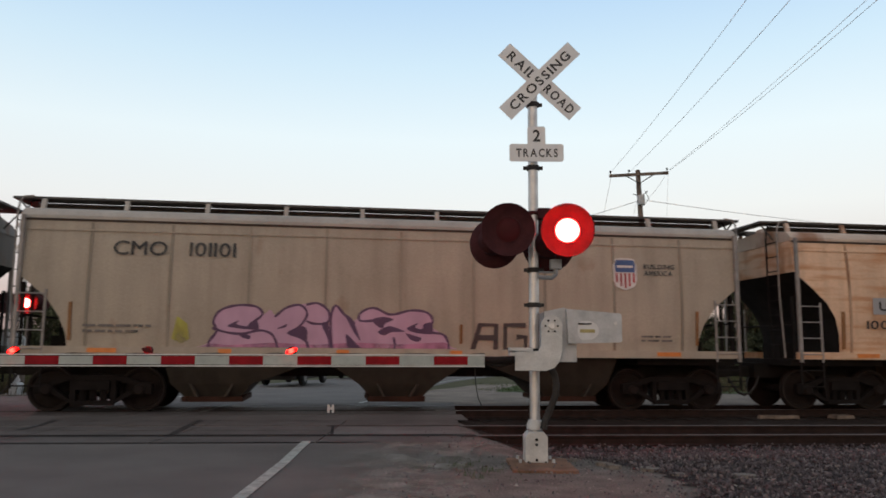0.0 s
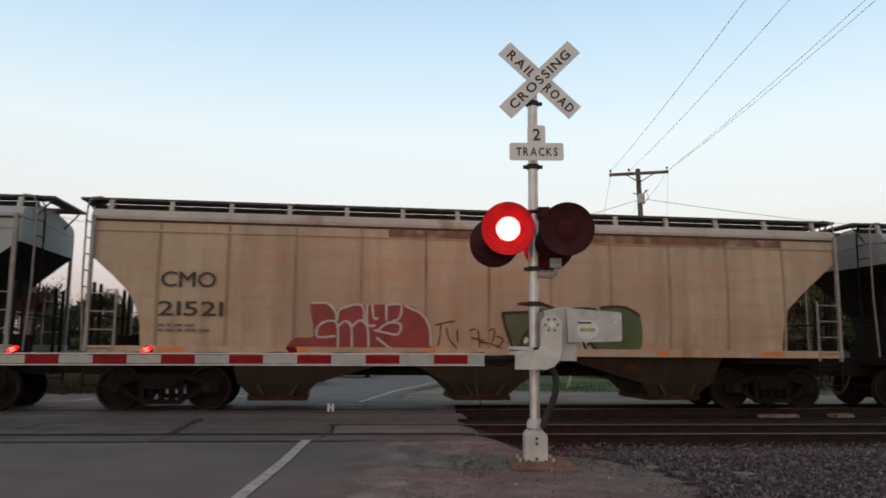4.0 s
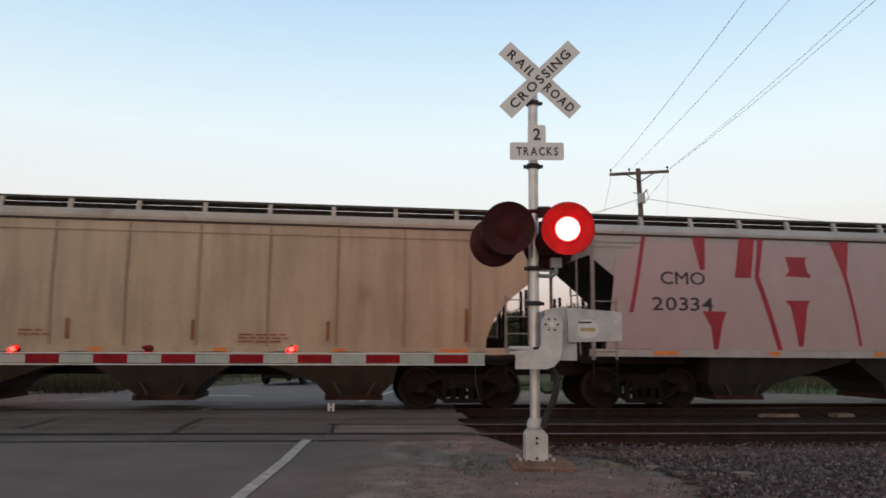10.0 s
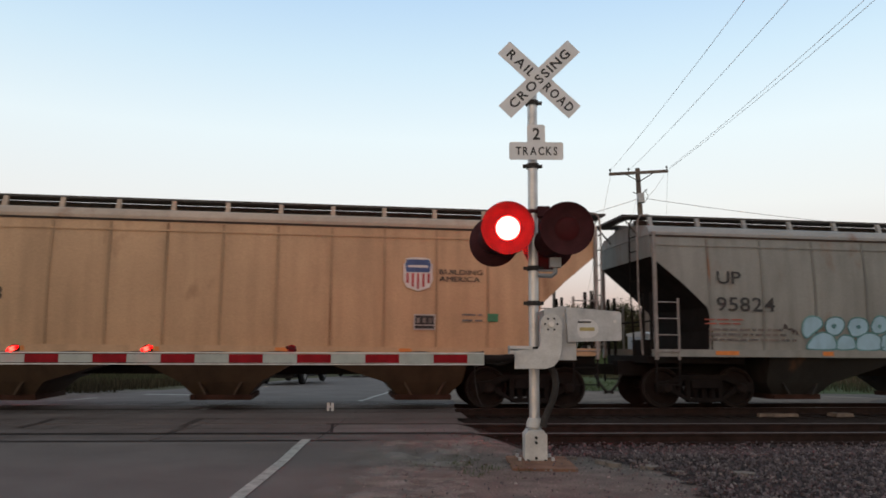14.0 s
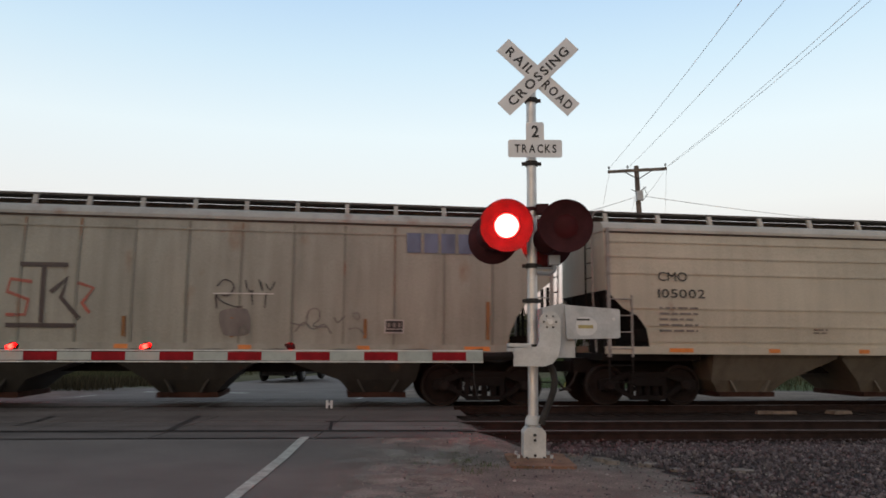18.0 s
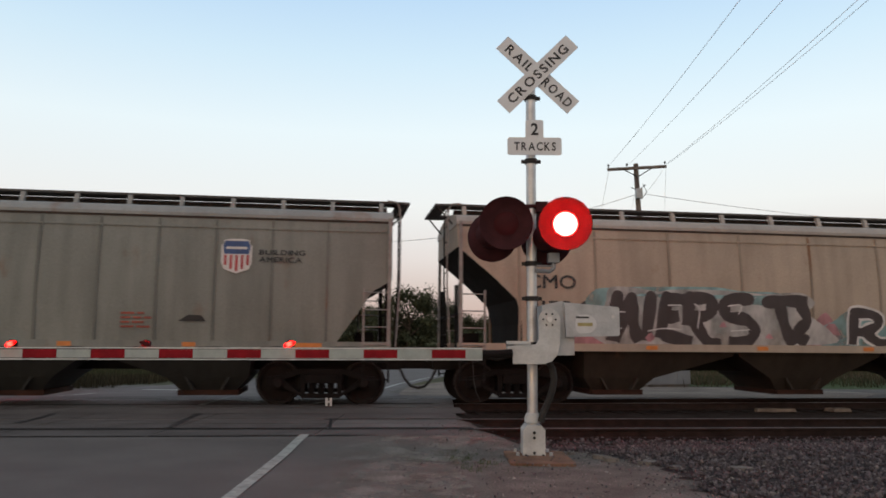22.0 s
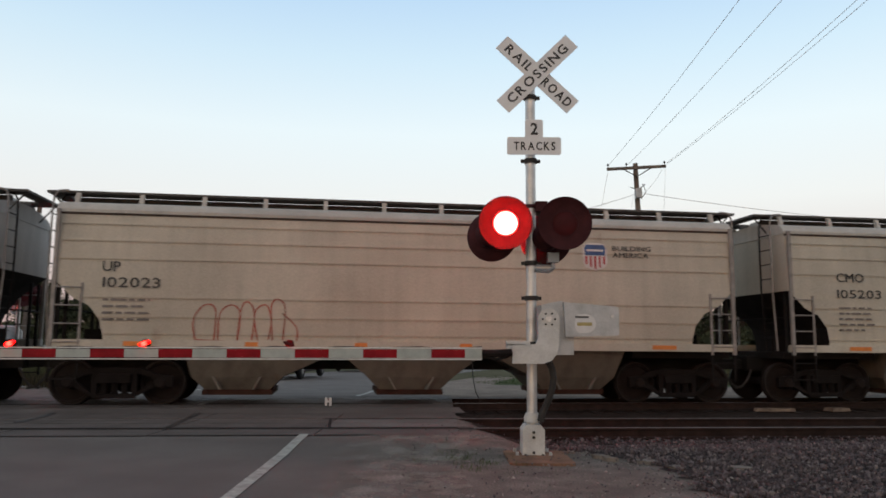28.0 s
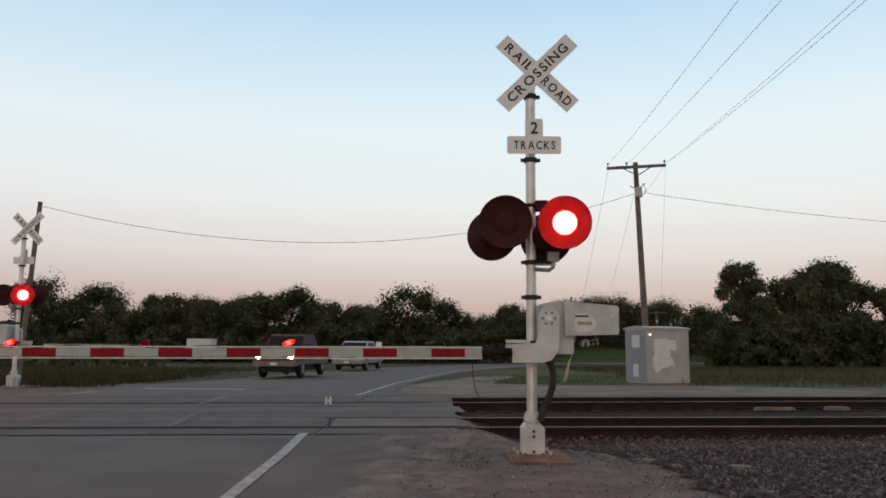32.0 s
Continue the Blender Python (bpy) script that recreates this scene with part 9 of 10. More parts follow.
lettered(12, (("UP", 1.52, 2.80, 0.58, 0.28), ("95824", 1.49, 2.19, 1.40, 0.31)))
paint(car[12], BABY, 0.002, ((3.56, 1.94), (3.65, 2.06), (3.83, 2.1), (4.01, 2.03), (4.03, 1.88), (3.83, 1.73), (3.65, 1.61), (3.54, 1.73)))
brush(car[12], TEAL, 0.035, 0.0022, ((3.56, 1.94), (3.65, 2.06), (3.83, 2.1), (4.01, 2.03), (4.03, 1.88), (3.83, 1.73), (3.65, 1.61), (3.54, 1.73), (3.56, 1.94)))
paint(car[12], BABY, 0.0023, ((4.1, 1.86), (4.17, 2.03), (4.37, 2.09), (4.55, 2.03), (4.57, 1.85), (4.41, 1.68), (4.19, 1.7)))
brush(car[12], TEAL, 0.035, 0.0025, ((4.1, 1.86), (4.17, 2.03), (4.37, 2.09), (4.55, 2.03), (4.57, 1.85), (4.41, 1.68), (4.19, 1.7), (4.1, 1.86)))
paint(car[12], BABY, 0.0026, ((4.66, 1.87), (4.75, 2.04), (4.95, 2.08), (5.13, 2.02), (5.18, 1.83), (5.04, 1.68), (4.77, 1.66)))
brush(car[12], TEAL, 0.035, 0.0028, ((4.66, 1.87), (4.75, 2.04), (4.95, 2.08), (5.13, 2.02), (5.18, 1.83), (5.04, 1.68), (4.77, 1.66), (4.66, 1.87)))
paint(car[12], BABY, 0.0029, ((5.25, 1.88), (5.34, 2.07), (5.5, 2.13), (5.66, 2.05), (5.68, 1.84), (5.5, 1.73), (5.31, 1.75)))
brush(car[12], TEAL, 0.035, 0.0031, ((5.25, 1.88), (5.34, 2.07), (5.5, 2.13), (5.66, 2.05), (5.68, 1.84), (5.5, 1.73), (5.31, 1.75), (5.25, 1.88)))
paint(car[12], BABY, 0.0032, ((3.68, 1.48), (3.83, 1.65), (4.05, 1.74), (4.27, 1.68), (4.37, 1.53), (4.37, 1.36), (3.7, 1.36)))
brush(car[12], TEAL, 0.035, 0.0034, ((3.68, 1.48), (3.83, 1.65), (4.05, 1.74), (4.27, 1.68), (4.37, 1.53), (4.37, 1.36), (3.7, 1.36), (3.68, 1.48)))
paint(car[12], BABY, 0.0035, ((4.41, 1.57), (4.54, 1.68), (4.77, 1.64), (4.86, 1.49), (4.82, 1.37), (4.41, 1.36)))
brush(car[12], TEAL, 0.035, 0.0037, ((4.41, 1.57), (4.54, 1.68), (4.77, 1.64), (4.86, 1.49), (4.82, 1.37), (4.41, 1.36), (4.41, 1.57)))
paint(car[12], BABY, 0.0038, ((4.9, 1.62), (5.13, 1.73), (5.36, 1.71), (5.52, 1.58), (5.5, 1.37), (4.91, 1.36)))
brush(car[12], TEAL, 0.035, 0.004, ((4.9, 1.62), (5.13, 1.73), (5.36, 1.71), (5.52, 1.58), (5.5, 1.37), (4.91, 1.36), (4.9, 1.62)))
paint(car[12], BABY, 0.0041, ((5.52, 1.67), (5.72, 1.75), (5.88, 1.67), (5.96, 1.36), (5.52, 1.35)))
brush(car[12], TEAL, 0.035, 0.0043, ((5.52, 1.67), (5.72, 1.75), (5.88, 1.67), (5.96, 1.36), (5.52, 1.35), (5.52, 1.67)))
paint(car[12], TEAL, 0.0048, ((4.25, 1.88), (4.32, 1.94), (4.39, 1.89), (4.32, 1.82)))
paint(car[12], TEAL, 0.0048, ((4.86, 1.87), (4.93, 1.92), (5, 1.87), (4.93, 1.82)))
paint(car[12], TEAL, 0.0048, ((5.41, 1.89), (5.46, 1.94), (5.51, 1.89), (5.46, 1.83)))
brush(car[12], SOOT, 0.03, 0.004, ((3.1, 1.81), (3.12, 1.91), (3.17, 1.83), (3.1, 1.82)))
brush(car[12], SOOT, 0.03, 0.004, ((3.2, 1.79), (3.3, 1.81), (3.28, 1.75)))
brush(car[12], SOOT, 0.03, 0.004, ((3.32, 1.69), (3.34, 1.78), (3.42, 1.73), (3.4, 1.67)))
paint(car[12], PURPLE, 0.0022, ((6.01, 1.7), (6.22, 1.95), (6.45, 1.82), (6.31, 1.55), (6.22, 1.34), (6.08, 1.34)))
paint(car[12], PURPLE, 0.0022, ((6.74, 2.19), (7.08, 2.19), (6.98, 1.87), (6.69, 1.87)))
paint(car[12], PALE, 0.0022, ((6.31, 2), (6.74, 2.05), (6.69, 1.87), (6.31, 1.89)))
paint(car[12], MINT, 0.0026, ((6.37, 1.31), (6.45, 1.71), (6.79, 1.8), (7.56, 1.79), (8.93, 1.83), (10.33, 1.91), (10.48, 1.55), (10.58, 1.32)))
paint(car[12], OLIVE_GREY, 0.003, ((6.98, 2.1), (7.23, 2.25), (7.56, 2.2), (7.66, 2.24), (8.09, 2.07), (8.35, 2.3), (8.59, 2.12), (8.79, 2.33), (8.93, 2.13), (9.18, 2.2), (9.38, 2.13), (9.69, 2.28), (9.83, 2), (10.24, 2.21), (10.38, 2.05), (10.28, 1.82), (9.42, 1.79), (8.34, 1.78), (7.65, 1.81), (7.08, 1.78)))
brush(car[12], INK, 0.05, 0.005, ((6.31, 1.55), (6.5, 1.76), (6.93, 1.83), (7.41, 1.86), (7.46, 2.01), (7.27, 2.06), (7.12, 1.92), (7.27, 1.81)))
brush(car[12], INK, 0.05, 0.005, ((6.98, 1.83), (6.96, 2.1), (7.23, 2.26), (7.56, 2.2), (7.65, 1.97), (7.61, 1.74), (7.36, 1.58), (6.88, 1.58)))
brush(car[12], INK, 0.05, 0.005, ((7.66, 2.24), (8.09, 2.05), (8.2, 2.25), (8.37, 2.3), (8.39, 2.12)))
brush(car[12], INK, 0.05, 0.005, ((8.59, 2.12), (8.77, 2.33), (8.81, 2.22)))
brush(car[12], INK, 0.05, 0.005, ((8.93, 2.13), (9.18, 2.2), (9.35, 2.09)))
brush(car[12], INK, 0.05, 0.005, ((9.38, 2.13), (9.58, 2.27), (9.71, 2.23)))
brush(car[12], INK, 0.05, 0.005, ((9.67, 1.77), (10.08, 2.05), (10.29, 2.21), (10.36, 2.05)))
brush(car[12], INK, 0.05, 0.005, ((8.98, 1.81), (9.05, 1.85), (9.07, 1.62), (8.98, 1.58), (8.97, 1.81)))
paint(car[12], INK, 0.0042, ((7.85, 1.79), (8.21, 1.8), (8.19, 1.48), (8.07, 1.33), (7.97, 1.52)))
paint(car[12], INK, 0.0042, ((9.7, 1.79), (10.05, 1.91), (9.92, 1.72), (9.75, 1.56)))
paint(car[12], SUNNY, 0.0026, ((10.54, 2.15), (11.25, 2.11), (11.35, 2.02), (11.77, 2.17), (12.18, 2.08), (12.82, 2.13), (12.96, 1.38), (12.38, 1.52), (11.97, 1.37), (11.76, 1.37), (11.4, 1.6), (11.14, 1.37), (10.68, 1.36), (10.78, 1.59), (10.58, 1.92)))
paint(car[12], PURPLE, 0.0022, ((11.1, 2.25), (11.42, 2.42), (11.99, 2.4), (12.51, 2.27), (12.19, 2.12), (11.31, 2.16)))
brush(car[12], CHALK, 0.05, 0.005, ((10.52, 2.24), (11.05, 2.17), (11.3, 2.07), (11.57, 2.19), (11.81, 2.17)))
brush(car[12], CHALK, 0.05, 0.005, ((10.41, 1.94), (10.63, 1.69), (10.48, 1.5)))
paint(car[12], NAVY, 0.0042, ((11.24, 1.74), (11.6, 1.72), (11.65, 1.63), (11.29, 1.6)))
paint(car[12], NAVY, 0.0042, ((10.99, 1.5), (11.19, 1.36), (11.01, 1.36)))
bars(car[12], 1.2, 1.98, 0.95, 2, BRICKY, 0.03, 0.09, 5)
bars(car[12], 1.3, 1.75, 2.1, 3, STENCIL_GREY, 0.05, 0.11, 1)

lettered(13, (("UP", 1.97, 3.09, 0.62, 0.29), ("111061", 2.78, 3.09, 1.3, 0.29)))
shield(car[13], 12.65, 3.12, False, 0.6, 0.72)
building_words(car[13], 13.1, 2.98, 0.95)
bars(car[13], 7.35, 2.2, 1.45, 3, SOOT, 0.1, 0.19, 12)
bars(car[13], 12.6, 2.02, 1.3, 3, SOOT, 0.1, 0.19, 14)
bars(car[13], 6.8, 1.75, 0.7, 3, BRICKY, 0.03, 0.08, 3)
bars(car[13], 2.0, 1.75, 0.9, 2, STENCIL_GREY, 0.04, 0.1, 3)

brush(car[13], STENCIL_GREY, 0.045, 0.004, ((3.35, 1.93), (3.33, 1.62), (3.57, 1.6)))
brush(car[13], STENCIL_GREY, 0.045, 0.004, ((3.46, 1.79), (3.61, 1.9), (3.73, 1.63), (3.82, 1.91), (3.96, 1.65)))
brush(car[13], STENCIL_GREY, 0.045, 0.004, ((4.03, 1.91), (4.02, 1.63), (4.2, 1.69)))
brush(car[13], STENCIL_GREY, 0.045, 0.004, ((4.25, 1.63), (4.32, 1.95), (4.46, 1.64)))
brush(car[13], STENCIL_GREY, 0.045, 0.004, ((4.55, 1.95), (4.59, 1.64), (4.77, 1.77)))
brush(car[13], STENCIL_GREY, 0.045, 0.004, ((4.97, 1.64), (4.94, 1.92), (5.14, 1.87), (5.2, 1.65), (5.35, 1.93)))
brush(car[13], STENCIL_GREY, 0.045, 0.004, ((5.41, 1.93), (5.44, 1.65), (5.63, 1.65), (5.68, 1.93)))
brush(car[13], STENCIL_GREY, 0.045, 0.004, ((5.8, 1.65), (5.84, 1.93), (6.01, 1.77), (5.96, 1.63)))
brush(car[13], STENCIL_GREY, 0.045, 0.004, ((6.11, 1.94), (6.18, 1.66), (6.27, 1.94), (6.42, 1.66), (6.55, 1.94)))
paint(car[13], CHALK, 0.002, ((9.05, 2.08), (9.14, 2.27), (9.35, 2.33), (9.54, 2.23), (9.58, 2), (9.46, 1.83), (9.22, 1.83), (9.08, 1.94)))
paint(car[13], UMBER, 0.0036, ((9.11, 2.05), (9.22, 2.24), (9.46, 2.25), (9.53, 2.09), (9.45, 1.93), (9.22, 1.89)))
paint(car[13], CHALK, 0.0022, ((9.2, 1.69), (9.43, 1.75), (9.68, 1.59), (9.79, 1.34), (9.24, 1.33)))
paint(car[13], UMBER, 0.0038, ((9.28, 1.65), (9.49, 1.71), (9.65, 1.56), (9.74, 1.34), (9.29, 1.34)))
paint(car[13], CHALK, 0.0024, ((9.54, 1.81), (9.63, 2.14), (9.88, 2.29), (10.1, 2.23), (10.19, 1.93), (10.26, 1.71), (10.27, 1.34), (9.74, 1.34)))
paint(car[13], UMBER, 0.004, ((9.58, 1.81), (9.68, 2.12), (9.89, 2.23), (10.08, 2.18), (10.16, 1.87), (10.01, 1.84), (9.9, 1.95), (9.8, 1.84), (9.83, 1.65), (9.99, 1.65), (10.04, 1.76), (10.23, 1.73), (10.26, 1.54), (10.22, 1.34), (9.82, 1.34), (9.65, 1.59)))
paint(car[13], CHALK, 0.0026, ((10.16, 2.1), (10.74, 2.39), (10.83, 2.05), (10.7, 1.94), (10.74, 1.71), (10.56, 1.63), (10.88, 1.66), (11.02, 1.35), (10.24, 1.34), (10.31, 1.65)))
paint(car[13], UMBER, 0.0042, ((10.21, 2.07), (10.69, 2.3), (10.78, 2.05), (10.49, 1.96), (10.49, 1.88), (10.71, 1.88), (10.71, 1.77), (10.5, 1.66), (10.5, 1.57), (10.88, 1.63), (11, 1.35), (10.32, 1.34), (10.37, 1.6)))
paint(car[13], CHALK, 0.0028, ((11.1, 1.49), (11.2, 1.72), (11.42, 1.78), (11.59, 1.64), (11.65, 1.36), (11.13, 1.35)))
paint(car[13], UMBER, 0.0044, ((11.15, 1.46), (11.26, 1.69), (11.45, 1.72), (11.54, 1.58), (11.54, 1.35), (11.19, 1.35)))
paint(car[13], CHALK, 0.003, ((11.51, 2.06), (11.61, 2.29), (11.89, 2.32), (11.95, 2.27), (12.33, 2.33), (12.45, 2.16), (12.35, 1.84), (12.05, 1.84), (12.04, 1.36), (11.73, 1.36), (11.74, 1.78), (11.63, 1.95)))
paint(car[13], UMBER, 0.0046, ((11.68, 2.09), (11.73, 2.26), (11.95, 2.21), (12.33, 2.26), (12.4, 2.07), (12.29, 1.9), (11.99, 1.93), (11.98, 1.36), (11.79, 1.36), (11.79, 1.95)))
paint(car[13], CHALK, 0.0052, ((9.83, 1.81), (9.9, 1.91), (9.99, 1.81), (9.94, 1.66), (9.83, 1.67)))

lettered(14, (("CMO", 1.68, 2.50, 0.70, 0.24), ("22176", 1.68, 2.05, 0.75, 0.22)))
stroke(car[14], [[(4.5, 2.85), (5.4, 2.85)], [(4.95, 2.85), (4.95, 1.7)], [(4.3, 1.65), (5.6, 1.65)], [(5.1, 2.3), (5.4, 2.6), (5.3, 2.2), (5.65, 1.8)]], SOOT, 0.08)
stroke(car[14], [[(4.75, 2.5), (4.35, 2.55), (4.3, 2.3), (4.7, 2.15), (4.65, 1.85), (4.3, 1.85)], [(5.6, 2.5), (5.9, 2.4), (5.7, 2.1), (5.85, 1.9)]], BRICKY, 0.06)
brush(car[14], SOOT_THIN, 0.03, 0.004, ((8.29, 2.49), (8.4, 2.61), (8.56, 2.57), (8.61, 2.43), (8.48, 2.29), (8.28, 2.33), (8.37, 2.18), (8.64, 2.07), (8.8, 2.07)))
brush(car[14], SOOT_THIN, 0.03, 0.004, ((8.84, 2.6), (8.9, 2.41), (9.01, 2.39)))
brush(car[14], SOOT_THIN, 0.03, 0.004, ((9.11, 2.62), (9.19, 2.4), (9.15, 2.58)))
brush(car[14], SOOT_THIN, 0.03, 0.004, ((9.25, 2.54), (9.34, 2.42), (9.43, 2.59)))
brush(car[14], SOOT_THIN, 0.03, 0.004, ((8.97, 2.35), (9, 2.12)))
brush(car[14], SOOT_THIN, 0.03, 0.004, ((9.26, 2.35), (9.24, 2.05)))
brush(car[14], SOOT_THIN, 0.03, 0.004, ((8.26, 2.29), (8.29, 2.02)))
brush(car[14], CHALK, 0.02, 0.005, ((8.21, 2.33), (8.81, 2.34), (9.42, 2.34)))
paint(car[14], STENCIL_GREY, 0.002, ((8.36, 1.97), (8.89, 2.02), (8.95, 1.53), (8.44, 1.5)))
brush(car[14], STENCIL_GREY, 0.03, 0.004, ((9.77, 1.76), (10.05, 1.72), (10.13, 2), (10.31, 2.05), (10.36, 1.86), (10.23, 1.7), (10.5, 1.68)))
brush(car[14], STENCIL_GREY, 0.03, 0.004, ((9.87, 1.58), (10.04, 1.77), (10.23, 1.63), (10.46, 1.73), (10.6, 1.54)))
brush(car[14], STENCIL_GREY, 0.03, 0.004, ((10.66, 1.87), (10.73, 1.77), (10.87, 1.91)))
brush(car[14], STENCIL_GREY, 0.03, 0.004, ((11.03, 1.96), (11.16, 1.97), (11.15, 1.83), (11.03, 1.92)))
brush(car[14], STENCIL_GREY, 0.03, 0.004, ((10.96, 1.64), (11.15, 1.66), (11.29, 1.53)))
for k in range(4):
    part("owner_mark", Shape().box(12.15 + k * 0.37, 12.45 + k * 0.37, STENCIL_Y - 0.003, STENCIL_Y, 3.27, 3.70), spray("mark_blue_%d" % k, (0.13, 0.16, 0.25), 0.35, k), car[14], "block of a blue painted mark")
panel_box(car[14], 11.73, 1.59, 0.35, 0.23)
for x in (1.25, 6.5, 8.6, 11.3, 13.9):
    part("orange_post", Shape().box(x - 0.035, x + 0.035, SIDE_Y - 0.03, SIDE_Y - 0.002, 1.45, 2.25 if x in (1.25, 13.9) else 1.85), OCHRE, car[14], "orange grab iron")

for n, text in ((15, "105002"), (16, "105024"), (23, "105203")):
    lettered(n, (("CMO", 1.20, 2.78, 0.69, 0.20), (text, 1.19, 2.41, 1.11, 0.19)))
    bars(car[n], 1.22, 2.16, 0.9, 5, STENCIL_GREY, 0.045, 0.125, n)
    for x in (4.9, 9.9, 12.9):
        bars(car[n], x, 1.72, 0.36, 2, STENCIL_GREY, 0.03, 0.07, n + int(x))

lettered(17, (("UP", 1.40, 3.24, 0.56, 0.30), ("99684", 1.44, 2.68, 1.54, 0.33)))
shield(car[17], 12.0, 3.06, False, 0.62, 0.72)
building_words(car[17], 12.45, 2.95, 0.94)
bars(car[17], 1.5, 2.0, 1.0, 3, STENCIL_GREY, 0.06, 0.14, 5)
bars(car[17], 9.8, 1.85, 0.6, 4, BRICKY, 0.04, 0.09, 6)
blob(car[17], [(10.9, 1.72), (11.1, 1.85), (11.35, 1.84), (11.45, 1.72)], INK)

lettered(18, (("CMO", 1.5, 2.52, 1.10, 0.29), ("21534", 1.5, 1.96, 1.35, 0.29)))
paint(car[18], AQUA, 0.0016, ((2.78, 2.1), (2.86, 2.37), (3.09, 2.53), (3.44, 2.56), (4.22, 2.59), (5.81, 2.61), (6.43, 2.53), (7.31, 2.51), (7.57, 2.33), (7.32, 1.65), (3.41, 1.61), (3.05, 1.84)))
paint(car[18], PINKISH, 0.0018, ((2.36, 1.6), (2.47, 1.8), (2.87, 2.02), (3.29, 1.79), (3.3, 1.31), (2.48, 1.31)))
paint(car[18], WORN_CHALK, 0.0022, ((3.24, 1.32), (3.27, 2.26), (3.38, 2.57), (3.98, 2.56), (4.46, 2.49), (4.83, 2.54), (5.87, 2.55), (6.93, 2.48), (7.89, 2.52), (8.24, 2.31), (8.08, 2.03), (8.6, 1.66), (8.48, 1.35)))
brush(car[18], SOOT, 0.27, 0.0036, ((3.54, 2.37), (3.39, 1.4)))
brush(car[18], SOOT, 0.27, 0.0036, ((3.86, 2.33), (3.47, 1.4)))
brush(car[18], SOOT, 0.27, 0.0036, ((3.87, 2.21), (3.91, 1.73), (4.04, 1.39)))
brush(car[18], SOOT, 0.27, 0.0036, ((4.31, 2.37), (4.19, 1.41)))
brush(car[18], SOOT, 0.27, 0.0036, ((4.68, 2.37), (4.51, 1.47)))
brush(car[18], SOOT, 0.27, 0.0036, ((4.74, 2.32), (5.1, 2.32)))
brush(car[18], SOOT, 0.27, 0.0036, ((4.69, 1.92), (4.96, 1.96)))
brush(car[18], SOOT, 0.27, 0.0036, ((4.63, 1.53), (5.27, 1.39)))
brush(car[18], SOOT, 0.27, 0.0036, ((5.22, 2.38), (5.14, 1.75)))
brush(car[18], SOOT, 0.27, 0.0036, ((5.26, 2.35), (5.72, 2.33), (5.66, 2), (5.26, 1.93)))
brush(car[18], SOOT, 0.27, 0.0036, ((5.33, 1.81), (5.64, 1.39), (5.95, 1.33)))
brush(car[18], SOOT, 0.27, 0.0036, ((6.62, 2.35), (6.09, 2.32), (6.09, 1.97), (6.56, 1.89), (6.75, 1.64), (6.57, 1.4), (6.13, 1.4)))
brush(car[18], SOOT, 0.27, 0.0036, ((7.06, 2.29), (7.49, 2.33), (8.05, 2.31)))
brush(car[18], SOOT, 0.27, 0.0036, ((7.87, 2.25), (8.03, 1.9), (7.78, 1.6), (8.04, 1.4)))
brush(car[18], SOOT, 0.27, 0.0036, ((7.38, 2.18), (7.48, 1.77), (7.7, 1.33)))
brush(car[18], CHALK, 0.025, 0.0048, ((3.41, 1.7), (3.64, 1.67)))
brush(car[18], CHALK, 0.025, 0.0048, ((3.57, 2.03), (3.72, 2.03)))
brush(car[18], CHALK, 0.025, 0.0048, ((4.24, 1.62), (4.6, 1.68), (5.02, 1.66)))
brush(car[18], CHALK, 0.025, 0.0048, ((5.32, 2.23), (5.44, 2.11), (5.39, 1.69)))
brush(car[18], CHALK, 0.025, 0.0048, ((6.12, 2.19), (6.43, 2.22), (6.37, 2.01)))
brush(car[18], CHALK, 0.025, 0.0048, ((6.19, 1.64), (6.63, 1.67)))
brush(car[18], CHALK, 0.025, 0.0048, ((4.71, 2.19), (5.01, 2.2)))
paint(car[18], PINKISH, 0.005, ((3.08, 1.69), (3.2, 1.81), (3.29, 1.7), (3.17, 1.61)))
paint(car[18], PINKISH, 0.005, ((4.18, 1.47), (4.3, 1.59), (4.39, 1.47), (4.28, 1.38)))
paint(car[18], PINKISH, 0.005, ((5.91, 1.73), (6, 1.85), (6.07, 1.73)))
paint(car[18], PINKISH, 0.005, ((7.01, 1.49), (7.1, 1.59), (7.2, 1.48)))
paint(car[18], PINKISH, 0.0018, ((8.21, 1.84), (8.49, 2.08), (8.74, 1.79), (8.99, 1.31), (8.04, 1.31)))
paint(car[18], AQUA, 0.0019, ((8.38, 1.72), (8.73, 1.91), (8.97, 2.09), (9.44, 2.15), (10.17, 1.74), (11.14, 2.12), (11.89, 2.19), (12.15, 1.77), (12.03, 1.34), (8.4, 1.31)))
brush(car[18], CHALK, 0.33, 0.0026, ((9.2, 2.06), (9.16, 1.35)))
brush(car[18], CHALK, 0.33, 0.0026, ((9.2, 2.09), (9.68, 2.04), (9.81, 1.83), (9.45, 1.65), (9.21, 1.67)))
brush(car[18], CHALK, 0.33, 0.0026, ((9.51, 1.62), (9.82, 1.41), (10.21, 1.35)))
brush(car[18], CHALK, 0.33, 0.0026, ((10.5, 2.08), (10.42, 1.42), (10.67, 1.39), (10.97, 1.57), (11.04, 1.36)))
brush(car[18], CHALK, 0.33, 0.0026, ((11.36, 2.06), (11.22, 1.41)))
brush(car[18], CHALK, 0.33, 0.0026, ((11.74, 2.01), (11.46, 1.7), (11.97, 1.41), (12.37, 1.39)))
brush(car[18], SOOT, 0.22, 0.004, ((9.2, 2.06), (9.16, 1.36)))
brush(car[18], SOOT, 0.22, 0.004, ((9.2, 2.09), (9.68, 2.04), (9.81, 1.83), (9.45, 1.65), (9.21, 1.67)))
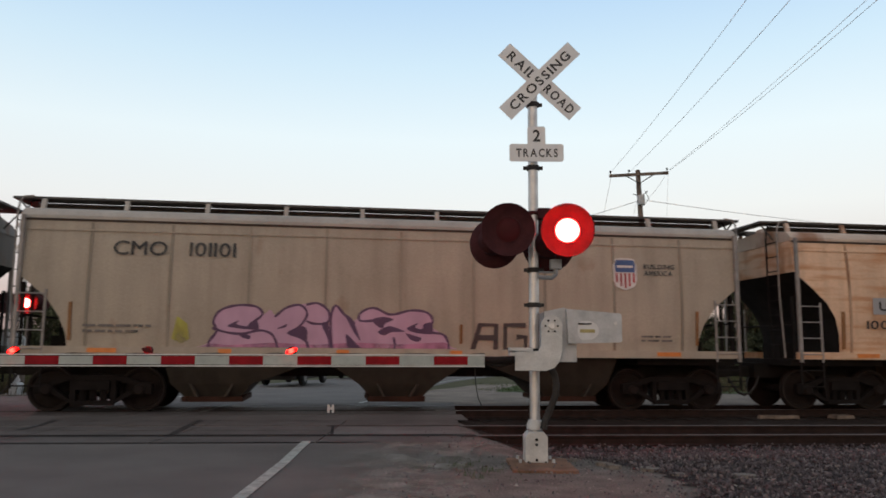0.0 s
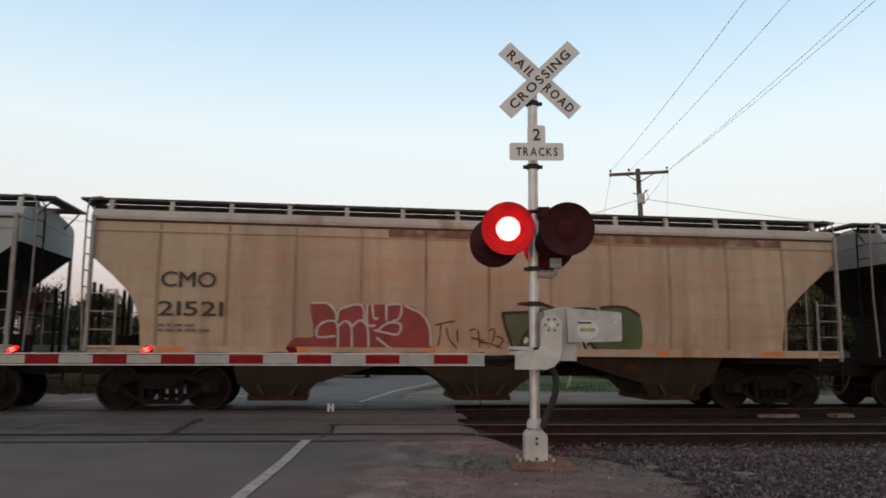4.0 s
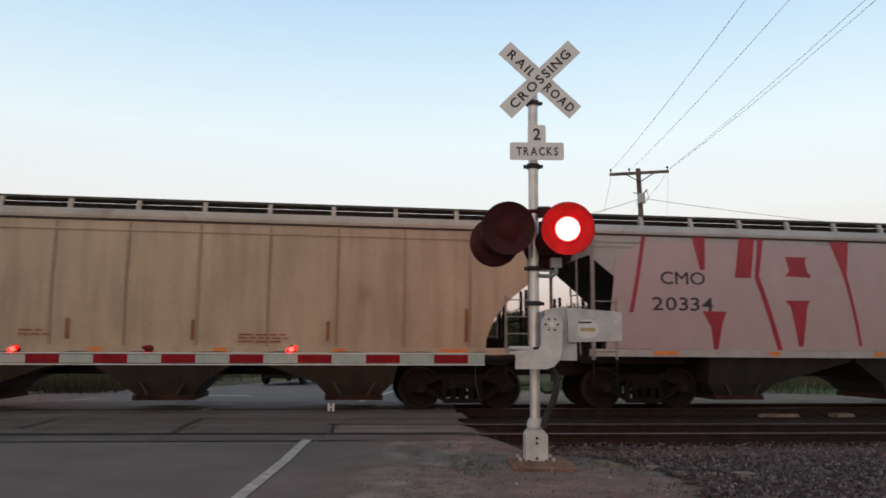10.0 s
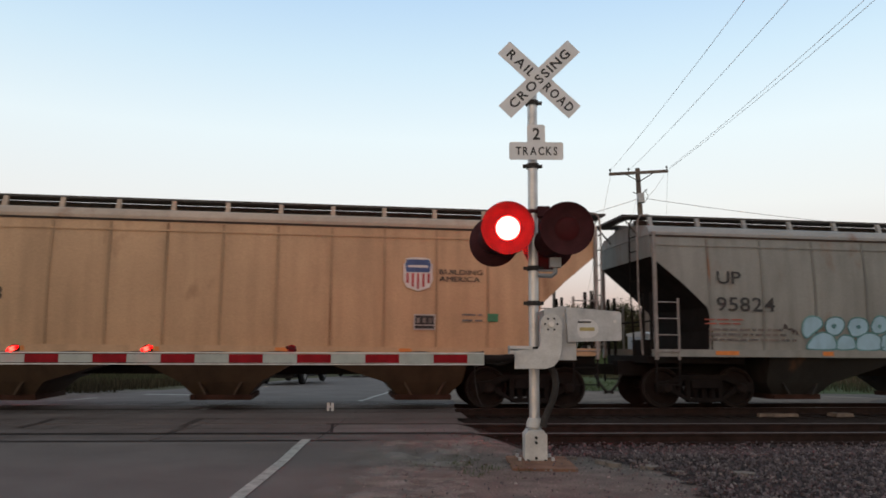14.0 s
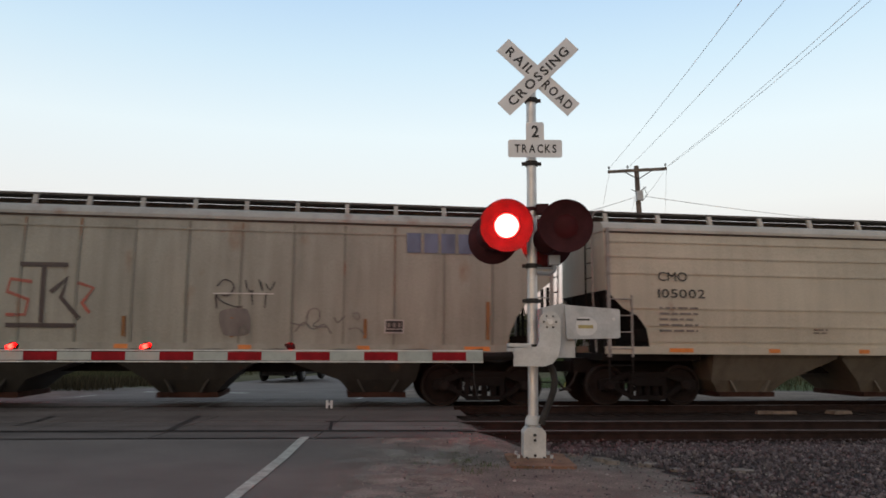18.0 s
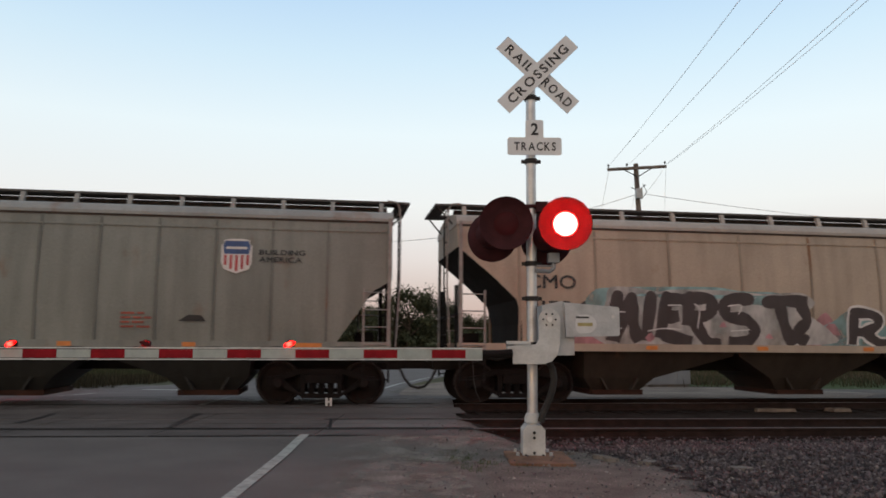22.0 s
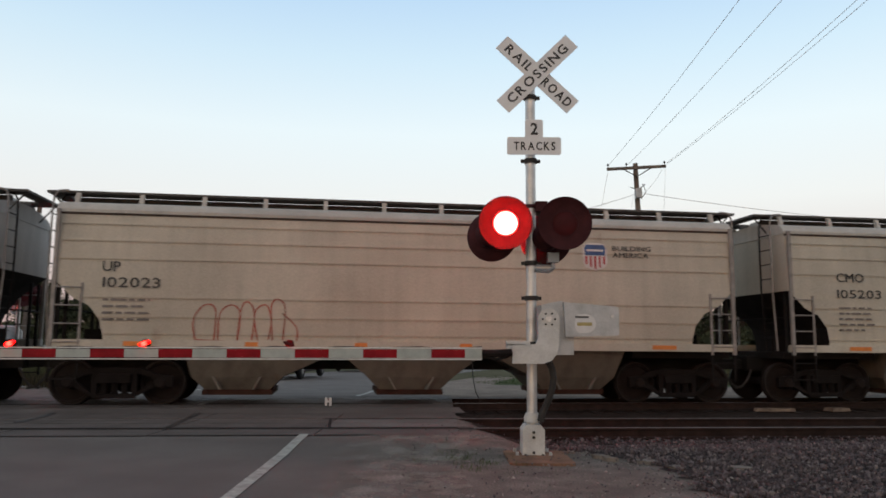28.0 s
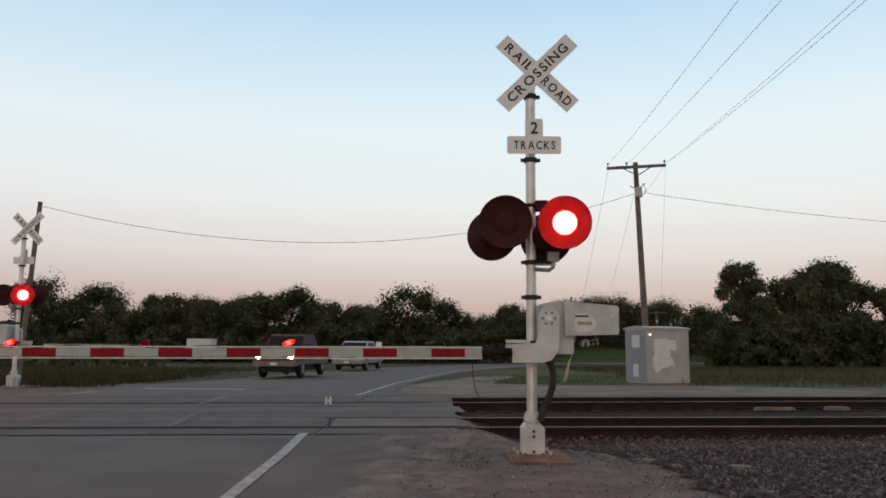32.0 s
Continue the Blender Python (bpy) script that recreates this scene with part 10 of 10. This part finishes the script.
brush(car[18], SOOT, 0.22, 0.004, ((9.51, 1.62), (9.82, 1.41), (10.21, 1.35)))
brush(car[18], SOOT, 0.22, 0.004, ((10.5, 2.08), (10.42, 1.42), (10.67, 1.39), (10.97, 1.57), (11.04, 1.36)))
brush(car[18], SOOT, 0.22, 0.004, ((11.36, 2.06), (11.22, 1.41)))
brush(car[18], SOOT, 0.22, 0.004, ((11.74, 2.01), (11.46, 1.7), (11.97, 1.41), (12.37, 1.39)))
paint(car[18], DUSK_SOOT, 0.0022, ((12.06, 2.14), (12.7, 2.17), (13.38, 2.15), (13.44, 1.86), (13.4, 1.74), (12.7, 1.72), (12.08, 1.76)))
for a, w, h in ((12.16, 0.22, 2.06), (12.4, 0.25, 2.11), (12.68, 0.2, 2.05), (12.86, 0.22, 2.1), (13.12, 0.24, 2.07)):
    ring = ((a, 1.84), (a + 0.02, h - 0.06), (a + 0.4 * w, h), (a + 0.9 * w, h - 0.05), (a + 0.85 * w, 1.86), (a + 0.4 * w, 1.8))
    paint(car[18], DIM_CHALK, 0.003, ring)
    brush(car[18], SOOT, 0.025, 0.0038, ((a + 0.25 * w, 1.9), (a + 0.6 * w, 1.93), (a + 0.45 * w, h - 0.08)))
paint(car[18], PINKISH, 0.0018, ((12.1, 1.73), (13.4, 1.72), (13.4, 1.6), (12.4, 1.58)))
for x in (13.57, 13.66, 13.75):
    brush(car[18], DIM_CHALK, 0.04, 0.003, ((x, 2.12), (x + 0.01, 1.86)))
panel_box(car[18], 13.5, 1.60, 0.36, 0.2)
for x, z, r in ((12.64, 1.43, 0.13), (12.99, 1.42, 0.12), (13.30, 1.40, 0.10)):
    turn = [i * math.pi / 7 for i in range(14)]
    blob(car[18], [(x + (r + 0.05) * math.cos(a), z + (r + 0.03) * math.sin(a)) for a in turn], CHALK, 0.001)
    blob(car[18], [(x + r * math.cos(a), z + r * 0.95 * math.sin(a)) for a in turn], SOOT, 0.0025)
shield(car[18], 13.15, 3.22, True, 0.52, 0.68)
building_words(car[18], 13.6, 3.1, 0.85)
stroke(car[18], scribble(14, 14.6, 2.9, 1.3, 0.5, 14), STENCIL_GREY, 0.05)

lettered(19, (("SCFX", 1.29, 2.20, 0.77, 0.18), ("516140", 1.31, 1.75, 1.04, 0.17)))
for x, z, w, h in ((3.55, 3.45, 0.16, 0.1), (3.85, 3.4, 0.1, 0.12), (3.55, 2.5, 0.07, 0.5), (3.85, 2.55, 0.07, 0.45), (5.1, 2.35, 0.14, 0.1), (5.35, 2.3, 0.1, 0.1), (4.9, 2.9, 0.08, 0.05), (4.95, 3.4, 0.08, 0.05), (5.9, 1.75, 0.1, 0.06),
                   (3.5, 1.4, 0.08, 0.7), (3.8, 1.45, 0.09, 0.6), (2.75, 1.85, 0.1, 0.08), (9.6, 2.6, 0.08, 0.05), (4.2, 1.3, 0.5, 0.2)):
    part("primer_spot", Shape().box(x, x + w, STENCIL_Y - 0.002, STENCIL_Y, z, z + h), spray("primer_%d" % int(x * 100), (0.10, 0.085, 0.075), 0.6, x), car[19], "bare worn spot")
panel_box(car[19], 13.8, 1.37, 0.52, 0.25)
stroke(car[19], scribble(17, 14.3, 2.7, 1.0, 0.4, 8), STENCIL_GREY, 0.05)
paint(car[19], spray("primer_red", (0.30, 0.13, 0.11), 0.9, 2), 0.002, [(0.7, 3.68), (1.2, 3.62), (1.9, 3.70), (1.7, 3.82), (1.0, 3.83)])
paint(car[19], bpy.data.materials["primer_red"], 0.002, [(13.9, 3.66), (14.6, 3.60), (15.2, 3.70), (14.8, 3.84), (14.1, 3.82)])

for text, x, z, w, h in (("COER", 2.10, 2.49, 0.88, 0.22), ("354919", 2.11, 2.09, 1.02, 0.21)):
    stencil(car[20], text, x, z, h, w, DECAL_GREY)
bars(car[20], 2.05, 1.72, 0.95, 2, DECAL_GREY, 0.05, 0.13, 4)
bars(car[20], 6.56, 2.34, 1.8, 1, DECAL_GREY, 0.09, 0.1, 5)
bars(car[20], 12.6, 2.34, 1.5, 2, DECAL_GREY, 0.035, 0.08, 6)
stroke(car[20], [[(3.45, 2.3), (3.75, 2.3), (3.75, 2.55), (3.45, 2.55), (3.45, 2.3)], [(3.55, 2.42), (3.65, 2.42)]], DECAL_GREY, 0.025)
part("sill_stripe", Shape().box(1.45, 14.9, STENCIL_Y - 0.002, STENCIL_Y + 0.002, 1.34, 1.47), plain("stripe_orange", (0.55, 0.12, 0.03), 0.5, var=0.2), car[20], "orange stripe along the sill")
for i in range(4):
    part("roof_band", Shape().box(0.05, 16.2, SIDE_Y - 0.012 - 0.004 * i, SIDE_Y + 0.01, 3.50 + 0.1 * i, 3.585 + 0.1 * i), bpy.data.materials["roof_paint_20"], car[20], "grey upper side band")
paint(car[20], SOOT_FLAT, 0.0016, ((5, 1.35), (5.04, 1.96), (4.96, 2.23), (5.53, 2.28), (6.1, 2.25), (6.53, 2.06), (6.76, 2.12), (7.16, 2.07), (7.39, 2.15), (7.95, 2.04), (8.3, 2.17), (8.67, 2.17), (9.03, 1.94), (8.96, 1.7), (9.29, 1.39), (9.13, 1.26), (5.14, 1.23)))
paint(car[20], SALMON, 0.003, ((5.11, 2.1), (5.42, 2.12), (5.45, 1.51), (5.59, 1.51), (5.51, 2.08), (5.7, 2.11), (5.81, 1.78), (5.82, 1.25), (5.36, 1.25), (5.2, 1.58)))
paint(car[20], SALMON, 0.003, ((5.88, 2.07), (6.22, 2.1), (6.46, 1.94), (6.46, 1.75), (6.27, 1.59), (6.26, 1.25), (6.01, 1.25), (5.98, 1.63)))
paint(car[20], SALMON, 0.003, ((6.58, 1.79), (6.69, 1.99), (6.96, 2.05), (7.2, 1.95), (7.2, 1.68), (6.97, 1.52), (7.29, 1.43), (7.29, 1.26), (6.59, 1.25), (6.54, 1.56)))
paint(car[20], SALMON, 0.003, ((7.29, 2.05), (7.55, 2.12), (7.83, 2.04), (7.93, 1.85), (7.84, 1.61), (7.72, 1.53), (7.86, 1.26), (7.69, 1.26), (7.66, 1.45), (7.64, 1.26), (7.45, 1.26), (7.42, 1.6)))
paint(car[20], SALMON, 0.003, ((8.07, 1.85), (8.19, 2.05), (8.51, 2.11), (8.71, 2.01), (8.71, 1.88), (8.45, 1.85), (8.41, 1.69), (8.75, 1.72), (8.96, 1.54), (8.97, 1.27), (7.88, 1.26), (7.8, 1.41), (8.24, 1.44), (8.48, 1.52), (8.15, 1.61)))
paint(car[20], SOOT_FLAT, 0.0042, ((6.19, 1.75), (6.27, 1.77), (6.31, 1.69), (6.23, 1.65)))
paint(car[20], SOOT_FLAT, 0.0042, ((6.79, 1.75), (6.97, 1.8), (7.03, 1.72), (6.85, 1.62)))
paint(car[20], SOOT_FLAT, 0.0042, ((7.56, 1.68), (7.68, 1.72), (7.66, 1.57)))
brush(car[20], GREY_TEAL, 0.06, 0.0042, ((4.87, 1.39), (5.13, 1.41), (5.04, 1.92), (4.96, 2.23), (5.53, 2.28), (6.1, 2.25), (6.53, 2.06), (6.76, 2.12), (7.16, 2.07), (7.39, 2.15), (7.95, 2.04), (8.3, 2.17), (8.67, 2.17), (9.03, 1.94), (8.96, 1.7), (9.29, 1.45)))
blob(car[20], [(11.57, 3.2), (12.97, 3.2), (12.93, 2.12), (11.54, 2.1)], spray("spray_worn_grey", (0.016, 0.016, 0.017), 0.6, 7), 0.0, "faded patch on the black side")
panel_box(car[20], 11.94, 1.60, 0.51, 0.32)

shield(car[21], 12.0, 3.12, False, 0.56, 0.66)
building_words(car[21], 12.6, 3.0, 1.0)
lettered(21, (("CMO", 1.25, 3.05, 0.9, 0.26), ("111042", 1.25, 2.55, 1.2, 0.26)))
for x, m in ((13.3, CHALK), (13.95, BRICKY), (14.35, LEAFY)):
    part("small_tag", Shape().box(x, x + 0.2, STENCIL_Y - 0.003, STENCIL_Y, 1.55, 1.63), m, car[21], "small coloured tag")
for x in (12.95, 14.1):
    bars(car[21], x, 2.2, 0.7, 2, STENCIL_GREY, 0.05, 0.11, int(x))

lettered(22, (("UP", 0.95, 2.69, 0.34, 0.20), ("102023", 0.97, 2.37, 1.10, 0.20)))
bars(car[22], 0.98, 2.1, 0.9, 4, STENCIL_GREY, 0.045, 0.13, 22)
brush(car[22], BRICKY, 0.028, 0.004, ((2.78, 1.34), (2.74, 1.75), (2.95, 2.04), (3.17, 1.95), (3.15, 1.34)))
brush(car[22], BRICKY, 0.028, 0.004, ((3.23, 1.34), (3.26, 1.87), (3.48, 2.05), (3.66, 1.88), (3.61, 1.34)))
brush(car[22], BRICKY, 0.028, 0.004, ((3.61, 1.34), (3.68, 1.99), (3.82, 2.11), (3.94, 1.88), (3.9, 1.34)))
brush(car[22], BRICKY, 0.028, 0.004, ((4.01, 1.35), (3.94, 1.88), (4.16, 2.06), (4.28, 1.77), (4.23, 1.35)))
brush(car[22], BRICKY, 0.028, 0.004, ((4.31, 1.35), (4.27, 2), (4.38, 2.18), (4.55, 2.01), (4.52, 1.35)))
brush(car[22], BRICKY, 0.028, 0.004, ((4.5, 1.89), (4.79, 1.61), (4.8, 1.32)))
brush(car[22], BRICKY, 0.028, 0.004, ((2.78, 1.34), (3.73, 1.31), (4.8, 1.32)))
shield(car[22], 11.2, 3.22, False, 0.56, 0.62)
building_words(car[22], 11.6, 3.22, 0.9)

# the marker lamp on the last car's coupler
last = car[23]
part("end_lamp_case", Shape().box(LENGTH[22] + 0.55, LENGTH[22] + 0.68, -0.1, 0.1, 0.8, 1.15, c=0.02), CHALK, last, "end-of-train lamp case")
part("end_pipe", Shape().tube([(LENGTH[22] + 0.3, -0.35, 0.75), (LENGTH[22] + 0.75, -0.36, 0.5), (LENGTH[22] + 0.95, -0.36, 0.3), (LENGTH[22] + 1.05, -0.36, 0.22)], 0.045, 6), UNDER, last, "hanging end hose")

# ---- pieces of the ground, last ----
ties()
stones()
pebbles()
scraps()


# ---- what moves ----
TRAVEL = (408.3924, -38.3226, 122.3284, -135.6867, 52.3916)


def train_travel(t):
    """Metres that the train has run at t seconds."""
    return sum(k * (t / 32.0) ** (i + 1) for i, k in enumerate(TRAVEL))


def lamp_turns(first):
    """Rows of (seconds, degrees) for a lamp insert that shows its lit face for a part of each beat and then turns its back."""
    beat = 1.232
    angle = 180.0 if first else 0.0
    rows = [(0.0, angle)]
    k = 0
    changes = []
    while k * beat < 33:
        changes += [k * beat + 0.22, k * beat + 0.915]
        k += 1
    for c in changes:
        f0 = int(c * FPS)
        if (f0 + 3) / FPS > 32.0:
            break
        for j in range(4):
            rows.append(((f0 + j) / FPS, angle + 60.0 * j))
        angle += 180.0
    rows.append((32.0, angle))
    return rows


def bow_sides():
    """The cars' sheet sides are slightly barrel-shaped: widest at mid height, drawn in towards eave and sill."""
    def drawn_in(z):
        return 0.088 * (max(1.2, min(EAVE, z)) - 2.5) ** 2 / 1.69

    done = set()
    for th in car.values():
        for ob in th.children_recursive:
            if ob.type != "MESH" or ob.data.name in done or ob.matrix_basis.translation.length > 0.01:
                continue
            me = ob.data
            done.add(me.name)
            ys = [abs(v.co.y) for v in me.vertices]
            if max(ys) < 1.5:
                continue
            zs = [v.co.z for v in me.vertices]
            if max(zs) < 1.34:
                continue
            bm = bmesh.new()
            bm.from_mesh(me)
            if max(zs) - min(zs) > 0.4:
                for z in (1.55, 1.85, 2.15, 2.5, 2.85, 3.15, 3.45, 3.7):
                    if min(zs) + 0.05 < z < max(zs) - 0.05:
                        bmesh.ops.bisect_plane(bm, geom=bm.verts[:] + bm.edges[:] + bm.faces[:], plane_co=(0, 0, z), plane_no=(0, 0, 1))
            for v in bm.verts:
                if abs(v.co.y) > 1.42:
                    v.co.y -= math.copysign(drawn_in(v.co.z), v.co.y)
            if ob.name.startswith("body"):
                for f in bm.faces:
                    f.smooth = abs(f.normal.y) > 0.9
                for e in bm.edges:
                    if len(e.link_faces) == 2 and abs(e.link_faces[0].normal.y) > 0.9 and abs(e.link_faces[1].normal.y) < 0.9:
                        e.smooth = False
                    elif len(e.link_faces) == 2 and abs(e.link_faces[1].normal.y) > 0.9 and abs(e.link_faces[0].normal.y) < 0.9:
                        e.smooth = False
            bm.to_mesh(me)
            bm.free()


bow_sides()


def motions():
    for number, (th, L) in cars.items():
        start = START[number - 1] if number else START[0] - 1.33 - L
        rows = []
        for i in range(33):
            x, y, _ = along(start - train_travel(i), MAIN)
            rows.append((float(i), pose(x, y, 0.0, 0, 0, THETA)))
        walk(th, rows)
    for ws, place, number in wheelsets:
        start = (START[number - 1] if number else START[0] - 1.33 - cars[0][1]) + place[0]
        near = [i for i in range(961) if abs(start - train_travel(i / FPS)) < 30.0]
        if not near:
            walk(ws, [(0.0, pose(*place)), (32.0, pose(*place))])
            continue
        turn = lambda i: math.degrees((start - train_travel(i / FPS)) / WHEEL_R)
        rows = [(i / FPS, pose(*place, 0, turn(i), 0)) for i in near]
        if near[0] > 0:
            rows.insert(0, (0.0, rows[0][1]))
        if near[-1] < 960:
            rows.append((32.0, rows[-1][1]))
        walk(ws, rows)
    for f, m, first in flashers:
        walk(f, [(t, m @ pose(0, 0, 0, 0, 0, a)) for t, a in lamp_turns(first)])
    road_rows = ((0.0, 46.0, 108.5), (24.0, 46.0, 108.5), (28.0, 27.5, 101.5), (30.0, 18.9, 96.0), (31.0, 15.2, 91.5), (32.0, 11.7, 87.0))
    walk(red_car, [(t, pose(x, y, height(x, y) + 0.06, 0, 0, -30 if t < 27 else -10)) for t, x, y in road_rows])


motions()
